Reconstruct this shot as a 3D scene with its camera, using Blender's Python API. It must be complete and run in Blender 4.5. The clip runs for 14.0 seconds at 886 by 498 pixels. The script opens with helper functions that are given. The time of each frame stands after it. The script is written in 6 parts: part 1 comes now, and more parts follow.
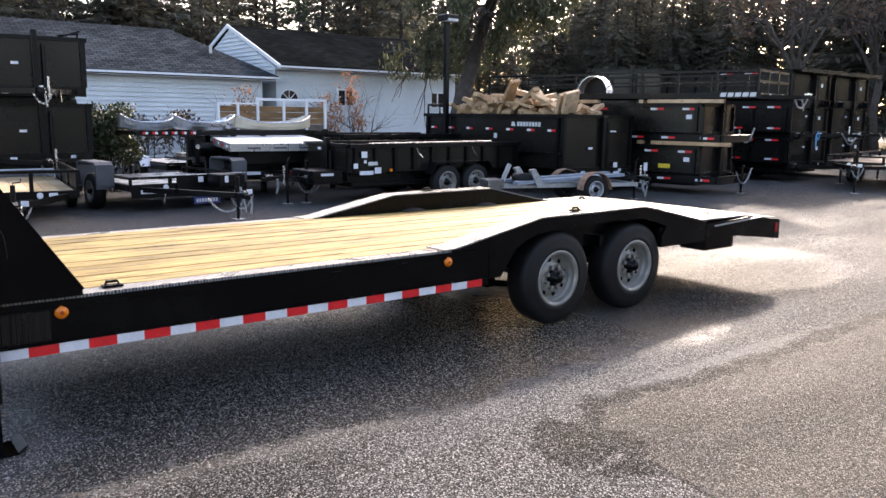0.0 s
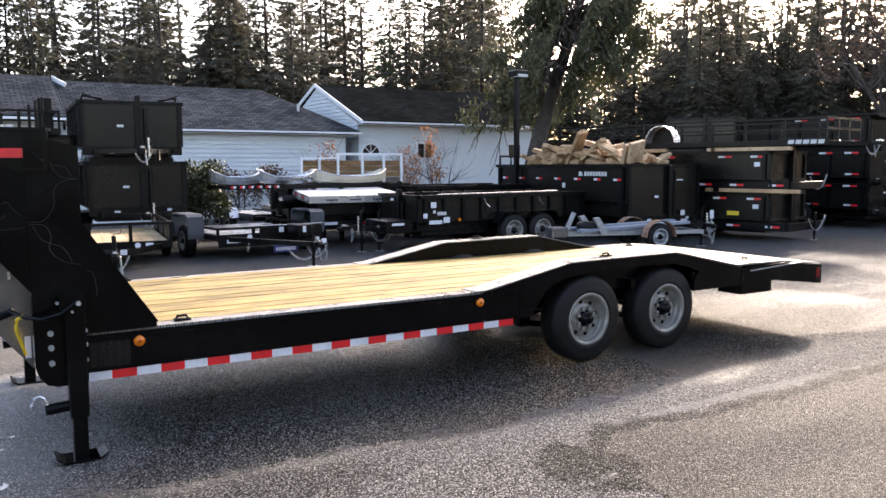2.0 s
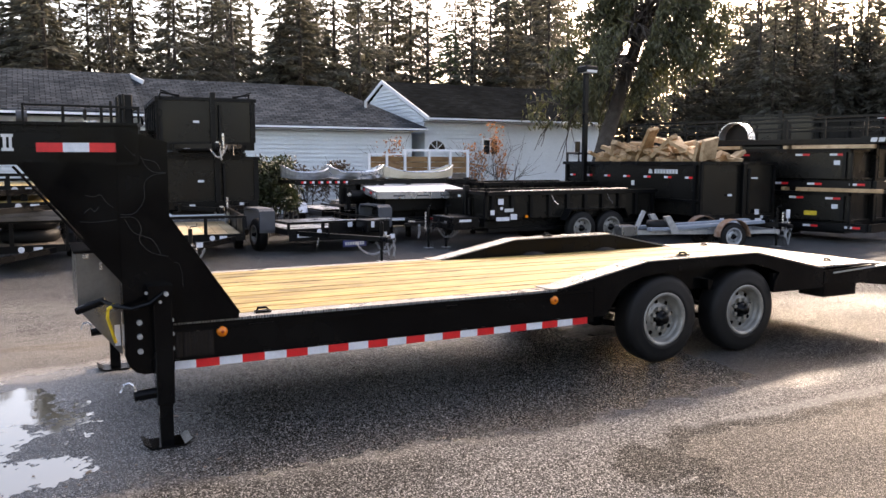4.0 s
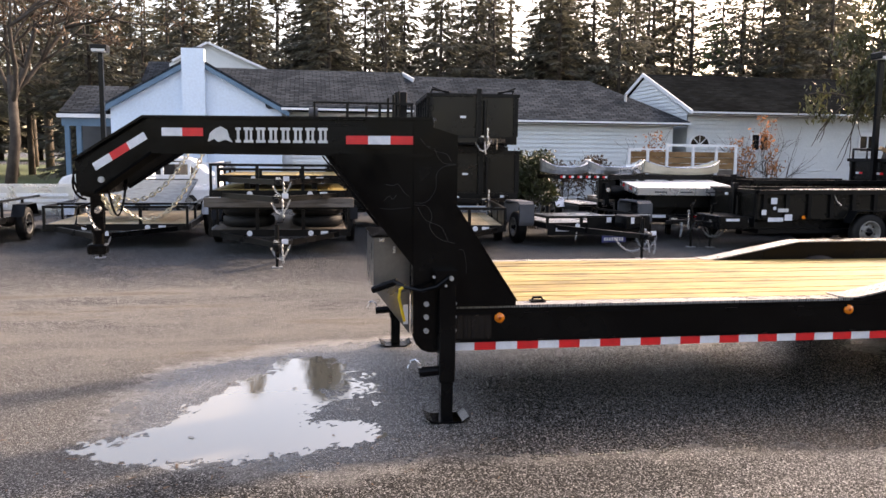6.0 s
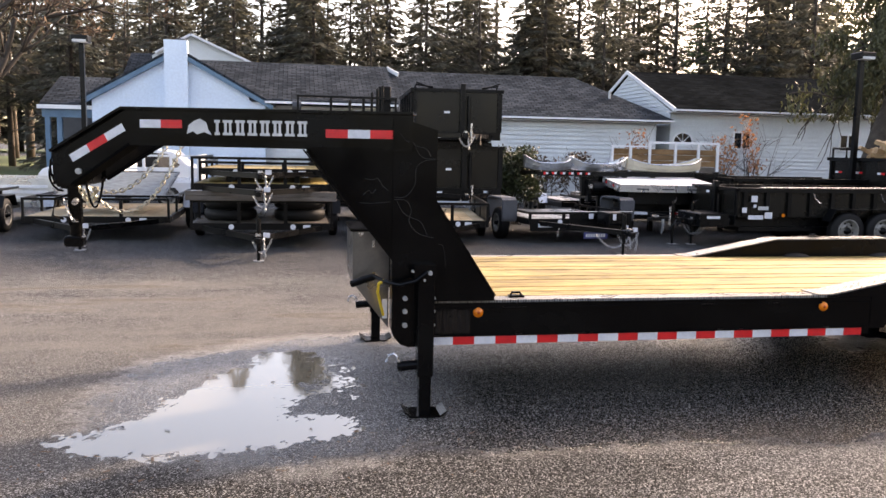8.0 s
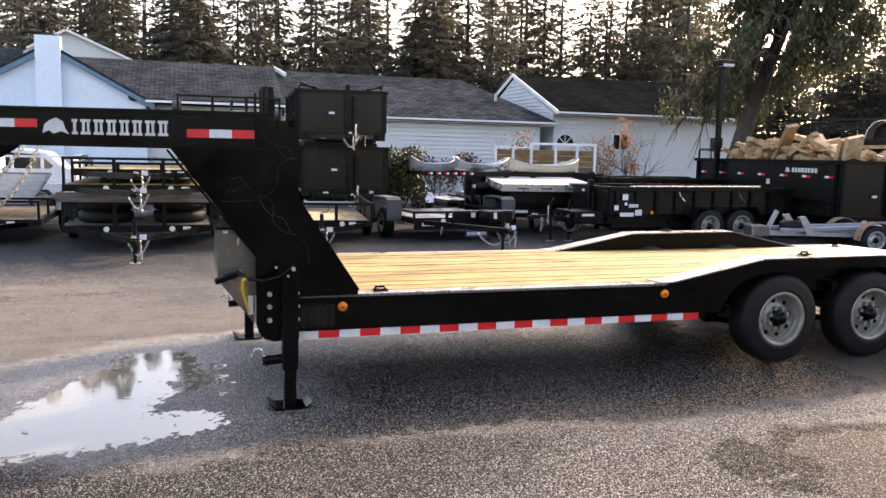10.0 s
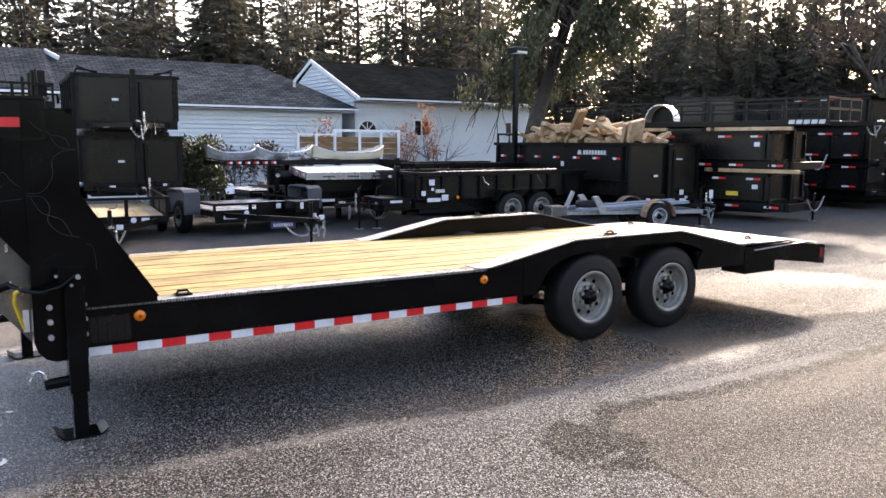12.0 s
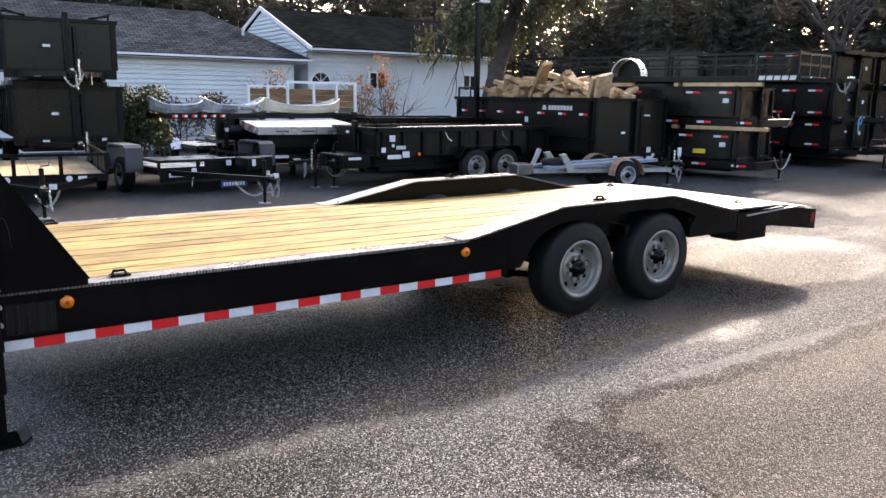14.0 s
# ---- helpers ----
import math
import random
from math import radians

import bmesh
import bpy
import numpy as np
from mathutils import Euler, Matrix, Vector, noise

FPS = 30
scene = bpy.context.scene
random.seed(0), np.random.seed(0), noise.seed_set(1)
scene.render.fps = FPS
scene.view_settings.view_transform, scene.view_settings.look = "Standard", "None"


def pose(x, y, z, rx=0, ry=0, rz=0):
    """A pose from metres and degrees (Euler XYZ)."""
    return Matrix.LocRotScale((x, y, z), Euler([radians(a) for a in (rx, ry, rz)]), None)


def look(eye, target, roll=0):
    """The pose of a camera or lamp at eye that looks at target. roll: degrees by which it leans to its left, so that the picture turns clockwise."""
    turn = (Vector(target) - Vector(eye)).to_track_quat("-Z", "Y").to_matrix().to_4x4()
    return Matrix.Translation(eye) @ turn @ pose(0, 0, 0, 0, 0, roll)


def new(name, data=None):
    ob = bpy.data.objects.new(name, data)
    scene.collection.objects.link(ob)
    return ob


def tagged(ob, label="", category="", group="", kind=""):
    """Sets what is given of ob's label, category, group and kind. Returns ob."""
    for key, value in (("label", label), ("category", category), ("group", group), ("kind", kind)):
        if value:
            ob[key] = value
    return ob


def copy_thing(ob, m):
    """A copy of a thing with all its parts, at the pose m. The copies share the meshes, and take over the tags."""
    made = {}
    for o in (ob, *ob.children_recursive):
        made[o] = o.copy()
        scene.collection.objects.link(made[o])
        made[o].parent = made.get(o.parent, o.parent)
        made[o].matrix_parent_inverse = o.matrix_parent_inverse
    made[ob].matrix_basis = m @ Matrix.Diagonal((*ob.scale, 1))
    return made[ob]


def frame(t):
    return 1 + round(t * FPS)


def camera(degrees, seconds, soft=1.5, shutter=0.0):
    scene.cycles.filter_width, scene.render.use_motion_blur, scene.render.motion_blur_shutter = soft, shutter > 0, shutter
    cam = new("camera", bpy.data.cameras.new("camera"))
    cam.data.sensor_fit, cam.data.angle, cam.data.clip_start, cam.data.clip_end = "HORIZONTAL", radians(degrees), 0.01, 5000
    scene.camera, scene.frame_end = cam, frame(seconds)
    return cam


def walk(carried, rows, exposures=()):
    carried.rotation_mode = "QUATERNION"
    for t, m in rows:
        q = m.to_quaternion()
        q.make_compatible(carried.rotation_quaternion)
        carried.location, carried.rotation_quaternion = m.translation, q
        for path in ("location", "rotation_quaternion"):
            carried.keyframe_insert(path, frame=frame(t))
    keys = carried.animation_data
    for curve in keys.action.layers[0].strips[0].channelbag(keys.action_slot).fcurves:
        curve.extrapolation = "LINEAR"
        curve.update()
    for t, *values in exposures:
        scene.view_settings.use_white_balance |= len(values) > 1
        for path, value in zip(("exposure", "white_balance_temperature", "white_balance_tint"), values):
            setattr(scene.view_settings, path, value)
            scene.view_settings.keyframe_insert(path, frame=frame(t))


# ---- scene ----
cam = camera(58.3, 14.0)
PATH = [
    (0, (-0.633, -4.593, 1.759), (0.583, -3.04, 1.428), 0.7),
    (0.5, (-0.632, -4.867, 1.797), (0.533, -3.267, 1.509), 0.6),
    (1, (-0.736, -5.053, 1.789), (0.411, -3.433, 1.548), 0.7),
    (1.5, (-0.752, -5.235, 1.797), (0.349, -3.58, 1.577), 0.1),
    (2, (-0.656, -5.367, 1.808), (0.388, -3.674, 1.598), -0.2),
    (4.5, (-0.796, -5.289, 1.805), (-0.006, -3.466, 1.576), 0.4),
    (5, (-0.862, -5.274, 1.801), (-0.304, -3.368, 1.562), 0.7),
    (5.5, (-0.931, -5.287, 1.8), (-0.541, -3.34, 1.562), 0.8),
    (6, (-0.952, -5.289, 1.795), (-0.627, -3.329, 1.56), 0.6),
    (6.5, (-0.946, -5.292, 1.797), (-0.621, -3.332, 1.562), 0.6),
    (7, (-0.932, -5.294, 1.795), (-0.592, -3.338, 1.55), 0.9),
    (9.5, (-0.848, -5.451, 1.788), (-0.357, -3.527, 1.55), 1.1),
    (10, (-0.733, -5.59, 1.786), (-0.12, -3.701, 1.548), 1.2),
    (10.5, (-0.676, -5.64, 1.791), (0.092, -3.808, 1.552), 0.9),
    (11, (-0.693, -5.558, 1.791), (0.221, -3.794, 1.563), 0.4),
    (11.5, (-0.74, -5.407, 1.793), (0.279, -3.701, 1.566), -0.1),
    (12, (-0.677, -5.254, 1.778), (0.376, -3.574, 1.515), 0.3),
    (12.5, (-0.495, -5.063, 1.787), (0.546, -3.382, 1.491), 0.3),
    (13, (-0.417, -4.915, 1.782), (0.619, -3.235, 1.458), 0.4),
    (13.5, (-0.443, -4.69, 1.781), (0.64, -3.045, 1.43), 0.5),
    (14, (-0.44, -4.539, 1.785), (0.704, -2.941, 1.41), 0.8),
]
walk(cam, [(t, look(eye, target, roll)) for t, eye, target, roll in PATH], [(0, 2.72, 7600, 18), (2.2, 2.76, 7800, 18), (5.2, 2.72, 9000, 22), (9.6, 2.77, 8900, 22), (11.5, 2.85, 7900, 18), (14, 2.76, 7800, 18)])

# ---- world, sun and exposure ----
SUN_AZ, SUN_EL = 60.0, 24.0          # degrees from +y towards +x; above the horizon
world = bpy.data.worlds.new("sky")
scene.world = world
world.use_nodes = True
wn = world.node_tree.nodes
sky = wn.new("ShaderNodeTexSky")
sky.sky_type, sky.sun_disc = "NISHITA", False
sky.sun_elevation, sky.sun_rotation = radians(SUN_EL), radians(SUN_AZ)
sky.air_density, sky.dust_density, sky.ozone_density = 0.8, 2.2, 0.9
world.node_tree.links.new(sky.outputs[0], wn["Background"].inputs[0])
wn["Background"].inputs[1].default_value = 0.124
sun = new("sun", bpy.data.lights.new("sun", "SUN"))
sun.data.energy, sun.data.angle, sun.data.color = 1.45, radians(4.0), (1.0, 0.965, 0.92)
sun_from = Vector((math.sin(radians(SUN_AZ)) * math.cos(radians(SUN_EL)),
                   math.cos(radians(SUN_AZ)) * math.cos(radians(SUN_EL)), math.sin(radians(SUN_EL))))
sun.matrix_world = look(sun_from * 100, (0, 0, 0))


# ---- building helpers ----
def thing(name, label, category, m=None, group="", kind=""):
    ob = new(name)
    ob.empty_display_size = 0.2
    if m is not None:
        ob.matrix_world = m
    return tagged(ob, label, category, group, kind)


def part(name, bm, material, parent, label="", smooth=False, kind=""):
    """Links a bmesh as one mesh object under a thing or under a part."""
    me = bpy.data.meshes.new(name)
    bmesh.ops.recalc_face_normals(bm, faces=bm.faces)
    bm.to_mesh(me)
    bm.free()
    me.materials.append(material)
    if smooth:
        for p in me.polygons:
            p.use_smooth = True
    ob = new(name, me)
    ob.parent = parent
    return tagged(ob, label, kind=kind)


def part_data(name, me, parent, m=None):
    ob = new(name, me)
    ob.parent = parent
    if m is not None:
        ob.matrix_local = m
    return ob


def solid(name, bm, material, label, category="", kind="", smooth=False):
    """A top-level mesh of its own."""
    ob = part(name, bm, material, None, "", smooth)
    return tagged(ob, label, category, "", kind)


def B():
    return bmesh.new()


def box(bm, x0, x1, y0, y1, z0, z1, m=None, bevel=0.0):
    r = bmesh.ops.create_cube(bm, size=1.0)
    t = Matrix.Translation(((x0 + x1) / 2, (y0 + y1) / 2, (z0 + z1) / 2)) @ Matrix.Diagonal((x1 - x0, y1 - y0, z1 - z0, 1))
    bmesh.ops.transform(bm, matrix=(m @ t if m is not None else t), verts=r["verts"])
    if bevel:
        edges = list({e for v in r["verts"] for e in v.link_edges})
        bmesh.ops.bevel(bm, geom=edges, offset=bevel, segments=1, affect="EDGES")
    return bm


def beam(bm, a, b, w, h, roll=0.0):
    """A box bar from a to b, w across and h high."""
    a, b = Vector(a), Vector(b)
    d = b - a
    up = Vector((0, 0, 1)) if abs(d.normalized().z) < 0.98 else Vector((0, 1, 0))
    side = d.cross(up).normalized()
    top = side.cross(d).normalized()
    q = Matrix((side, d.normalized(), top)).transposed().to_4x4()
    box(bm, -w / 2, w / 2, 0, d.length, -h / 2, h / 2, Matrix.Translation(a) @ q @ pose(0, 0, 0, 0, roll, 0))
    return bm


def cyl(bm, a, b, r, n=14, r2=None, caps=True):
    a, b = Vector(a), Vector(b)
    d = b - a
    q = d.to_track_quat("Z", "Y").to_matrix().to_4x4()
    bmesh.ops.create_cone(bm, cap_ends=caps, cap_tris=False, segments=n, radius1=r, radius2=r if r2 is None else r2,
                          depth=d.length, matrix=Matrix.Translation((a + b) / 2) @ q)
    return bm


def prism(bm, outline, axis, t0, t1, m=None):
    """Extrudes a 2D outline: axis 'y' reads (x, z), 'x' reads (y, z), 'z' reads (x, y)."""
    def at(p, t):
        v = {"y": (p[0], t, p[1]), "x": (t, p[0], p[1]), "z": (p[0], p[1], t)}[axis]
        return m @ Vector(v) if m is not None else Vector(v)
    lo = [bm.verts.new(at(p, t0)) for p in outline]
    hi = [bm.verts.new(at(p, t1)) for p in outline]
    n = len(outline)
    bm.faces.new(lo)
    bm.faces.new(hi[::-1])
    for i in range(n):
        bm.faces.new((lo[i], lo[(i + 1) % n], hi[(i + 1) % n], hi[i]))
    return bm


def tube(bm, pts, r, n=8, taper=None):
    """A round tube along a line of points; taper: end radius."""
    pts = [Vector(p) for p in pts]
    rings = []
    for i, p in enumerate(pts):
        d = (pts[min(i + 1, len(pts) - 1)] - pts[max(i - 1, 0)]).normalized()
        ref = Vector((0, 0, 1)) if abs(d.z) < 0.9 else Vector((1, 0, 0))
        u = d.cross(ref).normalized()
        v = d.cross(u)
        rr = r if taper is None else r + (taper - r) * i / (len(pts) - 1)
        rings.append([bm.verts.new(p + (u * math.cos(a) + v * math.sin(a)) * rr)
                      for a in [2 * math.pi * k / n for k in range(n)]])
    for a, b in zip(rings, rings[1:]):
        for k in range(n):
            bm.faces.new((a[k], a[(k + 1) % n], b[(k + 1) % n], b[k]))
    bm.faces.new(rings[0][::-1])
    bm.faces.new(rings[-1])
    return bm


def lathe(bm, profile, m, n=32):
    """Turns (radius, height) points round the local z of m."""
    rings = []
    for r, h in profile:
        rings.append([bm.verts.new(m @ Vector((r * math.cos(a), r * math.sin(a), h)))
                      for a in [2 * math.pi * k / n for k in range(n)]])
    for a, b in zip(rings, rings[1:]):
        for k in range(n):
            bm.faces.new((a[k], a[(k + 1) % n], b[(k + 1) % n], b[k]))
    return bm


def sag(a, b, drop, n=14):
    a, b = Vector(a), Vector(b)
    return [a.lerp(b, i / n) + Vector((0, 0, -drop * 4 * (i / n) * (1 - i / n))) for i in range(n + 1)]


def chain(bm, pts, r=0.006, size=0.045):
    """Links of a chain along a line of points."""
    pts = [Vector(p) for p in pts]
    run, k = 0.0, 0
    for a, b in zip(pts, pts[1:]):
        d = (b - a)
        while run < d.length:
            c = a + d.normalized() * run
            q = d.to_track_quat("X", "Z").to_matrix().to_4x4() @ pose(0, 0, 0, 90 * (k % 2), 0, 0)
            m = Matrix.Translation(c) @ q
            L, W = size * 0.5, size * 0.28
            loop = [(L * math.cos(t), W * math.sin(t)) for t in [2 * math.pi * i / 8 for i in range(8)]]
            ring = []
            for i, (x, y) in enumerate(loop):
                nrm = Vector((math.cos(2 * math.pi * i / 8), math.sin(2 * math.pi * i / 8), 0))
                ring.append([bm.verts.new(m @ (Vector((x, y, 0)) + nrm * (r * math.cos(t)) + Vector((0, 0, r * math.sin(t)))))
                             for t in (0, 2.1, 4.2)])
            for i in range(8):
                p, s = ring[i], ring[(i + 1) % 8]
                for j in range(3):
                    bm.faces.new((p[j], p[(j + 1) % 3], s[(j + 1) % 3], s[j]))
            run += size * 0.72
            k += 1
        run -= d.length
    return bm


# ---- materials ----
def material(name, colour, rough=0.5, metal=0.0, spec=0.5):
    m = bpy.data.materials.new(name)
    m.use_nodes = True
    b = m.node_tree.nodes["Principled BSDF"]
    b.inputs["Base Color"].default_value = (*colour, 1)
    b.inputs["Roughness"].default_value = rough
    b.inputs["Metallic"].default_value = metal
    b.inputs["Specular IOR Level"].default_value = spec
    return m, m.node_tree.nodes, m.node_tree.links, b


def coords(nt, links, scale=(1, 1, 1), rot=(0, 0, 0), kind="Object"):
    tc, mp = nt.new("ShaderNodeTexCoord"), nt.new("ShaderNodeMapping")
    mp.inputs["Scale"].default_value = scale
    mp.inputs["Rotation"].default_value = [radians(a) for a in rot]
    links.new(tc.outputs[kind], mp.inputs[0])
    return mp.outputs[0]


def noisy(nt, links, vec, scale, detail=4.0, rough=0.55):
    n = nt.new("ShaderNodeTexNoise")
    n.inputs["Scale"].default_value, n.inputs["Detail"].default_value, n.inputs["Roughness"].default_value = scale, detail, rough
    links.new(vec, n.inputs["Vector"])
    return n.outputs["Fac"]


def ramp(nt, links, fac, stops):
    r = nt.new("ShaderNodeValToRGB")
    el = r.color_ramp.elements
    while len(el) < len(stops):
        el.new(0.5)
    for e, (p, c) in zip(el, stops):
        e.position, e.color = p, (*c, 1) if len(c) == 3 else c
    links.new(fac, r.inputs[0])
    return r.outputs[0]


def grey(v):
    return (v, v, v)


def mixed(nt, links, fac, a, b, mode="MIX"):
    m = nt.new("ShaderNodeMix")
    m.data_type, m.blend_type = "RGBA", mode
    for sock, v in ((m.inputs[0], fac), (m.inputs[6], a), (m.inputs[7], b)):
        if isinstance(v, (int, float)):
            sock.default_value = v
        elif isinstance(v, tuple):
            sock.default_value = (*v, 1)
        else:
            links.new(v, sock)
    return m.outputs[2]


def math_node(nt, links, op, a, b=None):
    m = nt.new("ShaderNodeMath")
    m.operation = op
    for sock, v in zip(m.inputs, (a, b)):
        if isinstance(v, (int, float)):
            sock.default_value = v
        elif v is not None:
            links.new(v, sock)
    return m.outputs[0]


def bumped(nt, links, b, height, strength, distance):
    n = nt.new("ShaderNodeBump")
    n.inputs["Strength"].default_value, n.inputs["Distance"].default_value = strength, distance
    links.new(height, n.inputs["Height"])
    links.new(n.outputs[0], b.inputs["Normal"])


def worn(name, colour, dark, rough, metal=0.0, scale=3.0, fine=60.0, bump=0.15, dist=0.002, r_spread=0.12, spec=0.5):
    """A plain surface with stains at one scale and grain at another."""
    m, nt, links, b = material(name, colour, rough, metal, spec)
    v = coords(nt, links)
    big, small = noisy(nt, links, v, scale), noisy(nt, links, v, fine, 2.0)
    c = ramp(nt, links, big, [(0.32, dark), (0.62, colour)])
    c = mixed(nt, links, 0.25, c, ramp(nt, links, small, [(0.3, tuple(x * 0.7 for x in colour)), (0.7, tuple(min(1, x * 1.15) for x in colour))]))
    links.new(c, b.inputs["Base Color"])
    links.new(ramp(nt, links, big, [(0.3, grey(min(1, rough + r_spread))), (0.7, grey(max(0.02, rough - r_spread)))]), b.inputs["Roughness"])
    bumped(nt, links, b, small, bump, dist)
    return m


def treadplate(name, colour, rough, lozenge, spec):
    """Raised lozenges in a crosswise grid on painted plate."""
    m, nt, links, b = material(name, colour, rough, 0.0, spec)
    heights = []
    for turn, shift in ((45, 0.0), (-45, 0.5)):
        v = coords(nt, links, (1, 1, 1), (0, 0, turn))
        mp = nt.new("ShaderNodeMapping")
        mp.inputs["Scale"].default_value = (27, 74, 0)
        mp.inputs["Location"].default_value = (shift, shift, 0)
        links.new(v, mp.inputs[0])
        vo = nt.new("ShaderNodeTexVoronoi")
        vo.inputs["Scale"].default_value, vo.inputs["Randomness"].default_value = 1.0, 0.0
        links.new(mp.outputs[0], vo.inputs["Vector"])
        heights.append(ramp(nt, links, vo.outputs["Distance"], [(0.22, grey(1)), (0.4, grey(0))]))
    h = mixed(nt, links, 1.0, heights[0], heights[1], "LIGHTEN")
    dust = noisy(nt, links, coords(nt, links), 5.0)
    links.new(ramp(nt, links, dust, [(0.3, grey(rough + 0.12)), (0.7, grey(rough - 0.08))]), b.inputs["Roughness"])
    links.new(mixed(nt, links, h, colour, lozenge), b.inputs["Base Color"])
    bumped(nt, links, b, h, 0.9, 0.004)
    return m


def timber(name, light, dark, along=(1, 14, 14), knots=True):
    """Sawn boards with streaks along one axis; every piece shifted by its own random."""
    m, nt, links, b = material(name, light, 0.60, 0.0, 0.22)
    tc, info = nt.new("ShaderNodeTexCoord"), nt.new("ShaderNodeObjectInfo")
    add = nt.new("ShaderNodeVectorMath")
    add.operation = "ADD"
    sc = math_node(nt, links, "MULTIPLY", info.outputs["Random"], 37.0)
    links.new(tc.outputs["Object"], add.inputs[0])
    links.new(sc, add.inputs[1])
    mp = nt.new("ShaderNodeMapping")
    mp.inputs["Scale"].default_value = along
    links.new(add.outputs[0], mp.inputs[0])
    grain = noisy(nt, links, mp.outputs[0], 2.2, 4.0, 0.6)
    fine = noisy(nt, links, mp.outputs[0], 14.0, 3.0)
    patch = noisy(nt, links, add.outputs[0], 1.1, 2.0)
    mid = tuple((a + 2 * c) / 3 for a, c in zip(dark, light))
    c = ramp(nt, links, grain, [(0.36, dark), (0.46, mid), (0.58, light)])
    c = mixed(nt, links, 0.5, c, ramp(nt, links, fine, [(0.35, (0.55, 0.52, 0.48)), (0.65, (1, 1, 1))]), "MULTIPLY")
    c = mixed(nt, links, 1.0, c, ramp(nt, links, patch, [(0.32, (0.60, 0.57, 0.52)), (0.66, (1, 1, 1))]), "MULTIPLY")
    tone = ramp(nt, links, info.outputs["Random"], [(0.0, (0.84, 0.80, 0.72)), (0.5, (1, 1, 1)), (1.0, (0.94, 0.86, 0.74))])
    links.new(mixed(nt, links, 1.0, c, tone, "MULTIPLY"), b.inputs["Base Color"])
    bumped(nt, links, b, grain, 0.3, 0.003)
    return m


BLACK = worn("black_enamel", (0.0013, 0.0015, 0.0020), (0.0026, 0.0028, 0.0032), 0.22, 0.0, 2.5, 90, 0.05, 0.001, 0.12, 0.13)
BLACK_FAR = worn("black_satin_paint", (0.0018, 0.0020, 0.0025), (0.0036, 0.0038, 0.0042), 0.32, 0.0, 1.2, 40, 0.05, 0.001, 0.12, 0.18)
# matte copy of the black enamel, so the sloped neck underside stays dark
MATTE_BLACK = worn("matte_black_underside", (0.0016, 0.0016, 0.0018), (0.003, 0.003, 0.003), 0.85, 0.0, 3, 60, 0.1, 0.001, 0.08, 0.03)
PANEL = worn("black_sheet_panel", (0.009, 0.0083, 0.0070), (0.0055, 0.0053, 0.0049), 0.24, 0.0, 0.8, 20, 0.06, 0.003, 0.08, 0.25)
# sky sheen put into the colour: greyed plate with paler lozenges
TREAD = treadplate("sheen_treadplate", (0.045, 0.045, 0.046), 0.30, (0.26, 0.255, 0.25), 0.35)
DARK_TREAD = treadplate("black_treadplate", (0.002, 0.002, 0.0024), 0.22, (0.006, 0.006, 0.007), 0.35)
RUBBER = worn("tyre_rubber", (0.0035, 0.0035, 0.004), (0.008, 0.0077, 0.0074), 0.62, 0.0, 6, 120, 0.3, 0.002, 0.1, 0.25)
RIM = worn("silver_painted_steel", (0.26, 0.25, 0.225), (0.16, 0.15, 0.135), 0.38, 0.3, 9, 120, 0.05, 0.001)
GALV = worn("galvanised_steel", (0.42, 0.44, 0.46), (0.28, 0.30, 0.32), 0.42, 0.75, 14, 60, 0.05, 0.001)
ALU = worn("aluminium_sheet", (0.66, 0.67, 0.68), (0.48, 0.49, 0.50), 0.30, 0.85, 3, 80, 0.05, 0.001)
WHITE_DECK = worn("pale_aluminium_deck", (0.74, 0.75, 0.76), (0.58, 0.59, 0.60), 0.45, 0.2, 3, 60, 0.05, 0.001)
ZINC = worn("zinc_chain", (0.62, 0.58, 0.46), (0.40, 0.36, 0.26), 0.35, 0.9, 20, 90)
CHROME = worn("bright_zinc", (0.70, 0.70, 0.70), (0.5, 0.5, 0.5), 0.25, 0.9, 20, 90)
RED = worn("red_reflective_tape", (0.74, 0.012, 0.016), (0.58, 0.010, 0.014), 0.4, 0.0, 12, 150)
WHITE = worn("white_reflective_tape", (0.66, 0.68, 0.72), (0.52, 0.54, 0.58), 0.35, 0.0, 12, 150)
LETTER = worn("pale_grey_decal", (0.56, 0.57, 0.57), (0.44, 0.45, 0.45), 0.4, 0.0, 12, 150)
ORANGE = worn("amber_lens", (0.80, 0.20, 0.01), (0.66, 0.14, 0.01), 0.15, 0.0, 12, 150)
ORANGE_DARK = worn("amber_lens_centre", (0.40, 0.05, 0.005), (0.3, 0.04, 0.004), 0.2, 0.0, 12, 150)
RED_LENS = worn("red_lens", (0.22, 0.012, 0.01), (0.15, 0.01, 0.01), 0.15, 0.0, 12, 150)
YELLOW = worn("yellow_strap", (0.75, 0.52, 0.03), (0.5, 0.34, 0.03), 0.6, 0.0, 12, 150)
BLUE_SIGN = worn("blue_plate", (0.02, 0.03, 0.13), (0.015, 0.02, 0.09), 0.4, 0.0, 12, 90)
BLUE_CORD = worn("blue_cord", (0.08, 0.32, 0.55), (0.05, 0.2, 0.4), 0.5)
RUST = worn("rusty_steel", (0.20, 0.09, 0.045), (0.32, 0.25, 0.20), 0.75, 0.2, 9, 60)
GREY_PLASTIC = worn("dark_grey_plastic", (0.045, 0.05, 0.06), (0.07, 0.075, 0.085), 0.5, 0.0, 3, 80)
DECK = timber("treated_pine", (0.475, 0.370, 0.140), (0.11, 0.070, 0.022), (1.7, 20, 20))
PALE_PINE = timber("fresh_pale_pine", (0.80, 0.66, 0.46), (0.52, 0.40, 0.25), (1.7, 14, 14))
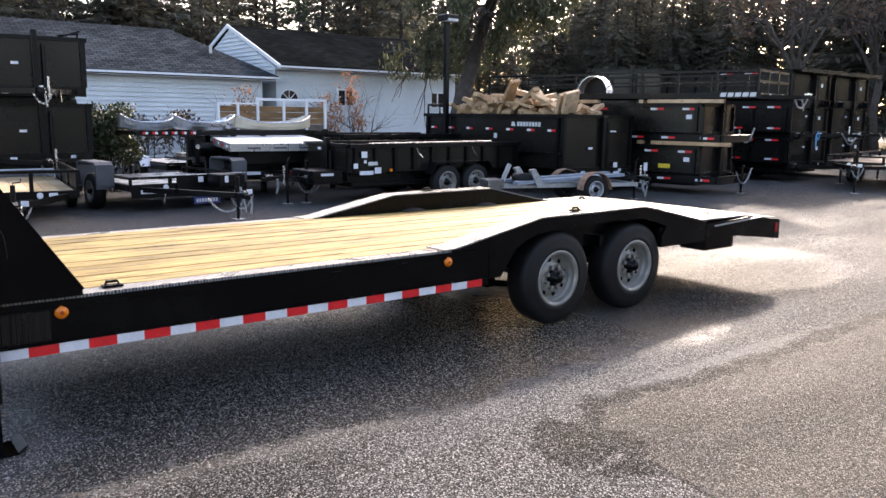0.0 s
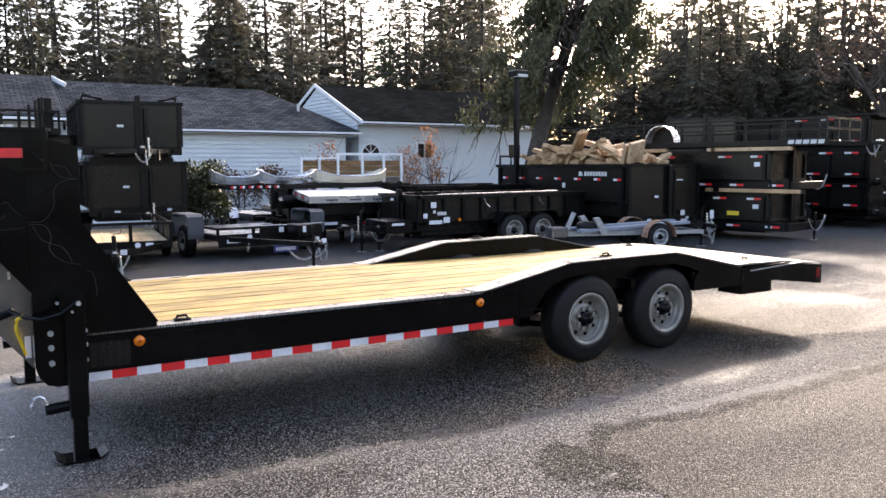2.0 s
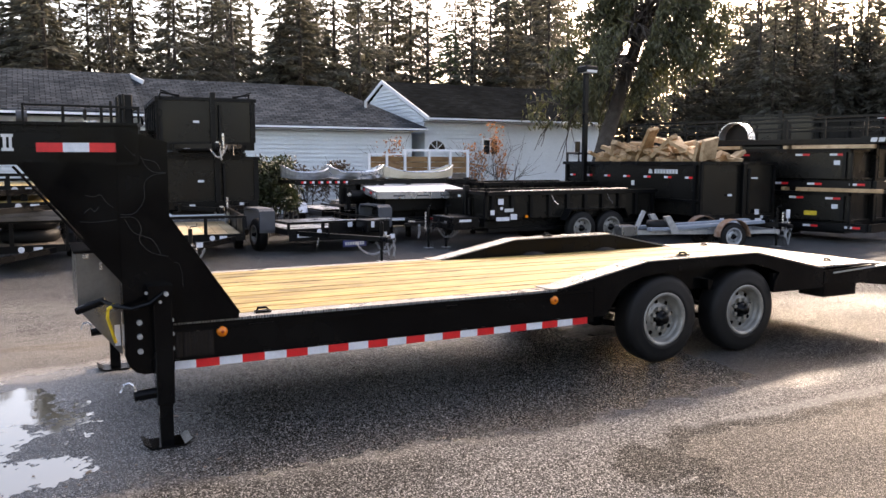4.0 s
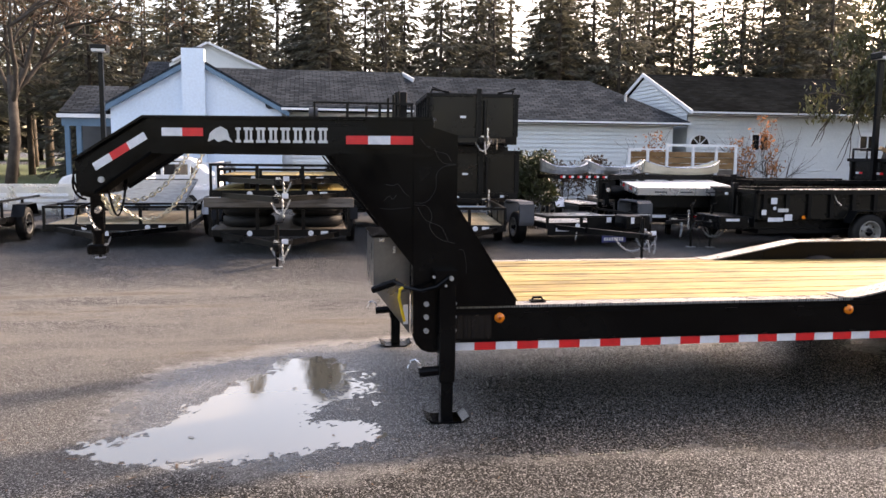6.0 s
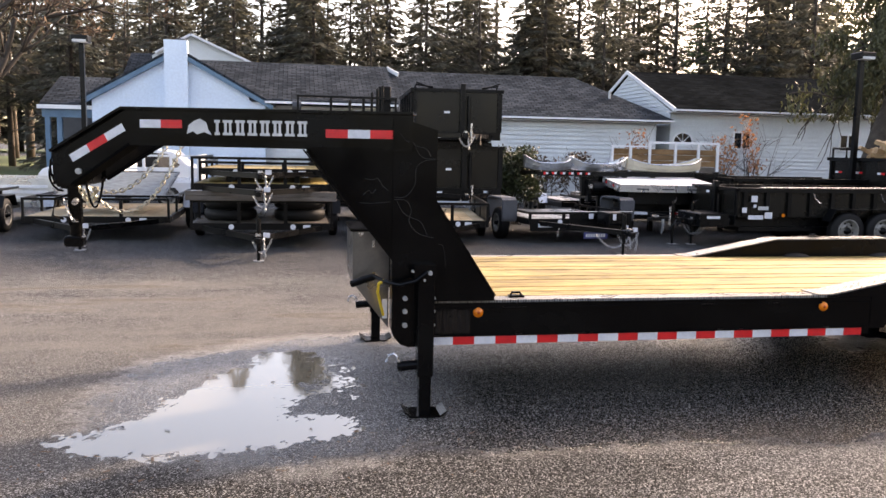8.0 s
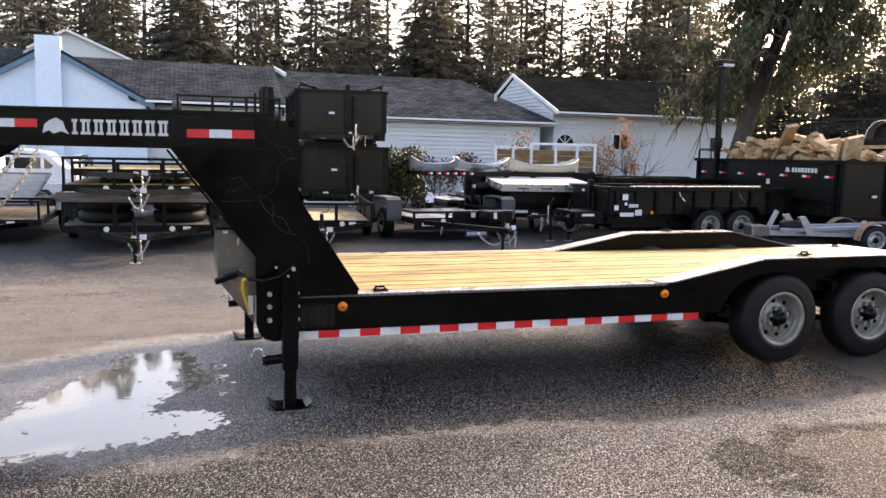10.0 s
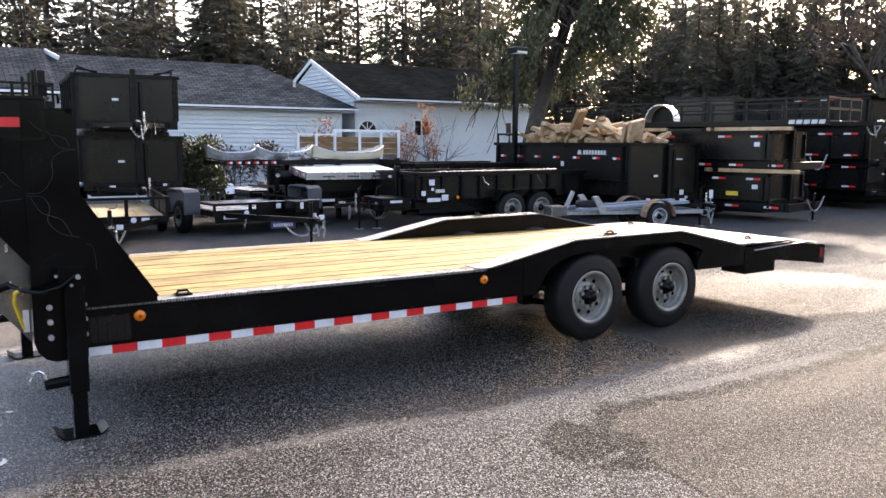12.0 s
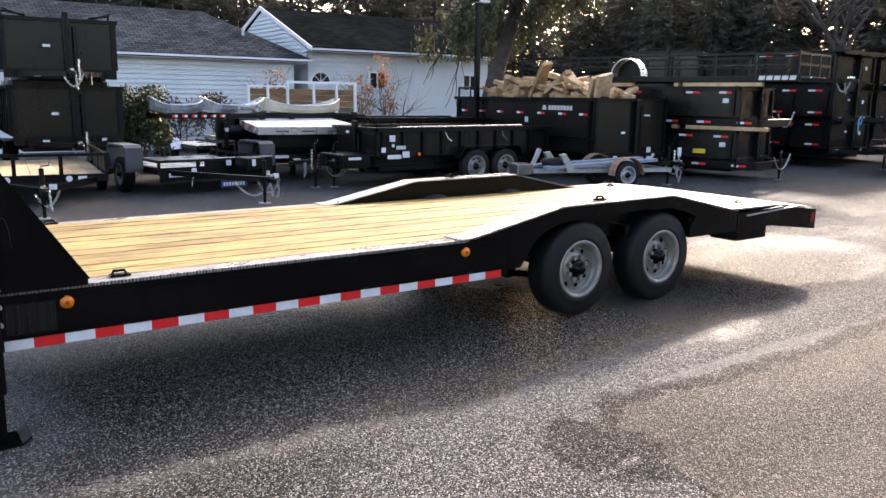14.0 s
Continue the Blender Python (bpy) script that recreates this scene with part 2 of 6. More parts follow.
LUMBER = timber("new_lumber", (0.66, 0.47, 0.30), (0.42, 0.27, 0.15), (3, 3, 3))
OLD_WOOD = timber("weathered_wood", (0.17, 0.15, 0.135), (0.09, 0.08, 0.07), (1, 12, 12))
FENCE_WOOD = timber("brown_board", (0.30, 0.18, 0.09), (0.18, 0.10, 0.05), (1.5, 8, 8))
BARK = worn("bark", (0.055, 0.043, 0.034), (0.028, 0.022, 0.018), 0.9, 0.0, 4, 25, 0.7, 0.02)
TRIM = worn("white_trim", (0.74, 0.76, 0.78), (0.62, 0.64, 0.67), 0.5, 0.0, 1.5, 30)
BLUE_TRIM = worn("slate_blue_trim", (0.075, 0.16, 0.24), (0.055, 0.12, 0.19), 0.55, 0.0, 1.5, 30)
SIDING = worn("white_vinyl_siding", (0.62, 0.665, 0.68), (0.53, 0.57, 0.59), 0.45, 0.0, 0.6, 18)
PAINTED_WALL = worn("pale_blue_painted_wall", (0.60, 0.72, 0.84), (0.48, 0.59, 0.71), 0.6, 0.0, 0.35, 14)


def asphalt():
    """Worn yard asphalt: crisp grit, brown silt in bands, a ragged moist edge, soaked towards the puddle and the
    trailer, where shade and a lit strip are painted.
    """
    m, nt, links, b = material("asphalt", (0.05, 0.05, 0.05), 0.7, 0.0, 0.32)
    v = coords(nt, links)
    xyz = nt.new("ShaderNodeSeparateXYZ")
    links.new(v, xyz.inputs[0])
    X, Y = xyz.outputs[0], xyz.outputs[1]

    def op(kind, p, q=None):
        return math_node(nt, links, kind, p, q)

    def blob(cx, cy, rx, ry, slope=0.0):
        """1 in the middle, 0 on the rim of an ellipse; slope tips its long axis."""
        ax = op("POWER", op("DIVIDE", op("SUBTRACT", X, cx), rx), 2.0)
        yy = op("SUBTRACT", op("SUBTRACT", Y, cy), op("MULTIPLY", op("SUBTRACT", X, cx), slope))
        return op("SUBTRACT", 1.0, op("ADD", ax, op("POWER", op("DIVIDE", yy, ry), 2.0)))

    def spread(fac, amount):
        return op("MULTIPLY", op("SUBTRACT", fac, 0.5), amount)

    def step(value, lo, hi, top=1.0):
        r = nt.new("ShaderNodeMapRange")
        r.interpolation_type = "SMOOTHSTEP"
        for i, q in ((1, lo), (2, hi), (3, 0.0), (4, top)):
            r.inputs[i].default_value = q
        links.new(value, r.inputs[0])
        return r.outputs[0]
    large, mid = noisy(nt, links, v, 0.55, 5.0, 0.6), noisy(nt, links, v, 3.0, 5.0, 0.65)
    crumb = noisy(nt, links, v, 9.0, 5.0, 0.7)
    band = noisy(nt, links, coords(nt, links, (0.22, 1.0, 1.0), (0, 0, -8)), 0.9, 6.0, 0.62)
    rough_edge = op("ADD", spread(mid, 0.34), spread(crumb, 0.22))
    ragged = op("ADD", spread(large, 0.9), spread(mid, 0.9))
    # soaked ground under and before the trailer, with the trailer's shade in its colour
    wet_shade = op("ADD", blob(2.8, 0.25, 5.4, 1.35), op("ADD", spread(large, 1.0), spread(mid, 0.9)))
    wet_shade = step(wet_shade, -0.05, 0.45)
    # edge of the dry silted corner: its line runs along x, then drops towards the road
    nearness = op("DIVIDE", op("SUBTRACT", X, 2.0), 8.0)
    line = ramp(nt, links, nearness, [(0.0, grey(0.0)), (0.06, grey(0.20)), (0.09, grey(0.56)), (0.13, grey(0.665)), (0.25, grey(0.62)), (0.46, grey(0.63)), (1.0, grey(0.70))])
    past = op("ADD", op("SUBTRACT", Y, op("SUBTRACT", op("MULTIPLY", line, 3.0), 3.5)), rough_edge)
    corner = step(past, 0.04, -0.04)
    crust = op("MULTIPLY", op("MULTIPLY", step(past, -0.03, 0.02), step(past, 0.22, 0.10)), step(X, 2.25, 2.6))
    stain = step(op("ADD", blob(2.52, -1.86, 0.34, 0.42), op("ADD", spread(mid, 3.0), spread(crumb, 1.6))), 0.0, 0.5)
    damp_shade = op("MAXIMUM", wet_shade, op("MULTIPLY", op("MAXIMUM", crust, stain), op("ADD", 0.50, op("MULTIPLY", crumb, 0.80))))
    # pale dust lying along the edge, and a lit strip painted before the trailer
    dust = op("ADD", blob(4.5, -1.38, 1.9, 0.085, 0.0), op("ADD", spread(mid, 2.6), spread(crumb, 1.2)))
    lit_band = op("ADD", blob(4.4, -0.98, 3.2, 0.30, 0.115), op("ADD", spread(mid, 0.8), spread(large, 0.6)))
    dust_and_light = op("MAXIMUM", step(dust, -0.1, 0.9, 0.42), step(lit_band, -0.2, 0.9, 0.13))
    # films of water: thin and broken behind the trailer, full round the puddle
    thin = step(op("ADD", blob(8.0, 0.85, 1.9, 1.45), ragged), 0.0, 0.25, 0.05)
    pool = step(op("ADD", blob(-1.0, 0.50, 1.55, 1.7), op("ADD", op("MULTIPLY", ragged, 0.8), spread(crumb, 0.8))), 0.0, 0.55, 0.9)
    pool = op("MAXIMUM", pool, step(op("ADD", blob(1.5, 1.70, 3.6, 0.95), op("MULTIPLY", ragged, 0.6)), 0.0, 0.5, 0.85))
    film = op("MAXIMUM", thin, pool)
    damp_shade = op("MULTIPLY", damp_shade, op("SUBTRACT", 1.0, op("MULTIPLY", pool, 0.55)))
    soak = op("ADD", blob(-0.4, -1.25, 2.1, 0.75), op("ADD", ragged, spread(crumb, 0.6)))
    damp_shade = op("MAXIMUM", damp_shade, step(soak, -0.1, 0.6, 0.55))
    # broken dark specks by the tail, toning down the sunlit ground in colour
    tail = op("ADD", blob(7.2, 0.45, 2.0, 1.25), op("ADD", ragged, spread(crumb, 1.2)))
    damp_shade = op("MAXIMUM", damp_shade, step(tail, -0.1, 0.7, 0.72))

    def grit(scale):
        vo = nt.new("ShaderNodeTexVoronoi")
        vo.inputs["Scale"].default_value = scale
        links.new(v, vo.inputs["Vector"])
        return vo
    coarse, small = grit(140.0), grit(300.0)
    stones = ramp(nt, links, coarse.outputs["Color"], [(0.32, (0.007, 0.0071, 0.0073)), (0.50, (0.046, 0.046, 0.046)), (0.62, (0.125, 0.124, 0.122)), (0.73, (0.26, 0.257, 0.252)), (0.83, (0.56, 0.555, 0.545))])
    sand = ramp(nt, links, small.outputs["Color"], [(0.3, (0.018, 0.0175, 0.017)), (0.52, (0.070, 0.068, 0.065)), (0.74, (0.22, 0.212, 0.20))])
    stones = mixed(nt, links, 0.22, stones, sand)
    # silt washed into bands beyond the puddle, and a dusty film over the dry corner
    wash = op("MULTIPLY", step(op("ADD", blob(-3.5, 3.7, 9.0, 2.5), spread(mid, 0.5)), 0.0, 0.6), step(op("ADD", band, spread(mid, 0.22)), 0.38, 0.60))
    silt = ramp(nt, links, band, [(0.42, (0.205, 0.203, 0.197)), (0.55, (0.195, 0.191, 0.182)), (0.585, (0.115, 0.099, 0.079)), (0.62, (0.185, 0.178, 0.166))])
    silt = mixed(nt, links, 0.40, silt, mixed(nt, links, 1.0, sand, (2.0, 1.94, 1.84), "MULTIPLY"))
    mud = step(op("ADD", blob(-2.0, 1.2, 4.0, 2.6), spread(mid, 0.8)), 0.0, 0.7, 0.5)
    stones = mixed(nt, links, mud, stones, mixed(nt, links, crumb, (0.085, 0.083, 0.079), (0.20, 0.197, 0.190)))
    dry = mixed(nt, links, op("MULTIPLY", wash, 0.85), stones, silt)
    beige = mixed(nt, links, 0.58, (0.060, 0.056, 0.051), mixed(nt, links, 1.0, stones, (1.0, 0.95, 0.88), "MULTIPLY"))
    dry = mixed(nt, links, op("MULTIPLY", corner, op("ADD", 0.60, op("MULTIPLY", large, 0.6))), dry, beige)
    # darker, bluer asphalt under the parked row and towards the right end
    far_dark = step(op("ADD", op("ADD", Y, op("MULTIPLY", op("MAXIMUM", op("SUBTRACT", X, 6.5), 0.0), 1.0)), op("ADD", spread(large, 2.5), spread(mid, 1.0))), 5.4, 7.2, 0.75)
    dry = mixed(nt, links, far_dark, dry, mixed(nt, links, 1.0, stones, (0.62, 0.64, 0.68), "MULTIPLY"))
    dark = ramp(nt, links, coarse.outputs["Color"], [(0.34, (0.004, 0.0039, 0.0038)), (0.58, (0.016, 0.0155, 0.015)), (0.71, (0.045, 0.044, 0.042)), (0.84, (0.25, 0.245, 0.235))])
    links.new(mixed(nt, links, dust_and_light, mixed(nt, links, damp_shade, dry, dark), (0.24, 0.242, 0.242)), b.inputs["Base Color"])
    gloss = ramp(nt, links, band, [(0.38, grey(0.54)), (0.58, grey(0.70))])
    shiny = op("MULTIPLY", wet_shade, op("SUBTRACT", 1.0, step(X, 4.0, 6.2, 0.97)))
    gloss = mixed(nt, links, shiny, gloss, (0.17, 0.17, 0.17))
    links.new(mixed(nt, links, film, mixed(nt, links, shiny, grey(0.02), grey(0.26)), grey(0.85)), b.inputs["Specular IOR Level"])
    links.new(mixed(nt, links, film, gloss, (0.16, 0.16, 0.16)), b.inputs["Roughness"])
    h = op("ADD", op("MULTIPLY", coarse.outputs["Distance"], -1.0), op("MULTIPLY", noisy(nt, links, v, 30.0, 4.0), 1.0))
    h = op("MULTIPLY", h, op("SUBTRACT", 1.0, op("MAXIMUM", op("MULTIPLY", shiny, 0.58), op("MULTIPLY", film, 0.80))))
    bumped(nt, links, b, h, 1.0, 0.013)
    return m


def shingles(name, pale, deep):
    m, nt, links, b = material(name, pale, 0.95, 0.0, 0.0)
    v = coords(nt, links, (1, 1, 1), (0, 0, 0))
    br = nt.new("ShaderNodeTexBrick")
    br.inputs["Scale"].default_value = 1.0
    br.inputs["Brick Width"].default_value, br.inputs["Row Height"].default_value = 0.30, 0.14
    br.inputs["Mortar Size"].default_value = 0.012
    br.inputs["Color1"].default_value, br.inputs["Color2"].default_value = (*pale, 1), (*deep, 1)
    br.inputs["Mortar"].default_value = (0.010, 0.011, 0.012, 1)
    links.new(v, br.inputs["Vector"])
    stain = ramp(nt, links, noisy(nt, links, coords(nt, links), 0.7, 5.0), [(0.3, grey(0.55)), (0.7, grey(1.05))])
    links.new(mixed(nt, links, 1.0, br.outputs["Color"], stain, "MULTIPLY"), b.inputs["Base Color"])
    bumped(nt, links, b, br.outputs["Fac"], 0.4, -0.01)
    return m


def foliage(name, light, dark, rough=0.6, glow=0.25):
    m, nt, links, b = material(name, light, rough)
    geo, info = nt.new("ShaderNodeNewGeometry"), nt.new("ShaderNodeObjectInfo")
    c = ramp(nt, links, geo.outputs["Random Per Island"], [(0.0, dark), (1.0, light)])
    c = mixed(nt, links, 1.0, c, ramp(nt, links, info.outputs["Random"], [(0.0, grey(0.75)), (1.0, grey(1.15))]), "MULTIPLY")
    links.new(c, b.inputs["Base Color"])
    tr = nt.new("ShaderNodeBsdfTranslucent")
    links.new(c, tr.inputs["Color"])
    mx = nt.new("ShaderNodeMixShader")
    mx.inputs[0].default_value = glow
    links.new(b.outputs[0], mx.inputs[1])
    links.new(tr.outputs[0], mx.inputs[2])
    links.new(mx.outputs[0], nt["Material Output"].inputs["Surface"])
    return m


def water():
    m, nt, links, b = material("rain_water", (0.14, 0.125, 0.095), 0.04, 0.0, 0.5)
    b.inputs["IOR"].default_value = 1.8
    n = noisy(nt, links, coords(nt, links), 7.0, 2.0)
    bumped(nt, links, b, n, 0.03, 0.01)
    return m


def glass_dark():
    m, nt, links, b = material("window_glass", (0.012, 0.014, 0.016), 0.05)
    bumped(nt, links, b, noisy(nt, links, coords(nt, links), 2.0, 1.0), 0.03, 0.01)
    return m


ASPHALT, WATER, GLASS = asphalt(), water(), glass_dark()
SHINGLE = shingles("dark_grey_shingles", (0.072, 0.082, 0.093), (0.036, 0.042, 0.049))
MOSSED = shingles("blackened_shingles", (0.017, 0.019, 0.020), (0.008, 0.009, 0.009))
SPRUCE = foliage("spruce_needles", (0.15, 0.147, 0.110), (0.05, 0.052, 0.042), 0.7, 0.5)
PINE = foliage("green_pine_needles", (0.085, 0.135, 0.055), (0.035, 0.06, 0.026), 0.7, 0.3)
LEAF = foliage("yellow_green_leaves", (0.085, 0.085, 0.035), (0.03, 0.035, 0.016), 0.6, 0.3)
EVERGREEN = foliage("hedge_leaves", (0.065, 0.085, 0.03), (0.02, 0.03, 0.012), 0.6, 0.15)
BRONZE = foliage("russet_leaves", (0.48, 0.20, 0.08), (0.28, 0.12, 0.05), 0.7, 0.3)
DRY = foliage("dry_brown_leaves", (0.16, 0.10, 0.06), (0.07, 0.045, 0.03), 0.8, 0.1)
GRASS = worn("lawn", (0.052, 0.082, 0.024), (0.034, 0.052, 0.018), 0.9, 0.0, 0.8, 30, 0.6, 0.03)

# ---- ground ----
# rim of the shallow basin that holds the puddle
RIM_PTS = [(-2.32, -0.38), (-1.75, -0.62), (-1.15, -0.56), (-0.56, -0.24), (-1.02, 0.02), (-0.84, 0.75), (-0.74, 1.25), (-1.02, 1.72), (-1.42, 1.08), (-1.68, 0.50), (-1.98, -0.12)]
WATER_Z = -0.006


def basin_rim():
    loop = []
    for i in range(len(RIM_PTS)):
        p0, p1, p2, p3 = [Vector(RIM_PTS[(i + k) % len(RIM_PTS)]) for k in (-1, 0, 1, 2)]
        for s in range(8):
            t = s / 8
            loop.append(0.5 * ((2 * p1) + (p2 - p0) * t + (2 * p0 - 5 * p1 + 4 * p2 - p3) * t * t + (3 * p1 - p0 - 3 * p2 + p3) * t ** 3))
    return np.array([(q.x, q.y) for q in loop])


def rim_distance(X, Y):
    """Metres inside the rim (negative outside)."""
    rim = basin_rim()
    best, inside = np.full(X.shape, 1e9), np.zeros(X.shape, bool)
    for (ax, ay), (bx, by) in zip(rim, np.roll(rim, -1, axis=0)):
        dx, dy = bx - ax, by - ay
        t = np.clip(((X - ax) * dx + (Y - ay) * dy) / (dx * dx + dy * dy), 0, 1)
        best = np.minimum(best, np.hypot(X - ax - t * dx, Y - ay - t * dy))
        if by != ay:
            inside ^= ((ay > Y) != (by > Y)) & (X < (bx - ax) * (Y - ay) / (by - ay) + ax)
    return np.where(inside, best, -best)


def graded(lo, hi, step, far):
    mid = list(np.arange(lo, hi, step))
    out, d, a, b = [], step, lo, mid[-1]
    while b < far:
        d *= 1.35
        a, b = a - d, b + d
        mid = [a] + mid + [b]
    return np.array(mid)


gx, gy = graded(-3.1, 0.5, 0.02, 1500), graded(-1.3, 2.4, 0.02, 1500)
GX, GY = np.meshgrid(gx, gy, indexing="ij")
din = rim_distance(GX, GY)
near = np.exp(-np.maximum(0, -din - 0.06) / 0.16)
seep = np.exp(-((GX + 0.60) / 0.34) ** 2 - ((GY - 0.80) / 0.75) ** 2) + 0.6 * np.exp(-((GX + 1.75) / 0.40) ** 2 - ((GY - 0.55) / 0.60) ** 2)
near = np.maximum(near, np.minimum(seep * 1.3, 1.0))
GZ = -0.017 * np.clip(np.maximum(din / 0.50 + 0.40, seep * 0.26), 0, 1)
for i in range(GX.shape[0]):
    for j in range(GX.shape[1]):
        if near[i, j] > 0.02:
            q = Vector((GX[i, j], GY[i, j], 0))
            GZ[i, j] += near[i, j] * (noise.noise(q * 3.5) * 0.0046 + noise.noise(q * 9) * 0.0048 + noise.noise(q * 21) * 0.0052 + noise.noise(q * 43) * 0.0050 - 0.0012)
nx, ny = GX.shape
co = np.stack((GX, GY, GZ), -1).reshape(-1, 3)
faces = [(i * ny + j, (i + 1) * ny + j, (i + 1) * ny + j + 1, i * ny + j + 1) for i in range(nx - 1) for j in range(ny - 1)]
me = bpy.data.meshes.new("ground")
me.from_pydata(co.tolist(), [], faces)
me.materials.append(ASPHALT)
for p in me.polygons:
    p.use_smooth = True
tagged(new("ground", me), "soaked grey asphalt yard with worn patches, grit, painted light and shade", "ground", kind="structure")
bm = B()
prism(bm, [(-3.0, -1.2), (0.45, -1.2), (0.45, 2.35), (-3.0, 2.35)], "z", WATER_Z - 0.0002, WATER_Z)
solid("puddle", bm, WATER, "shallow rain puddle reflecting the trees and sky", "puddle", "structure")

bm = B()
prism(bm, [(-160, 27), (-8.6, 27), (-8.6, 210), (-160, 210)], "z", 0.002, 0.02)
solid("lawn", bm, GRASS, "mown green lawn beside the road", "lawn", "structure")
bm = B()
prism(bm, [(-160, 104), (-9.5, 104), (-9.5, 136), (-160, 136)], "z", 0.02, 0.03)
solid("road", bm, ASPHALT, "narrow grey road crossing the lawn", "road", "structure")


# ---- buildings ----
def clapboard(bm, a, b, z0, z1, step=0.15, lip=0.042, thick=0.16, top=None):
    """Lapped siding from a to b (x, y); top(u) gives the height at the share u of the run."""
    a, b = Vector((*a, 0)), Vector((*b, 0))
    d = (b - a).normalized()
    out = Vector((d.y, -d.x, 0))
    z = z0
    while z < z1 - 0.01:
        h = min(step, z1 - z)
        p, q = a, b
        v = [bm.verts.new(w) for w in (p + out * lip + Vector((0, 0, z)), q + out * lip + Vector((0, 0, z)),
                                       q + Vector((0, 0, z + h)), p + Vector((0, 0, z + h)),
                                       p + Vector((0, 0, z)), q + Vector((0, 0, z)))]
        bm.faces.new((v[0], v[1], v[2], v[3]))
        bm.faces.new((v[0], v[4], v[5], v[1]))
        z += h
    bmesh.ops.remove_doubles(bm, verts=bm.verts, dist=0.0005)
    if top is not None:
        mid = a.lerp(b, 0.5)
        for end in (a, b):
            e, t = Vector((end.x, end.y, top(0.0))), Vector((mid.x, mid.y, top(0.5)))
            n = (t - e).cross(out)
            bmesh.ops.bisect_plane(bm, geom=bm.verts[:] + bm.edges[:] + bm.faces[:], plane_co=e, plane_no=n if n.z > 0 else -n, clear_outer=True)
    return bm


def slab(bm, corners, t=0.12):
    """A roof plane with thickness from its corners."""
    vs = [Vector(c) for c in corners]
    n = (vs[1] - vs[0]).cross(vs[2] - vs[0]).normalized()
    if n.z < 0:
        n = -n
    up = [bm.verts.new(v + n * t) for v in vs]
    lo = [bm.verts.new(v) for v in vs]
    bm.faces.new(up)
    bm.faces.new(lo[::-1])
    for i in range(len(vs)):
        j = (i + 1) % len(vs)
        bm.faces.new((up[i], up[j], lo[j], lo[i]))
    return bm


def window(parent, x, y, z, w, h):
    """A two-sash window set in a wall that faces -y."""
    win = part("window", box(B(), x - w / 2, x + w / 2, y - 0.03, y + 0.02, z - h / 2, z + h / 2), GLASS, parent, "dark window glass")
    bm = B()
    for x0, x1, z0, z1 in ((-w / 2 - 0.05, w / 2 + 0.05, h / 2, h / 2 + 0.06), (-w / 2 - 0.05, w / 2 + 0.05, -h / 2 - 0.06, -h / 2),
                           (-w / 2 - 0.05, -w / 2, -h / 2, h / 2), (w / 2, w / 2 + 0.05, -h / 2, h / 2), (-0.025, 0.025, -h / 2, h / 2)):
        box(bm, x + x0, x + x1, y - 0.06, y + 0.01, z + z0, z + z1)
    part("frame", bm, TRIM, win, "white window frame")


long_house = thing("house", "long low white house with a dark shingled hip roof", "house")
part("wall", clapboard(B(), (2.4, 21.9), (11.9, 21.9), 0, 2.93), SIDING, long_house, "white lapped siding")
part("wall", clapboard(B(), (11.9, 21.9), (11.9, 27.8), 0, 2.93), SIDING, long_house, "white lapped siding")
part("wall", clapboard(B(), (-1.9, 22.0), (2.4, 22.0), 0, 3.18), SIDING, long_house, "white lapped siding")
part("wall", box(B(), -1.9, 11.8, 28.0, 28.2, 0, 2.9), SIDING, long_house)
part("wall_core", box(B(), -1.9, 11.88, 22.02, 22.2, 0, 2.9), SIDING, long_house)
rf = B()
slab(rf, [(2.42, 21.5, 2.95), (12.3, 21.5, 2.95), (9.75, 25.0, 4.62), (2.42, 25.0, 4.62)])
slab(rf, [(12.3, 21.5, 2.95), (12.3, 28.5, 2.95), (9.75, 25.0, 4.62)])
slab(rf, [(12.3, 28.5, 2.95), (2.42, 28.5, 2.95), (2.42, 25.0, 4.62), (9.75, 25.0, 4.62)])
roof = part("roof", rf, SHINGLE, long_house, "dark grey shingle roof")
part("vent_pipe", cyl(B(), (10.55, 21.5 + 1.6, 3.55), (10.55, 21.5 + 1.6, 4.1), 0.05), GALV, roof)
rf = B()
slab(rf, [(-2.3, 21.35, 3.22), (2.42, 21.35, 3.22), (2.42, 25.0, 4.74), (-4.6, 25.0, 4.74)])
slab(rf, [(2.42, 28.65, 3.22), (-4.6, 28.65, 3.22), (-4.6, 25.0, 4.74), (2.42, 25.0, 4.74)])
part("roof", rf, SHINGLE, long_house, "dark grey shingle roof, a step higher")
part("rake_board", beam(B(), (2.44, 24.95, 4.80), (2.80, 24.40, 4.53), 0.05, 0.15), TRIM, long_house, "white rake board at the roof step")
part("gutter", box(B(), 2.42, 12.36, 21.38, 21.47, 2.955, 3.02), TRIM, long_house, "white eaves gutter")
part("gutter", box(B(), -1.9, 2.42, 21.24, 21.34, 3.20, 3.27), TRIM, long_house, "white eaves gutter")
part("soffit", box(B(), 2.42, 12.3, 21.56, 21.87, 2.905, 2.93), TRIM, long_house)

gable_house = thing("house", "pale painted gable house with a chimney and slate blue rakes", "house")
AX, AP = -4.62, 4.72
part("wall", prism(B(), [(-7.2, 0), (-1.9, 0), (-1.9, 3.22), (AX, AP), (-7.2, 3.24)], "y", 21.5, 21.75), PAINTED_WALL, gable_house, "smooth painted gable wall")
part("wall", box(B(), -7.2, -7.0, 21.75, 27.9, 0, 3.2), PAINTED_WALL, gable_house)
bm = B()
prism(bm, [(-4.97, 0), (-4.27, 0), (-4.27, 5.06), (-4.97, 5.06)], "y", 21.22, 21.62)
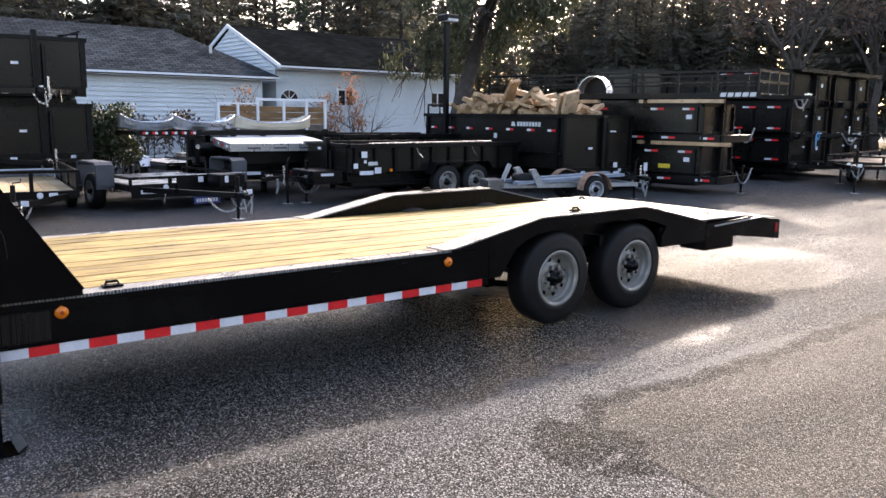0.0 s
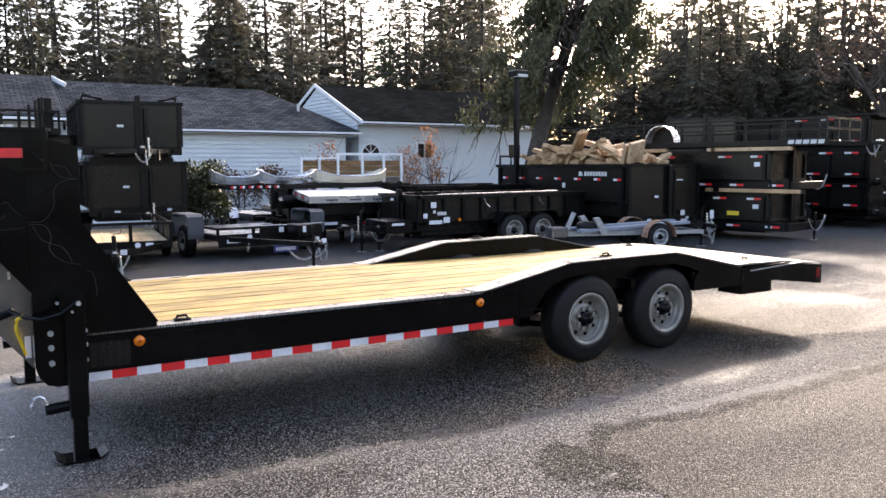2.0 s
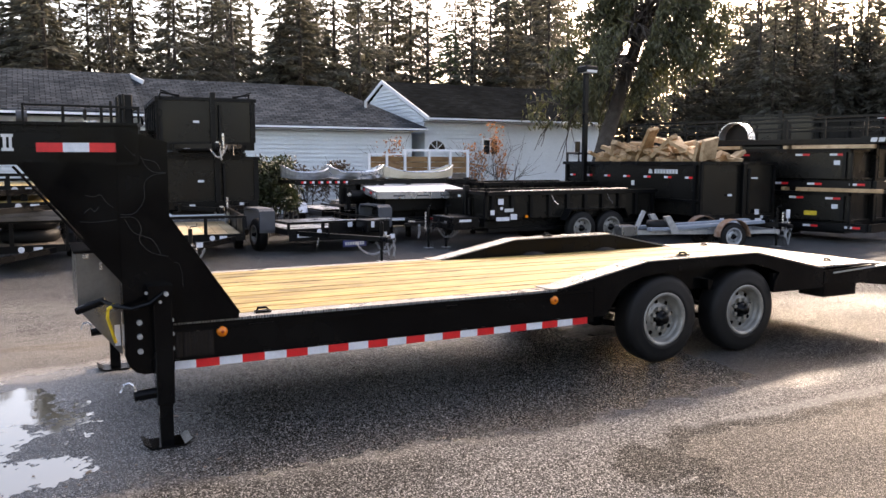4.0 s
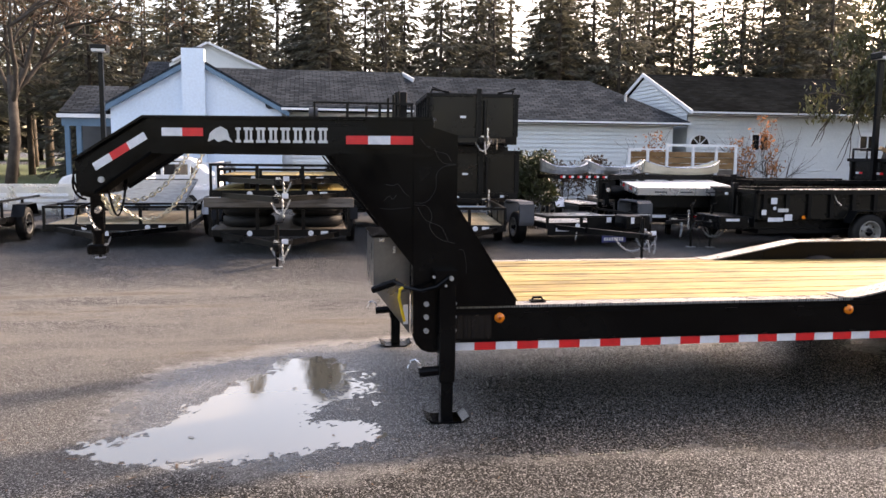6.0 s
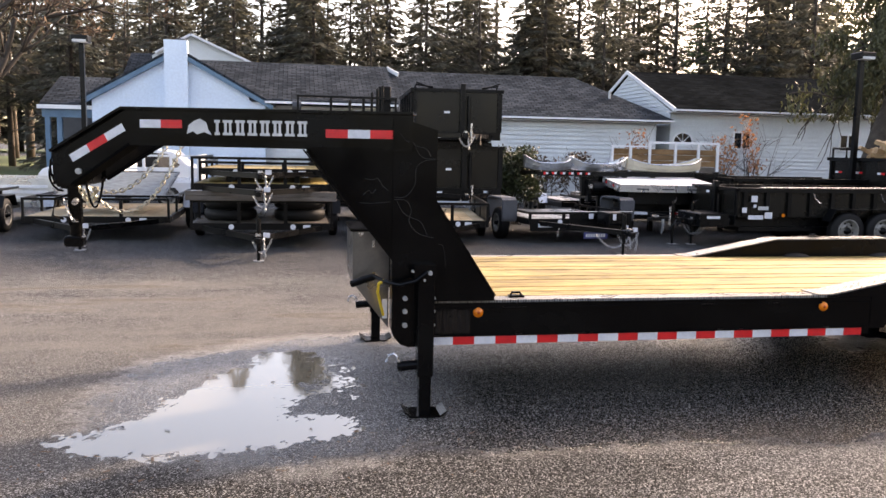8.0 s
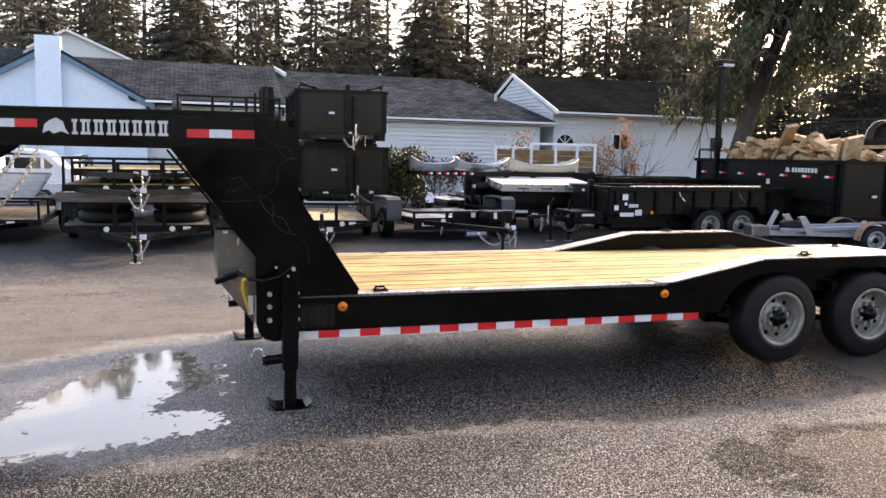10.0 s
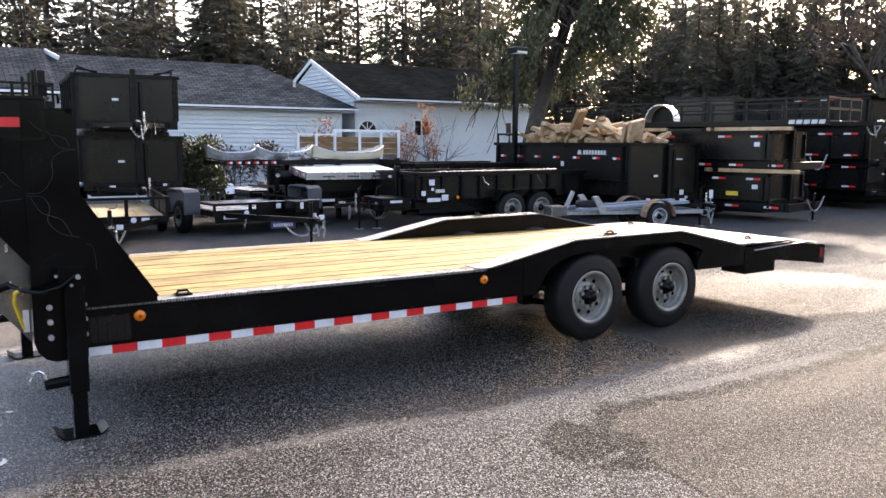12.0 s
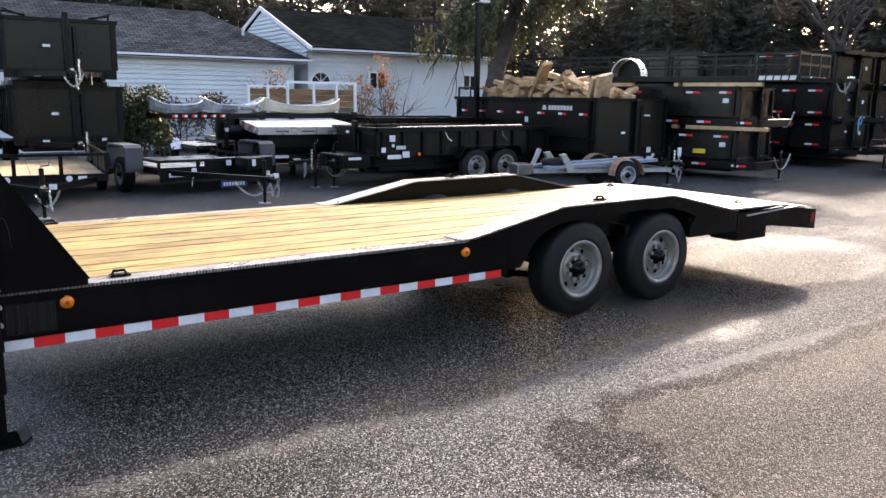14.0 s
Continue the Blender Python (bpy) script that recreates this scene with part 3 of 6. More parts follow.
chim = part("chimney", bm, PAINTED_WALL, gable_house, "pale painted chimney")
part("chimney_cap", box(B(), -4.62, -4.36, 21.34, 21.55, 5.06, 5.12), GREY_PLASTIC, chim)
for s, x1, z1 in ((-1, -7.45, 3.10), (1, -1.65, 3.07)):
    bm = B()
    prism(bm, [(AX, AP + 0.10), (x1, z1 + 0.10), (x1, z1 - 0.10), (AX, AP - 0.10)], "y", 21.30, 21.50)
    part("rake_board", bm, BLUE_TRIM, gable_house, "slate blue rake board")
rf = B()
slab(rf, [(AX, 21.3, AP + 0.06), (-7.5, 21.3, 3.14), (-7.5, 28.0, 3.14), (AX, 28.0, AP + 0.06)], 0.08)
slab(rf, [(AX, 21.3, AP + 0.06), (-1.6, 21.3, 3.10), (-1.6, 24.4, 3.10), (AX, 28.0, AP + 0.06)], 0.08)
part("roof", rf, SHINGLE, gable_house, "dark grey shingle roof")
porch = thing("porch", "shingled porch with slate blue posts and beam", "porch")
part("roof", slab(B(), [(-8.85, 21.9, 2.92), (-7.2, 21.9, 2.92), (-7.2, 24.4, 3.95), (-8.85, 24.4, 3.95)]), SHINGLE, porch)
part("beam", box(B(), -8.8, -7.2, 21.95, 22.10, 2.60, 2.90), BLUE_TRIM, porch)
part("gutter", box(B(), -8.9, -7.2, 21.80, 21.89, 2.86, 2.98), TRIM, porch)
for px in (-8.65, -8.30):
    part("post", box(B(), px - 0.07, px + 0.07, 21.96, 22.10, 0, 2.6), BLUE_TRIM, porch)
# the porch's shade is put into this wall's dark grey colour
part("back_wall", box(B(), -8.8, -7.2, 24.3, 24.45, 0, 3.9), GREY_PLASTIC, porch, "shaded porch wall")

white_house = thing("house", "white sided building with a dark gable roof and small windows", "house")
part("wall", clapboard(B(), (12.5, 22.0), (20.7, 22.0), 0, 3.36), SIDING, white_house, "white lapped siding")
part("wall", clapboard(B(), (12.5, 29.8), (12.5, 22.0), 0, 5.05, top=lambda u: 3.34 + 1.66 * (1 - abs(u - 0.5) * 2)), SIDING, white_house, "white lapped gable")
part("wall", prism(B(), [(22.05, 0), (29.8, 0), (29.8, 3.4), (25.9, 5.0), (22.05, 3.4)], "x", 12.51, 12.62), SIDING, white_house)
part("wall", prism(B(), [(22.05, 0), (29.8, 0), (29.8, 3.4), (25.9, 5.0), (22.05, 3.4)], "x", 20.6, 20.7), SIDING, white_house)
part("wall_core", box(B(), 12.64, 20.58, 22.02, 22.2, 0, 3.3), SIDING, white_house)
rf = B()
slab(rf, [(12.43, 21.5, 3.36), (21.0, 21.5, 3.36), (21.0, 25.9, 5.04), (12.43, 25.9, 5.04)])
slab(rf, [(12.43, 30.3, 3.36), (21.0, 30.3, 3.36), (21.0, 25.9, 5.04), (12.43, 25.9, 5.04)])
part("roof", rf, MOSSED, white_house, "blackened dark shingle roof")
part("rake_board", prism(B(), [(21.45, 3.32), (25.9, 5.04), (30.35, 3.32), (30.35, 3.47), (25.9, 5.19), (21.45, 3.47)], "x", 12.38, 12.425), TRIM, white_house, "white rake boards")
part("gutter", box(B(), 12.3, 21.0, 21.38, 21.48, 3.365, 3.43), TRIM, white_house)
part("soffit", box(B(), 12.3, 21.0, 21.56, 21.97, 3.32, 3.345), TRIM, white_house)
for wx in (15.35, 19.75):
    window(white_house, wx, 21.98, 2.38, 0.62, 0.55)
arch = [(0.36 * math.cos(t), 0.34 * math.sin(t)) for t in [math.pi * k / 12 for k in range(13)]]
lunette = part("window", prism(B(), [(12.98 + p, 2.26 + q) for p, q in arch], "y", 21.95, 22.0), GLASS, white_house, "dark half-round window")
part("frame", prism(B(), [(12.98 + p * 1.15, 2.26 + q * 1.15) for p, q in arch] + [(12.98 + p, 2.26 + q) for p, q in arch[::-1]], "y", 21.91, 21.96), TRIM, lunette, "white half-round frame")
for a in (45, 90, 135):
    part("glazing_bar", beam(B(), (12.98, 21.945, 2.26), (12.98 + 0.34 * math.cos(radians(a)), 21.945, 2.26 + 0.33 * math.sin(radians(a))), 0.02, 0.03), TRIM, lunette)

far_house = thing("house", "white gabled house beyond the long roof", "house")
part("wall", prism(B(), [(-7.6, 0), (-2.4, 0), (-2.4, 5.5), (-5.8, 6.95), (-7.6, 6.0)], "y", 35.0, 35.2), SIDING, far_house)
bm = B()
slab(bm, [(-5.8, 34.7, 6.95), (-1.9, 34.7, 5.25), (-1.9, 41, 5.25), (-5.8, 41, 6.95)], 0.1)
slab(bm, [(-5.8, 34.7, 6.95), (-7.4, 34.7, 6.05), (-7.4, 41, 6.05), (-5.8, 41, 6.95)], 0.1)
part("roof", bm, TRIM, far_house, "pale edged roof")
bm = B()
slab(bm, [(-9.0, 35.5, 5.1), (-7.2, 35.5, 5.1), (-7.2, 37.5, 6.25), (-9.0, 37.5, 6.25)], 0.1)
part("roof", bm, SHINGLE, far_house, "dark shingled wing roof")
part("wall", box(B(), -8.9, -7.3, 35.9, 36.1, 0, 5.2), SIDING, far_house)


# ---- lamp posts ----
def lamp_post(x, y, h, label):
    lp = thing("lamp_post", label, "lamp post", pose(x, y, 0))
    part("pole", box(box(B(), -0.055, 0.055, -0.055, 0.055, 0, h), -0.11, 0.11, -0.11, 0.11, 0, 0.03), BLACK_FAR, lp)
    head = part("lamp_head", box(B(), -0.20, 0.20, -0.26, 0.14, h, h + 0.16, None, 0.02), BLACK_FAR, lp)
    part("lens", box(B(), -0.16, 0.16, -0.264, -0.06, h - 0.012, h + 0.05), LETTER, head, "pale lamp lens")


lamp_post(-6.1, 16.0, 4.25, "black square lamp post with a box lamp head")
lamp_post(12.4, 12.0, 4.15, "black square lamp post with a flood lamp head")


# ---- trees ----
def cloud_mesh(name, spots, mat):
    """Many small leaf clumps as one mesh: each spot is a centre, a long axis, a cross axis."""
    co, faces = [], []
    for c, u, v in spots:
        i = len(co)
        co += [c - u, c + v * 0.9 - u * 0.15, c + u, c - v + u * 0.1]
        faces.append((i, i + 1, i + 2, i + 3))
    me = bpy.data.meshes.new(name)
    me.from_pydata([tuple(p) for p in co], [], faces)
    me.materials.append(mat)
    return me


def rand_dir(rng):
    while True:
        v = Vector((rng.uniform(-1, 1), rng.uniform(-1, 1), rng.uniform(-1, 1)))
        if 0.1 < v.length < 1:
            return v.normalized()


def conifer(h, seed, mat, low=0.12, spread=0.19, density=1.0, droop=0.45, label="", ragged=0.25):
    """A straight trunk with whorls of drooping boughs, each a flat fan of needled twigs."""
    rng = random.Random(seed)
    t = thing("conifer", label, "tree", None, "conifers behind the houses")
    lean = Vector((rng.uniform(-0.02, 0.02), rng.uniform(-0.02, 0.02), 0)) * h
    trunk = [lean * (k / 8) ** 2 + Vector((0, 0, h * k / 8)) for k in range(9)]
    bm, spots = tube(B(), trunk, 0.014 * h, 8, 0.02), []
    z = h * low
    while z < h * 0.985:
        f = (z / h - low) / (1 - low)
        reach = h * spread * ((1 - f) ** 0.85 + 0.04) * rng.uniform(1 - ragged, 1 + ragged)
        base = lean * (z / h) ** 2 + Vector((0, 0, z))
        turn = rng.uniform(0, 6.28)
        n = rng.randint(4, 6)
        for k in range(n):
            if rng.random() > density:
                continue
            a = turn + 6.28 * k / n + rng.uniform(-0.3, 0.3)
            out = Vector((math.cos(a), math.sin(a), 0))
            r = reach * rng.uniform(0.65, 1.1)
            tip = rng.uniform(0.10, 0.22)

            def along(q):
                return base + out * r * q + Vector((0, 0, r * (0.16 * q - droop * q * q + tip * q ** 4)))
            tube(bm, [along(q) for q in (0, 0.35, 0.7, 1.0)], 0.0025 * h * (1 - f) + 0.012, 3, 0.006)
            side = out.cross(Vector((0, 0, 1)))
            for j in range(int(8 + r * 9)):
                q = rng.uniform(0.18, 1.0) ** 0.85
                hand = rng.choice((-1, 1))
                d = (out * rng.uniform(0.5, 1.0) + side * hand * rng.uniform(0.2, 1.0) + Vector((0, 0, rng.uniform(-0.75, -0.05)))).normalized()
                ln = (0.10 + 0.15 * r * (1.15 - q)) * rng.uniform(0.7, 1.3) + 0.08
                c = along(q) + d * ln
                flat = d.cross(Vector((rng.uniform(-0.5, 0.5), rng.uniform(-0.5, 0.5), 1))).normalized()
                spots.append((c, d * ln, flat * rng.uniform(0.055, 0.11) * (0.7 + 0.02 * h)))
        z += h * rng.uniform(0.016, 0.030)
    part("trunk", bm, BARK, t, "", True)
    part_data("crown", cloud_mesh("crown", spots, mat), t)
    return t


def grow(bm, rng, p, d, length, r, depth, tips, bend=0.35, split=(2, 3), up=0.05):
    """Branching limbs; the ends are collected in tips."""
    pts, q = [p], d.normalized()
    for k in range(4):
        q = (q + rand_dir(rng) * bend * 0.4 + Vector((0, 0, up))).normalized()
        pts.append(pts[-1] + q * length / 4)
    tube(bm, pts, r, 6 if depth > 1 else 4, r * 0.6)
    if depth == 0:
        tips.extend(pts[1:])
        return
    tips.extend(pts[3:] if depth == 1 else [])
    for k in range(rng.randint(*split)):
        s = rng.choice(pts[2:])
        grow(bm, rng, s, (q + rand_dir(rng) * 0.9).normalized(), length * rng.uniform(0.55, 0.8), r * 0.55, depth - 1, tips, bend, split, up)


def bare_tree(h, seed, label):
    rng = random.Random(seed)
    t = thing("bare_tree", label, "tree", None, "bare trees")
    bm, tips = B(), []
    tube(bm, [(0, 0, 0), (0.03 * h, 0, h * 0.2), (0.02 * h, 0.02 * h, h * 0.42)], 0.022 * h, 8, 0.014 * h)
    for k in range(5):
        grow(bm, rng, Vector((0.02 * h, 0.015 * h, h * rng.uniform(0.28, 0.42))), Vector((rng.uniform(-0.8, 0.8), rng.uniform(-0.8, 0.8), 1)), h * 0.30, 0.010 * h, 3, tips, 0.5, (2, 4))
    part("trunk", bm, BARK, t, "", True)
    spots = [(p + rand_dir(rng) * 0.25, rand_dir(rng) * rng.uniform(0.1, 0.2), rand_dir(rng) * 0.05) for p in tips for _ in range(2)]
    part_data("crown", cloud_mesh("crown", spots, DRY), t)
    return t


models = [conifer(19, 11, SPRUCE, 0.10, 0.20, 0.95, 0.50, "tall dark spruce with drooping boughs"),
          conifer(21, 12, SPRUCE, 0.16, 0.17, 0.75, 0.42, "tall dark spruce with open drooping boughs"),
          conifer(18, 13, SPRUCE, 0.22, 0.22, 0.60, 0.30, "thin dark spruce with gaps between its boughs"),
          conifer(17, 14, PINE, 0.08, 0.23, 1.0, 0.25, "dense green pine behind the houses"),
          conifer(22, 15, SPRUCE, 0.30, 0.20, 0.42, 0.22, "sparse tall pine with bare lower trunk")]
for k, m in enumerate(models):
    m.matrix_world = pose((-33, 0.9, 3.2, 23.5, 39)[k], (62, 41, 39.5, 41, 44)[k], -0.1, 0, 0, 40 * k) @ Matrix.Scale(0.62, 4)
rng = random.Random(5)
x = -44.0
while x < 80:
    for row, (yy, pick) in enumerate(((38, 0.80), (44, 0.82), (52, 0.86), (59, 0.72))):
        if rng.random() > pick:
            continue
        px, py = x + rng.uniform(-1.4, 1.4), yy + rng.uniform(-2, 2) - max(0, x - 20) * 0.10
        if px < -13 and row < 2:
            continue
        slim = rng.uniform(1.1, 1.4)
        kind = rng.choice((0, 1, 1, 2, 4, 0))
        kind = 4 if -26 < px < -13 else kind
        tall = (19, 21, 18, 17, 22)[kind]
        away = math.hypot(px, py + 5)
        top = away * (rng.uniform(0.19, 0.25) if px < -1 else rng.uniform(0.215, 0.27)) + 1.2
        bearing = math.degrees(math.atan2(px + 0.9, py + 5.3))
        if bearing > 37:                                             # lower trees under the sun
            if row == 1:
                continue
            top = away * (rng.choice((0.13, 0.15, 0.165, 0.20)) + (0.05 if bearing > 50 else 0.03 if bearing > 43 else 0.0)) * rng.uniform(0.95, 1.08) + 1.4
            kind = rng.choice((0, 1, 2, 1))
            tall = (19, 21, 18, 17, 22)[kind]
        s = top / tall
        copy_thing(models[kind], pose(px, py, -0.1, 0, 0, rng.uniform(0, 360))).scale = (s * slim, s * slim, s)
    x += 2.5
# a close clump added at the end of the row, to screen low sun off the ground
for k in range(7):
    far, off = 52 + 5 * (k % 3), -3.6 + 1.2 * k
    px, py = 4.8 + 0.777 * far + 0.629 * off, -3.4 + 0.629 * far - 0.777 * off
    s = math.hypot(px, py) * 0.235 / 19
    copy_thing(models[0], pose(px, py, -0.1, 0, 0, rng.uniform(0, 360))).scale = (s, s, s)
for turn, share in ((53.2, 0.20), (55.0, 0.19), (56.6, 0.215), (58.4, 0.20)):
    px, py = -0.9 + 63 * math.sin(radians(turn)), -5.3 + 63 * math.cos(radians(turn))
    s = 63 * share / 19
    copy_thing(models[0], pose(px, py, -0.1, 0, 0, rng.uniform(0, 360))).scale = (s * 1.1, s * 1.1, s)
# far woods beyond the lawn
for k in range(18):
    px, py = -78 + 3.6 * k + rng.uniform(-1, 1), rng.choice((72, 80, 88)) + rng.uniform(-3, 3)
    kind = rng.choice((4, 2, 4, 4))
    s = math.hypot(px, py) * rng.uniform(0.20, 0.26) / (18 if kind == 2 else 22)
    copy_thing(models[kind], pose(px, py, -0.1, 0, 0, rng.uniform(0, 360))).scale = (s * 1.4, s * 1.4, s)
for k in range(15):
    px, py = -90 + 5.6 * k + rng.uniform(-1, 1), rng.choice((148, 156, 164)) + rng.uniform(-3, 3)
    s = math.hypot(px, py) * rng.uniform(0.17, 0.22) / 19
    copy_thing(models[0], pose(px, py, -0.1, 0, 0, rng.uniform(0, 360))).scale = (s * 1.7, s * 1.7, s)
# three full spruces behind the long roof
for px, py in ((2.4, 45.5), (5.0, 46.5), (14.8, 45.0)):
    s = math.hypot(px, py + 5) * 0.25 / 19
    copy_thing(models[0], pose(px, py, -0.1, 0, 0, rng.uniform(0, 360))).scale = (s * 1.25, s * 1.25, s)
# woods added unseen behind the camera, and past the yard's right end, to darken reflections
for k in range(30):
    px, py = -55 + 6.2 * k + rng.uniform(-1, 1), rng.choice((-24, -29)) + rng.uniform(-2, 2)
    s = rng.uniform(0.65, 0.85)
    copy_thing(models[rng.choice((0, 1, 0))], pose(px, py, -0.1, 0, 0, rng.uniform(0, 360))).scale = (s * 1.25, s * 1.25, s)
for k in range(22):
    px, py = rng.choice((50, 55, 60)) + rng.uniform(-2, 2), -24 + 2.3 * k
    # taller beyond y 8, added to shade the ground at the far right
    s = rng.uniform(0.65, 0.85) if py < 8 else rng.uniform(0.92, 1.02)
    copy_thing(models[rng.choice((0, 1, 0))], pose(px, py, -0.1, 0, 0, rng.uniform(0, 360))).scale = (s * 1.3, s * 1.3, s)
bt = bare_tree(11, 21, "bare deciduous tree with fine twigs beside the road")
bt.matrix_world = pose(-12.4, 27.5, 0)
copy_thing(bt, pose(-17.5, 33, 0, 0, 0, 100))
copy_thing(bt, pose(-20.5, 30, 0, 0, 0, 200))
copy_thing(bt, pose(37, 15.5, 0, 0, 0, 60))
copy_thing(bt, pose(44, 15, 0, 0, 0, 160))

# leaning leafy tree between the yard and the white house
leafy = thing("leaning_tree", "leaning tree with feathery yellow-green leaves", "tree", pose(16.1, 16.6, 0))
rng = random.Random(8)
bm, tips = B(), []
stem = [(0, 0, 0), (0.30, 0, 1.2), (0.72, 0.05, 2.6), (1.35, 0.1, 4.2), (2.05, 0.1, 6.0), (2.9, 0.2, 8.2)]
tube(bm, stem, 0.36, 10, 0.16)
for k in range(40):
    s = Vector(stem[2]).lerp(Vector(stem[5]), 0.30 + 0.70 * k / 39)
    grow(bm, rng, s, Vector((rng.uniform(-1.3, 0.7), rng.uniform(-1, 1), rng.uniform(0.1, 0.8))), rng.uniform(1.3, 2.2), 0.06, 2, tips, 0.6, (2, 4), -0.14)
part("trunk", bm, BARK, leafy, "", True)
spots = []
for p in tips:
    for k in range(20):
        c = p + rand_dir(rng) * rng.uniform(0, 0.45) + Vector((0, 0, -rng.uniform(0, 0.35)))
        if c.z < 3.0 or c.z < 9.5 and c.y < 0.5 and abs((c.x - 0.27 * c.z + 0.1 - 0.011 * c.z * c.z) * 0.77 - c.y * 0.63) < 0.40:
            continue
        d = (rand_dir(rng) * 0.7 + Vector((0, 0, -0.8))).normalized()
        spots.append((c, d * rng.uniform(0.07, 0.15), d.cross(rand_dir(rng)).normalized() * rng.uniform(0.02, 0.045)))
part_data("crown", cloud_mesh("crown", spots, LEAF), leafy)


def shrub(x, y, w, d, h, n, mat, seed, label, leaf=0.07, stems=9):
    rng = random.Random(seed)
    s = thing("shrub", label, "shrub", pose(x, y, 0), "shrubs along the house")
    bm, tips = B(), []
    for k in range(stems):
        grow(bm, rng, Vector((rng.uniform(-w, w) * 0.25, rng.uniform(-d, d) * 0.25, 0)), Vector((rng.uniform(-w, w), rng.uniform(-d, d), h * 1.1)), h * 0.55, 0.018, 2, tips, 0.4)
    part("woody_base", bm, BARK, s)
    spots = []
    while len(spots) < n:
        p = rng.choice(tips) + rand_dir(rng) * leaf * 2.5
        if p.z < h * 1.08 and abs(p.x) < w * 0.75 and abs(p.y) < d * 0.9:
            spots.append((p, rand_dir(rng) * leaf, rand_dir(rng) * leaf * 0.5))
    part_data("foliage", cloud_mesh("foliage", spots, mat), s)


shrub(4.35, 13.8, 0.85, 0.8, 1.8, 8000, EVERGREEN, 31, "dense green yard shrub beside the dump trailers", 0.055, 18)
for k, (sx, sh, mm) in enumerate(((5.8, 1.9, DRY), (7.2, 1.8, DRY), (8.6, 1.7, DRY), (10.3, 2.5, BRONZE), (13.6, 2.6, BRONZE), (14.75, 3.05, BRONZE))):
    shrub(sx, 20.2, 0.55 if mm is BRONZE else 1.0, 0.5, sh, 330 if mm is BRONZE else 900, mm, 40 + k, "russet-leaved shrub against the white siding" if mm is BRONZE else "dry brown shrub against the white siding", 0.07)


# ---- the gooseneck trailer ----
def wheel_parts(parent, x, y, z, R, w, rim_r, face, lugs=8, holes=10, axis="y", rim_mat=None, n=40):
    """A tyre and a dished rim on the axle line; face -1 looks to -y, 1 to +y."""
    m = pose(x, y, z, 90 if face < 0 else -90, 0, 0) if axis == "y" else pose(x, y, z, 0, 90 if face > 0 else -90, 0)
    wh = part("wheel", lathe(B(), [(0.05, -w * 0.4), (rim_r * 0.9, -w * 0.4), (rim_r * 0.9, -w * 0.1)], m, 20), BLACK, parent)
    s = rim_r
    prof = [(s, -w * 0.5), (s + 0.02, -w * 0.5), (R - 0.07, -w * 0.52), (R - 0.025, -w * 0.46), (R - 0.006, -w * 0.38), (R, -w * 0.2), (R, w * 0.2),
            (R - 0.006, w * 0.38), (R - 0.025, w * 0.46), (R - 0.07, w * 0.52), (s + 0.045, w * 0.525), (s + 0.04, w * 0.535), (s + 0.012, w * 0.5), (s, w * 0.47)]
    part("tyre", lathe(B(), prof, m, n), RUBBER, wh, "black rubber tyre", True)
    d = w * 0.14                                         # the disc lies back in the rim
    rim = [(s + 0.010, w * 0.47), (s + 0.014, w * 0.515), (s + 0.004, w * 0.53), (s - 0.012, w * 0.52), (s - 0.022, w * 0.47), (s * 0.895, w * 0.43), (s * 0.885, w * 0.30), (s * 0.84, w * 0.27),
           (s * 0.82, w * 0.22), (s * 0.79, d - 0.012), (s * 0.76, d - 0.012), (s * 0.73, d), (s * 0.60, d + 0.004), (s * 0.52, d + 0.022), (s * 0.33, d + 0.026), (s * 0.30, d + 0.010), (0.001, d + 0.008)]
    rm = part("rim", lathe(B(), rim, m, n), rim_mat or RIM, wh, "silver painted steel rim", True)
    hub = B()
    lathe(hub, [(s * 0.325, d + 0.012), (s * 0.325, d + 0.040), (s * 0.27, d + 0.055), (s * 0.20, d + 0.057), (s * 0.185, d + 0.10), (s * 0.15, d + 0.108), (0.001, d + 0.108)], m, 20)
    part("hub", hub, BLACK, wh, "black hub", True)
    for k in range(lugs):
        a = 2 * math.pi * (k + 0.5) / lugs
        c = Vector((s * 0.42 * math.cos(a), s * 0.42 * math.sin(a), 0))
        part("lug_nut", cyl(B(), m @ (c + Vector((0, 0, d + 0.020))), m @ (c + Vector((0, 0, d + 0.058))), s * 0.082, 6), rim_mat or RIM, rm)
    # solid black discs on the rim paint the shade of its round holes
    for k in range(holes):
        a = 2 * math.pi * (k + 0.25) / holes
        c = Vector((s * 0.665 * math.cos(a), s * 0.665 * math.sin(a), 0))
        part("hole_disc", cyl(B(), m @ (c + Vector((0, 0, d - 0.006))), m @ (c + Vector((0, 0, d + 0.005))), s * 0.088, 10), BLACK, rm, "black disc standing for a shaded round hole")
    return wh


def channel(bm, x0, x1, y0, y1, z0, z1, t=0.012):
    """A C-rail whose web is the outer face y0."""
    box(bm, x0, x1, y0, y0 + t, z0, z1)
    box(bm, x0, x1, y0 + t, y1, z1 - t, z1)
    box(bm, x0, x1, y0 + t, y1, z0, z0 + t)
    return bm


W, DZ = 2.36, 0.765                                     # width over the rails, deck height
goose = thing("gooseneck_trailer", "long black gooseneck flatbed trailer with a pine deck and drive-over fenders", "trailer")


def mirror(side, y):
    return y if side == 0 else W - y


def yb(side, a, b):
    p, q = mirror(side, a), mirror(side, b)
    return (min(p, q), max(p, q))


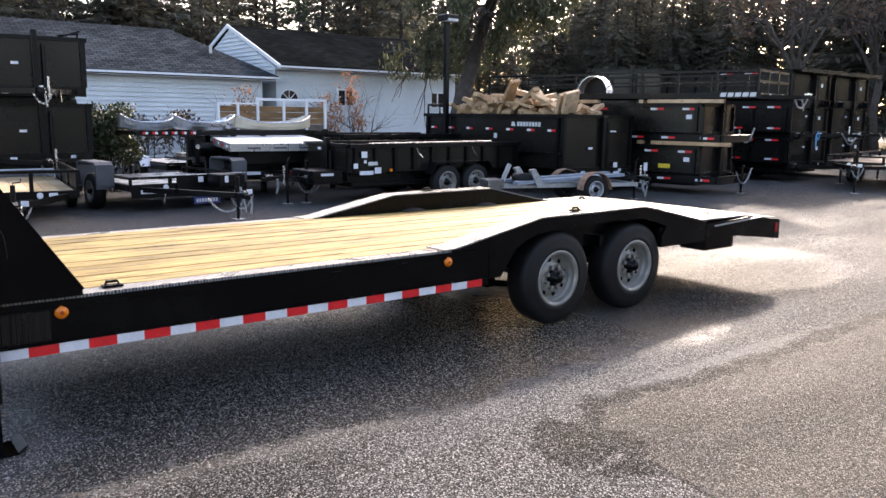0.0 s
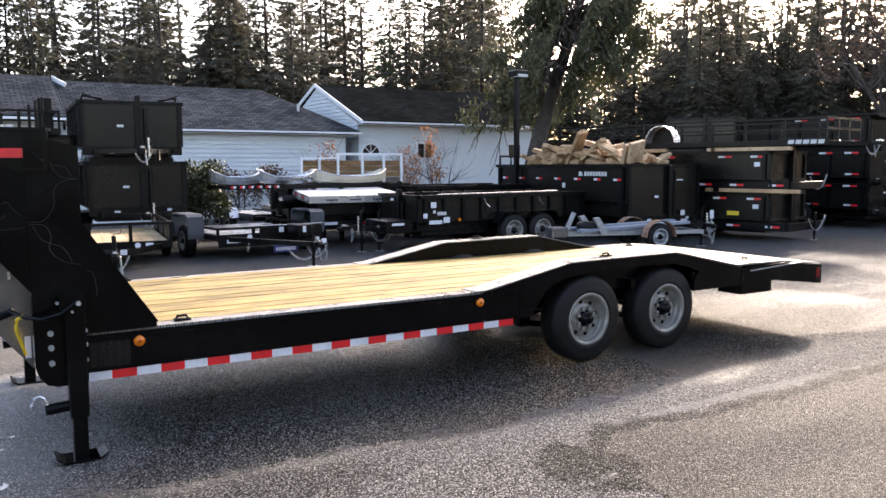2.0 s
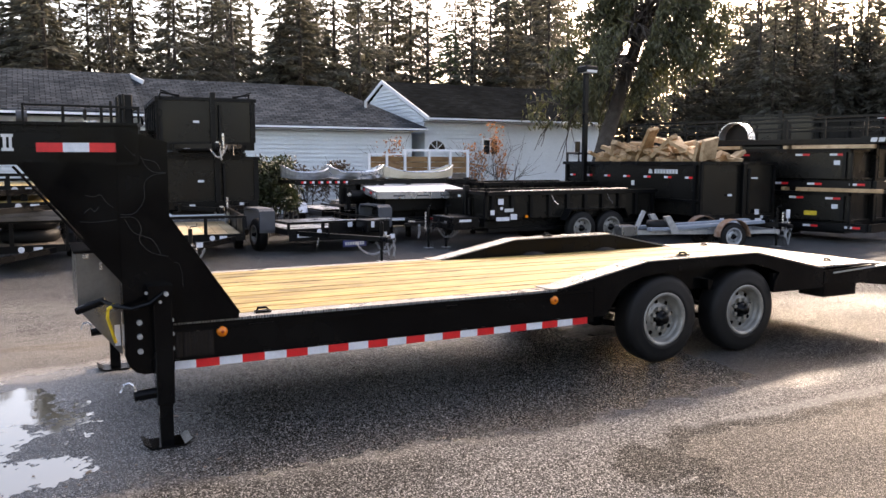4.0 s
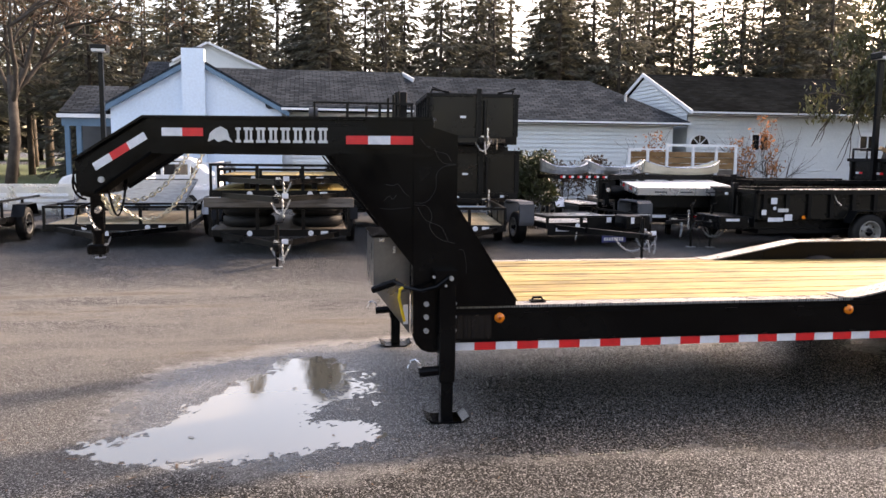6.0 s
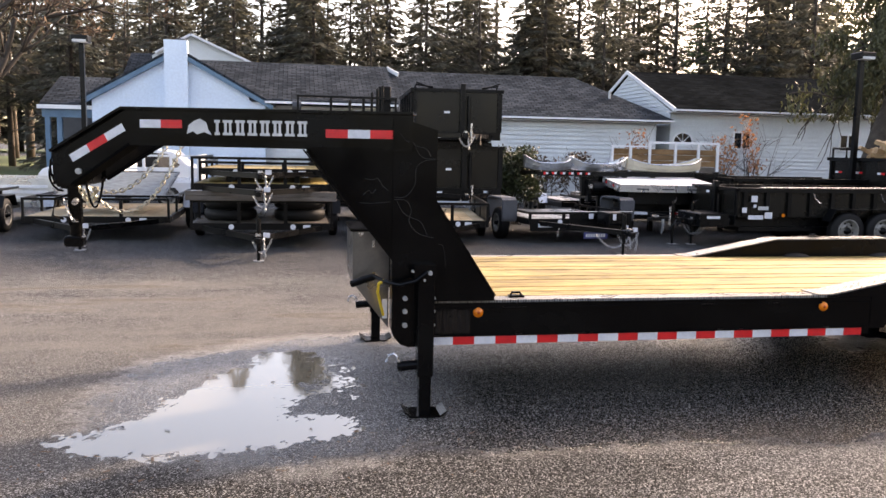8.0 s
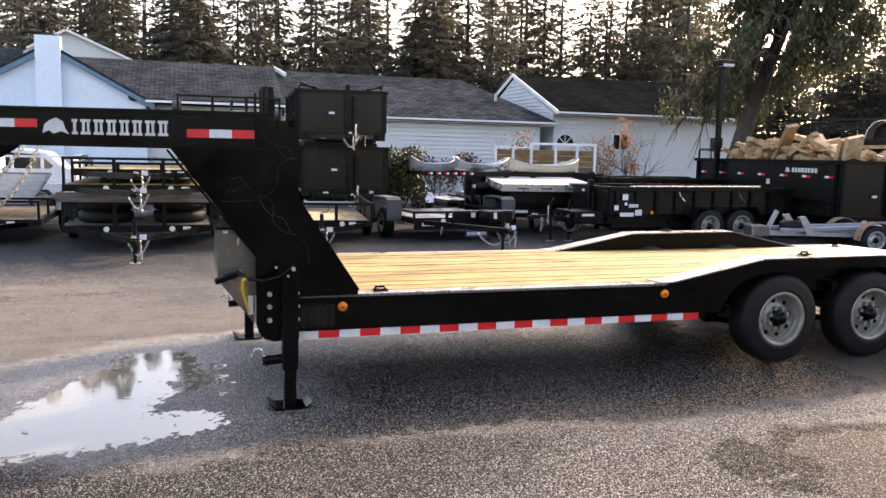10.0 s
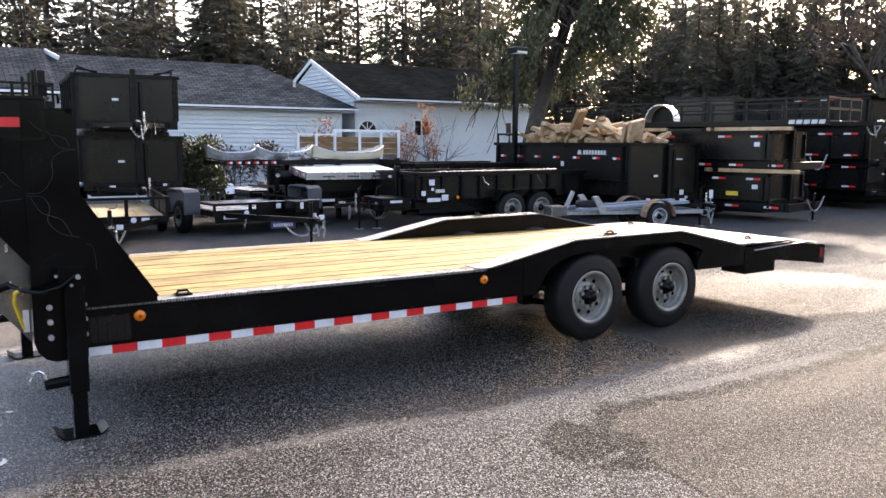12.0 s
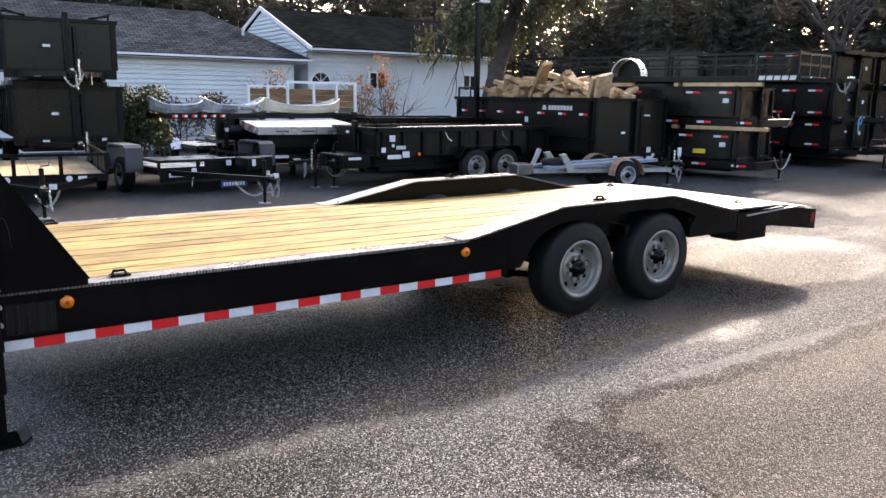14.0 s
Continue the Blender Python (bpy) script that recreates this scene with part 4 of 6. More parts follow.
for side in (0, 1):
    y0, y1 = yb(side, 0.0, 0.09)
    sec = [(0.0, 0.455), (0.09, 0.455), (0.09, 0.467), (0.012, 0.467), (0.012, 0.733), (0.09, 0.733), (0.09, 0.745), (0.0, 0.745)]
    bm = prism(B(), [(mirror(side, p), q) for p, q in sec], "x", -0.02, 3.42)
    rail = part("side_rail", bm, BLACK, goose, "black painted side rail")
    a, b = yb(side, -0.012, 0.0)
    part("rub_bar", box(B(), -0.02, 3.42, a, b, 0.700, 0.712), BLACK, rail)
    part("lower_bead", box(B(), -0.02, 3.42, a, b, 0.512, 0.520), BLACK, rail)
    bm = B()
    a, b = yb(side, 0.004, 0.145)
    box(bm, 0.02, 3.05, a, b, 0.7455, DZ - 0.002)
    part("rub_strip", bm, TREAD, goose, "treadplate strip along the deck edge")
    a, b = yb(side, -0.010, -0.002)
    part("side_plate", box(B(), 0.02, 0.27, a, b, 0.535, 0.698), DARK_TREAD, rail, "black treadplate patch")
    for k in range(4):                                   # stake slots under the strip
        x0 = 0.60 + 0.78 * k
        a, b = yb(side, -0.020, -0.012)
        part("stake_slot", box(B(), x0, x0 + 0.34, a, b, 0.736, 0.748), BLACK, goose)
    # fender: skirt with the wheel arch cut out, top plates, inner wall
    arch = [(3.42, 0.500), (3.545, 0.500), (3.62, 0.60), (3.70, 0.705), (3.80, 0.765), (3.96, 0.815), (4.30, 0.84), (4.95, 0.855), (5.30, 0.845),
            (5.50, 0.80), (5.66, 0.745), (5.60, 0.66), (5.585, 0.550)]
    a, b = yb(side, -0.004, 0.014)
    part("fender_skirt", prism(B(), [(3.02, 0.750), (3.42, 0.747)] + arch + [(6.30, 0.550), (6.30, 0.735), (5.33, 0.945), (4.0, 0.935), (3.08, 0.762)], "y", a, b), BLACK, goose, "black fender side")
    a, b = yb(side, 0.196, 0.2095)
    part("wheel_well", box(B(), 3.08, 6.18, a, b, 0.62, DZ - 0.001), BLACK, goose)
    fw = 0.21
    bm = B()
    a, b = yb(side, -0.006, fw)
    prism(bm, [(2.96, 0.7655), (3.10, 0.767), (4.0, 0.938), (5.335, 0.948), (6.31, 0.742), (6.31, 0.752), (5.34, 0.957), (4.0, 0.947), (3.08, 0.774), (2.96, 0.771)], "y", a, b)
    part("fender_top", bm, TREAD, goose, "treadplate drive-over fender top")
    a, b = yb(side, fw - 0.014, fw)
    part("fender_wall", prism(B(), [(3.10, DZ), (6.18, DZ), (5.335, 0.946), (4.0, 0.936)], "y", a, b), BLACK, goose, "black inner fender wall")
    a, b = yb(side, 0.30, 0.36)
    part("main_beam", box(B(), 0.0, 6.25, a + 0.12, b + 0.12, 0.47, 0.70) if side == 0 else box(B(), 0.0, 6.25, a - 0.12, b - 0.12, 0.47, 0.70), BLACK, goose)
    # tail
    a, b = yb(side, 0.0, 0.03)
    tail = part("tail_side", prism(B(), [(6.32, 0.715), (7.06, 0.742), (7.71, 0.672), (7.71, 0.460), (6.90, 0.555), (6.32, 0.575)], "y", a, b), BLACK, goose)
    a, b = yb(side, -0.008, 0.0)
    part("side_lens", box(B(), 7.61, 7.67, a, b, 0.535, 0.64), RED_LENS, tail, "small dark red side lens")
    part("tail_lip", beam(B(), (6.45, mirror(side, -0.006), 0.690), (7.30, mirror(side, -0.006), 0.728), 0.02, 0.012), GALV, tail)
    a, b = yb(side, 0.05, 0.36)
    part("tail_box", box(B(), 6.39, 6.90, a, b, 0.43, 0.60, None, 0.012), BLACK, goose, "black box slung under the tail")
    a, b = yb(side, -0.004, 0.05)
    part("rail_end", box(B(), 5.59, 6.31, a + 0.018, b, 0.552, 0.734), BLACK, goose)
part("tail_deck", prism(B(), [(6.22, 0.748), (7.06, 0.744), (7.71, 0.676), (7.71, 0.690), (7.06, 0.760), (6.22, 0.764)], "y", 0.035, W - 0.035), TREAD, goose, "treadplate dovetail deck")
part("rear_bumper", box(B(), 7.65, 7.72, 0.03, W - 0.03, 0.46, 0.67), BLACK, goose)
for k in range(15):
    part("cross_member", box(B(), 0.10 + k * 0.43, 0.16 + k * 0.43, 0.10, W - 0.10, 0.615, 0.712), BLACK, goose)
for x in (4.235, 5.245):
    part("axle", cyl(B(), (x, 0.15, 0.403), (x, W - 0.15, 0.403), 0.055), BLACK, goose)
    for side in (0, 1):
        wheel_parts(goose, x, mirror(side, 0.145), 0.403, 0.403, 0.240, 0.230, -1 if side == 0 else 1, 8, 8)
for side in (0, 1):
    for x in (3.75, 4.70, 5.62):
        a, b = yb(side, 0.36, 0.44)
        part("spring_hanger", prism(B(), [(x - 0.09, 0.47), (x + 0.09, 0.47), (x + 0.04, 0.33), (x - 0.04, 0.33)], "y", a, b), BLACK, goose)
        if x < 5.6:
            part("leaf_spring", tube(B(), [(x + 0.02, (a + b) / 2, 0.36), (x + 0.3, (a + b) / 2, 0.31), (x + 0.66, (a + b) / 2, 0.31), (x + 0.92, (a + b) / 2, 0.36)], 0.03, 6), BLACK, goose)
    # tie-down rings standing on the strip
    for x, z, yy in ((0.63, DZ, 0.11), (4.5, 0.957, 0.10), (6.75, 0.757, 0.30)):
        bm = B()
        box(bm, x - 0.055, x + 0.055, mirror(side, yy) - 0.03, mirror(side, yy) + 0.03, z, z + 0.012)
        tube(bm, [(x - 0.04, mirror(side, yy), z + 0.01), (x - 0.03, mirror(side, yy) + 0.01, z + 0.028), (x + 0.03, mirror(side, yy) + 0.01, z + 0.028), (x + 0.04, mirror(side, yy), z + 0.01)], 0.009, 6)
        part("tie_down", bm, BLACK, goose, "black tie-down ring")

# deck boards, each of its own
lanes, gap = 12, 0.009
bw = (W - 0.29) / lanes
for k in range(lanes):
    y0 = 0.145 + k * bw
    lo = 0.06 if 0.2 < y0 < W - 0.4 else 0.10
    hi = 6.20
    bm = B()
    lift = 0.002 * ((k * 7) % 3)
    if fw > y0:
        bm = box(bm, lo, 3.06, y0 + gap / 2, y0 + bw - gap / 2, 0.713, DZ + lift, None, 0.003)
        part("plank", bm, DECK, goose)
        continue
    if y0 + bw > W - fw:
        part("plank", box(bm, lo, 3.06, y0 + gap / 2, y0 + bw - gap / 2, 0.713, DZ + lift, None, 0.003), DECK, goose)
        continue
    part("plank", box(bm, lo, hi, y0 + gap / 2, y0 + bw - gap / 2, 0.713, DZ + lift, None, 0.003), DECK, goose)
for y0, y1 in ((fw, 0.145 + bw), (W - 0.145 - bw, W - fw)):
    if y1 - y0 > 0.02:
        part("plank", box(B(), 3.06, 6.20, y0 + 0.003, y1 - 0.003, 0.713, DZ - 0.001, None, 0.003), DECK, goose)

# reflective tape, six-inch bits, and amber markers on the near and far rail
SEG = 0.1524
for side in (0, 1):
    for k in range(22):
        a, b = yb(side, -0.003, -0.0005)
        part("tape_bit", box(B(), k * SEG, (k + 1) * SEG, a, b, 0.452, 0.507), WHITE if k % 2 == 0 else RED, goose, "white reflective tape" if k % 2 == 0 else "red reflective tape")
    for x in (0.327, 3.01):
        f = -1 if side == 0 else 1
        m = pose(x, mirror(side, 0.0), 0.678, 90 if f < 0 else -90, 0, 0)
        mk = part("marker_light", lathe(B(), [(0.036, 0.0), (0.036, 0.010), (0.031, 0.017), (0.0, 0.024)], m, 20), ORANGE, goose, "round amber marker light", True)
        part("marker_centre", lathe(B(), [(0.013, 0.018), (0.010, 0.024), (0.0, 0.026)], m, 12), ORANGE_DARK, mk)

# uprights, braces and gussets
for side in (0, 1):
    a, b = yb(side, -0.05, 0.07)
    col = [(-0.285, 2.015), (0.01, 1.925), (0.01, 0.80), (0.01, 0.462), (-0.17, 0.455), (-0.225, 0.475), (-0.265, 0.52), (-0.285, 0.585)]
    part("upright", prism(B(), col, "y", a, b), BLACK, goose, "black boxed upright")
    a2, b2 = yb(side, -0.035, -0.023)
    part("brace_plate", prism(B(), [(-0.84, 1.80), (-0.285, 1.80), (-0.285, 1.06)], "y", a2, b2), BLACK, goose)
    bm = B()
    beam(bm, (-0.85, mirror(side, 0.01), 1.775), (-0.28, mirror(side, 0.01), 1.055), 0.13, 0.014)
    beam(bm, (-0.80, mirror(side, -0.045), 1.79), (-0.285, mirror(side, -0.045), 1.13), 0.012, 0.012)
    part("brace_flange", bm, BLACK, goose)
    a2, b2 = yb(side, -0.03, 0.065)
    part("gusset", prism(B(), [(0.01, 1.45), (0.435, 0.80), (0.435, DZ), (0.01, DZ)], "y", a2, b2), BLACK, goose, "black triangular gusset")
    part("gusset_edge", beam(B(), (0.012, mirror(side, 0.015), 1.452), (0.44, mirror(side, 0.015), 0.800), 0.105, 0.010), BLACK, goose)
    for z in (0.795, 0.705, 0.610):
        for x in (-0.195, 0.0):
            part("bolt", cyl(B(), (x, mirror(side, -0.05), z), (x, mirror(side, -0.072), z), 0.018 if x < -0.1 else 0.014, 8), GALV, goose)
    # landing leg
    ly = -0.105 if side == 0 else 0.29
    a3, b3 = yb(side, ly - 0.052, ly + 0.052)
    leg = part("landing_leg", box(B(), -0.118, -0.008, a3, b3, 0.27, 1.02, None, 0.006), BLACK, goose, "black square landing leg")
    leg.location.x = -0.12 * side
    a4, b4 = yb(side, ly - 0.041, ly + 0.041)
    part("inner_tube", box(B(), -0.104, -0.022, a4, b4, 0.015, 0.60), BLACK, leg)
    a5, b5 = yb(side, ly - 0.10, ly + 0.10)
    bm = B()
    box(bm, -0.16, 0.035, a5, b5, 0.003, 0.015)
    for s in (-1, 1):
        c = -0.0625 + s * 0.098
        prism(bm, [(c, 0.003), (c + s * 0.05, 0.04), (c + s * 0.045, 0.048), (c, 0.015)], "y", a5, b5)
    part("foot_plate", bm, BLACK, leg)
    part("drop_arm", cyl(B(), (-0.25, mirror(side, ly), 0.335), (-0.11, mirror(side, ly), 0.345), 0.034), BLACK, leg)
    hook = [(-0.235, mirror(side, ly), 0.355), (-0.25, mirror(side, ly), 0.405), (-0.275, mirror(side, ly), 0.425), (-0.31, mirror(side, ly), 0.415), (-0.325, mirror(side, ly), 0.37)]
    part("pull_pin", tube(B(), hook, 0.009, 6), CHROME, leg, "bright steel pull pin")
    part("gear_box", box(B(), -0.15, 0.0, a3 - 0.006, b3 + 0.006, 0.93, 1.035), BLACK, leg)
    part("crank_boss", cyl(B(), (-0.045, mirror(side, -0.15), 0.985), (-0.045, mirror(side, -0.19), 0.985), 0.015, 10), GALV, leg)
    for dx, dz in ((-0.10, 0.01), (-0.02, -0.05)):
        part("leg_bolt", cyl(B(), (-0.06 + dx, mirror(side, -0.15), 0.985 + dz), (-0.06 + dx, mirror(side, -0.172), 0.985 + dz), 0.010, 6), GALV, leg)

# neck: two I-beams that run together towards the coupler, then dip
for side in (0, 1):
    N = pose(-0.28, mirror(side, -0.055), 0, 0, 0, -18 if side == 0 else 18)
    s = 1 if side == 0 else -1

    def yy(a, b):
        return (a, b) if side == 0 else (-b, -a)
    web = [(0.12, 1.79), (0.12, 2.03), (-1.92, 2.04), (-2.46, 1.735), (-2.46, 1.50), (-2.30, 1.505), (-1.86, 1.795)]
    neck = part("neck_beam", prism(B(), web, "y", *yy(0.035, 0.055), N), BLACK, goose, "black neck beam")
    bm = B()
    tops = [(0.12, 2.03), (-1.92, 2.04), (-2.46, 1.735)]
    lows = [(0.12, 1.79), (-1.86, 1.795), (-2.30, 1.505)]
    for run in (tops, lows[:2]):
        for p, q in zip(run, run[1:]):
            beam(bm, N @ Vector((p[0], s * 0.075, p[1])), N @ Vector((q[0], s * 0.075, q[1])), 0.15, 0.018)
    part("flange", bm, BLACK, neck)
    bm = beam(B(), N @ Vector((-1.86, s * 0.075, 1.795)), N @ Vector((-2.30, s * 0.075, 1.505)), 0.15, 0.018)
    part("dip_flange", bm, MATTE_BLACK, neck, "matte black underside plate")
    bm = B()
    for dz0, dz1 in ((0.045, 0.045), (-0.045, -0.045)):
        run = tops if dz0 > 0 else lows
        beam(bm, N @ Vector((0.0, s * 0.030, run[0][1] - dz0)), N @ Vector((run[1][0] + 0.05, s * 0.030, run[1][1] - dz0)), 0.008, 0.006)
    part("stiffener", bm, BLACK, neck)
    y_dec = yy(0.031, 0.0345)
    for u0, kinds, zc in ((-0.475, "RWR", 1.889), (-1.795, "WR", 1.936)):
        for k, c in enumerate(kinds):
            part("tape_bit", box(B(), u0 + k * SEG, u0 + (k + 1) * SEG, *y_dec, zc - 0.028, zc + 0.028, N), WHITE if c == "W" else RED, neck,
                 "white reflective tape" if c == "W" else "red reflective tape")
    ang = math.degrees(math.atan2(2.04 - 1.735, 0.54))
    D = N @ pose(-2.315, 0, 1.685, 0, -ang, 0)
    for k, c in enumerate("WRW"):
        part("tape_bit", box(B(), k * SEG, (k + 1) * SEG, *y_dec, -0.028, 0.028, D), WHITE if c == "W" else RED, neck,
             "white reflective tape" if c == "W" else "red reflective tape")
    # maker's mark as plain shapes: a patch and eight bars
    mark = [(-1.455, 1.87), (-1.44, 1.93), (-1.40, 1.96), (-1.36, 1.975), (-1.315, 1.95), (-1.30, 1.90), (-1.275, 1.865), (-1.33, 1.885), (-1.38, 1.868), (-1.41, 1.89)]
    part("maker_mark", prism(B(), mark, "y", *y_dec, N), LETTER, neck, "pale grey maker's mark")
    for k in range(8):
        u = -1.255 + k * 0.0875
        wdt = 0.038 if k == 0 else 0.068
        u = u if k == 0 else u - 0.028
        bm = B()
        box(bm, u, u + wdt, *y_dec, 1.866, 1.884, N)
        box(bm, u, u + wdt, *y_dec, 1.950, 1.968, N)
        box(bm, u + 0.010, u + 0.028, *y_dec, 1.884, 1.950, N)
        if k:
            box(bm, u + wdt - 0.024, u + wdt - 0.008, *y_dec, 1.884, 1.950, N)
        part("mark_bar", bm, LETTER, neck, "pale grey bar of the maker's name")

YC = W / 2
part("neck_head", box(B(), -2.59, -2.45, 0.74, W - 0.74, 1.48, 1.70, None, 0.01), BLACK, goose)
post = part("coupler", box(B(), -2.625, -2.535, YC - 0.045, YC + 0.045, 1.17, 1.62, None, 0.008), BLACK, goose, "black gooseneck coupler")
part("coupler_tube", cyl(B(), (-2.58, YC, 1.05), (-2.58, YC, 1.25), 0.045, 16), BLACK, post)
part("coupler_socket", box(B(), -2.66, -2.52, YC - 0.06, YC + 0.06, 1.005, 1.085, None, 0.012), BLACK, post)
part("latch", cyl(B(), (-2.56, YC - 0.05, 1.36), (-2.55, YC - 0.14, 1.35), 0.022, 10), CHROME, post, "bright latch pin")
part("latch_chain", chain(B(), sag((-2.64, YC - 0.07, 1.36), (-2.55, YC - 0.07, 1.20), 0.05, 12), 0.005, 0.032), CHROME, post, "bright steel latch chain")
part("hose_clip", box(B(), -2.56, -2.50, 0.725, 0.738, 1.56, 1.64, None, 0.003), worn("green_plastic", (0.02, 0.12, 0.06), (0.015, 0.08, 0.04), 0.5), goose, "small green plastic clip")
part("latch_handle", tube(B(), [(-2.62, YC - 0.06, 1.40), (-2.69, YC - 0.12, 1.38), (-2.71, YC - 0.13, 1.25), (-2.65, YC - 0.07, 1.22)], 0.010, 6), BLACK, post)
for k, (dx, r) in enumerate(((0.0, 0.15), (0.03, 0.12))):
    loop = [(-2.53 - dx - r * 0.75 * math.sin(t), 0.80, 1.62 - k * 0.05 + r * math.cos(t)) for t in [i * math.pi / 10 for i in range(11)]]
    part("cable_loop", tube(B(), loop, 0.008, 6), BLACK, goose, "black wiring loop")
part("cable_loop", tube(B(), sag((-2.40, 0.75, 1.55), (-2.28, 0.78, 1.56), 0.22, 10), 0.009, 6), BLACK, goose, "black wiring loop")
part("head_bolt", cyl(B(), (-2.40, 0.60, 1.60), (-2.40, 0.575, 1.60), 0.022, 8), GALV, goose)
for a, b, drop in (((-2.38, 0.82, 1.48), (-1.86, 0.95, 1.80), 0.16), ((-2.40, 0.86, 1.47), (-1.76, 1.00, 1.80), 0.32)):
    part("safety_chain", chain(B(), sag(a, b, drop, 24), 0.0065, 0.044), ZINC, goose, "yellow zinc safety chain")
part("safety_chain", chain(B(), sag((-2.46, 0.84, 1.48), (-2.34, 0.84, 1.48), 0.10, 10) + sag((-2.34, 0.82, 1.48), (-2.42, 0.80, 1.46), 0.12, 10), 0.0065, 0.044), ZINC, goose, "yellow zinc safety chain")

# front tool box between the uprights
tool = part("tool_box", prism(B(), [(-0.53, 1.22), (-0.275, 1.22), (-0.275, 0.53), (-0.53, 0.86)], "y", 0.22, 0.85), worn("dull_plate", (0.20, 0.20, 0.20), (0.12, 0.12, 0.12), 0.3, 0.8, 2, 40), goose, "dull grey plate tool box")
part("lid", box(B(), -0.545, -0.27, 0.21, 0.86, 1.22, 1.235), BLACK, tool)
part("latch", box(B(), -0.49, -0.455, 0.20, 0.22, 1.19, 1.215), CHROME, tool)
part("latch", box(B(), -0.395, -0.378, 0.20, 0.22, 1.11, 1.16), CHROME, tool)
part("sticker", box(B(), -0.32, -0.285, 0.217, 0.2195, 0.60, 0.74), WHITE, tool)
part("hose", tube(B(), [(-0.06, -0.17, 0.99), (-0.14, -0.17, 0.93), (-0.24, -0.14, 0.90), (-0.33, -0.06, 0.91), (-0.40, 0.05, 0.935), (-0.47, 0.10, 0.91), (-0.54, 0.12, 0.87)], 0.014, 8), BLACK, goose, "black cable hose")
part("plug", cyl(B(), (-0.38, 0.05, 0.935), (-0.545, 0.12, 0.865), 0.024, 10), BLACK, goose)
part("strap", tube(B(), [(-0.335, -0.05, 0.92), (-0.37, -0.02, 0.89), (-0.375, 0.0, 0.83), (-0.345, 0.05, 0.72), (-0.325, 0.10, 0.65)], 0.011, 6), YELLOW, goose, "yellow strap")

# thin pale flourishes drawn on the upright and the brace
CHALK = worn("faint_chalk", (0.022, 0.022, 0.022), (0.006, 0.006, 0.006), 0.6, 0.0, 9, 60)


def flourish(spots, y, x0, x1):
    pts = [Vector((x0 + (x1 - x0) * u, y, z)) for u, z in spots]
    line = []
    for i in range(len(pts) - 1):
        p0, p1, p2, p3 = [pts[min(max(i + k, 0), len(pts) - 1)] for k in (-1, 0, 1, 2)]
        for k in range(6):
            t = k / 6
            line.append(0.5 * ((2 * p1) + (p2 - p0) * t + (2 * p0 - 5 * p1 + 4 * p2 - p3) * t * t + (3 * p1 - p0 - 3 * p2 + p3) * t ** 3))
    part("flourish", tube(B(), line + [pts[-1]], 0.0013, 4), CHALK, goose, "faint drawn flourish")


flourish([(0.15, 1.90), (0.30, 1.85), (0.50, 1.82), (0.75, 1.80), (0.85, 1.75)], -0.051, -0.285, 0.01)
flourish([(0.96, 1.735), (0.70, 1.74), (0.55, 1.78), (0.45, 1.84), (0.30, 1.85)], -0.051, -0.285, 0.01)
flourish([(0.96, 1.73), (0.70, 1.72), (0.52, 1.67), (0.50, 1.57), (0.30, 1.485), (0.02, 1.478)], -0.051, -0.285, 0.01)
flourish([(0.02, 1.462), (0.30, 1.455), (0.42, 1.39), (0.38, 1.31), (0.60, 1.235), (0.95, 1.205)], -0.051, -0.285, 0.01)
flourish([(0.10, 1.45), (0.25, 1.37), (0.45, 1.34), (0.65, 1.31), (0.80, 1.22)], -0.051, -0.285, 0.01)
flourish([(0.10, 1.44), (0.40, 1.435), (0.70, 1.44), (0.95, 1.445)], -0.036, -0.53, -0.29)
flourish([(0.25, 1.60), (0.45, 1.59), (0.60, 1.60), (0.75, 1.55), (0.90, 1.52)], -0.036, -0.53, -0.29)
flourish([(0.20, 1.49), (0.35, 1.52), (0.45, 1.50), (0.55, 1.53)], -0.036, -0.53, -0.29)
flourish([(0.05, 1.16), (0.12, 1.15), (0.16, 1.08), (0.17, 1.0)], -0.031, 0.01, 0.435)

# grit, twigs and leaf bits washed together round the puddle
rng = random.Random(404)
co, faces = [], []
while len(co) < 4 * 300:
    x, y = rng.uniform(-4.5, 0.2), rng.uniform(-1.9, 2.6)
    if rng.random() > 0.25 + math.exp(-((y + 0.75) / 0.35) ** 2):
        continue
    if rim_distance(np.array([x]), np.array([y]))[0] > -0.06 and rng.random() > 0.12:
        continue
    a, L_, w_ = rng.uniform(0, 6.28), rng.uniform(0.006, 0.020) * rng.choice((1, 1, 2.0)), rng.uniform(0.004, 0.010)
    u, v = Vector((math.cos(a), math.sin(a), 0)) * L_, Vector((-math.sin(a), math.cos(a), 0)) * w_
    c, i = Vector((x, y, -0.001)), len(co)
    co += [tuple(c - u - v), tuple(c + u - v), tuple(c + u * 0.7 + v), tuple(c - u * 0.6 + v + Vector((0, 0, rng.uniform(0.002, 0.006))))]
    faces += [(i, i + 1, i + 2), (i, i + 2, i + 3), (i, i + 3, i + 1), (i + 1, i + 3, i + 2)]
me = bpy.data.meshes.new("leaf_litter")
me.from_pydata(co, [], faces)
me.materials.append(DRY)
tagged(new("leaf_litter", me), "dark leaf bits and grit scattered round the puddle", "litter", kind="stuff")


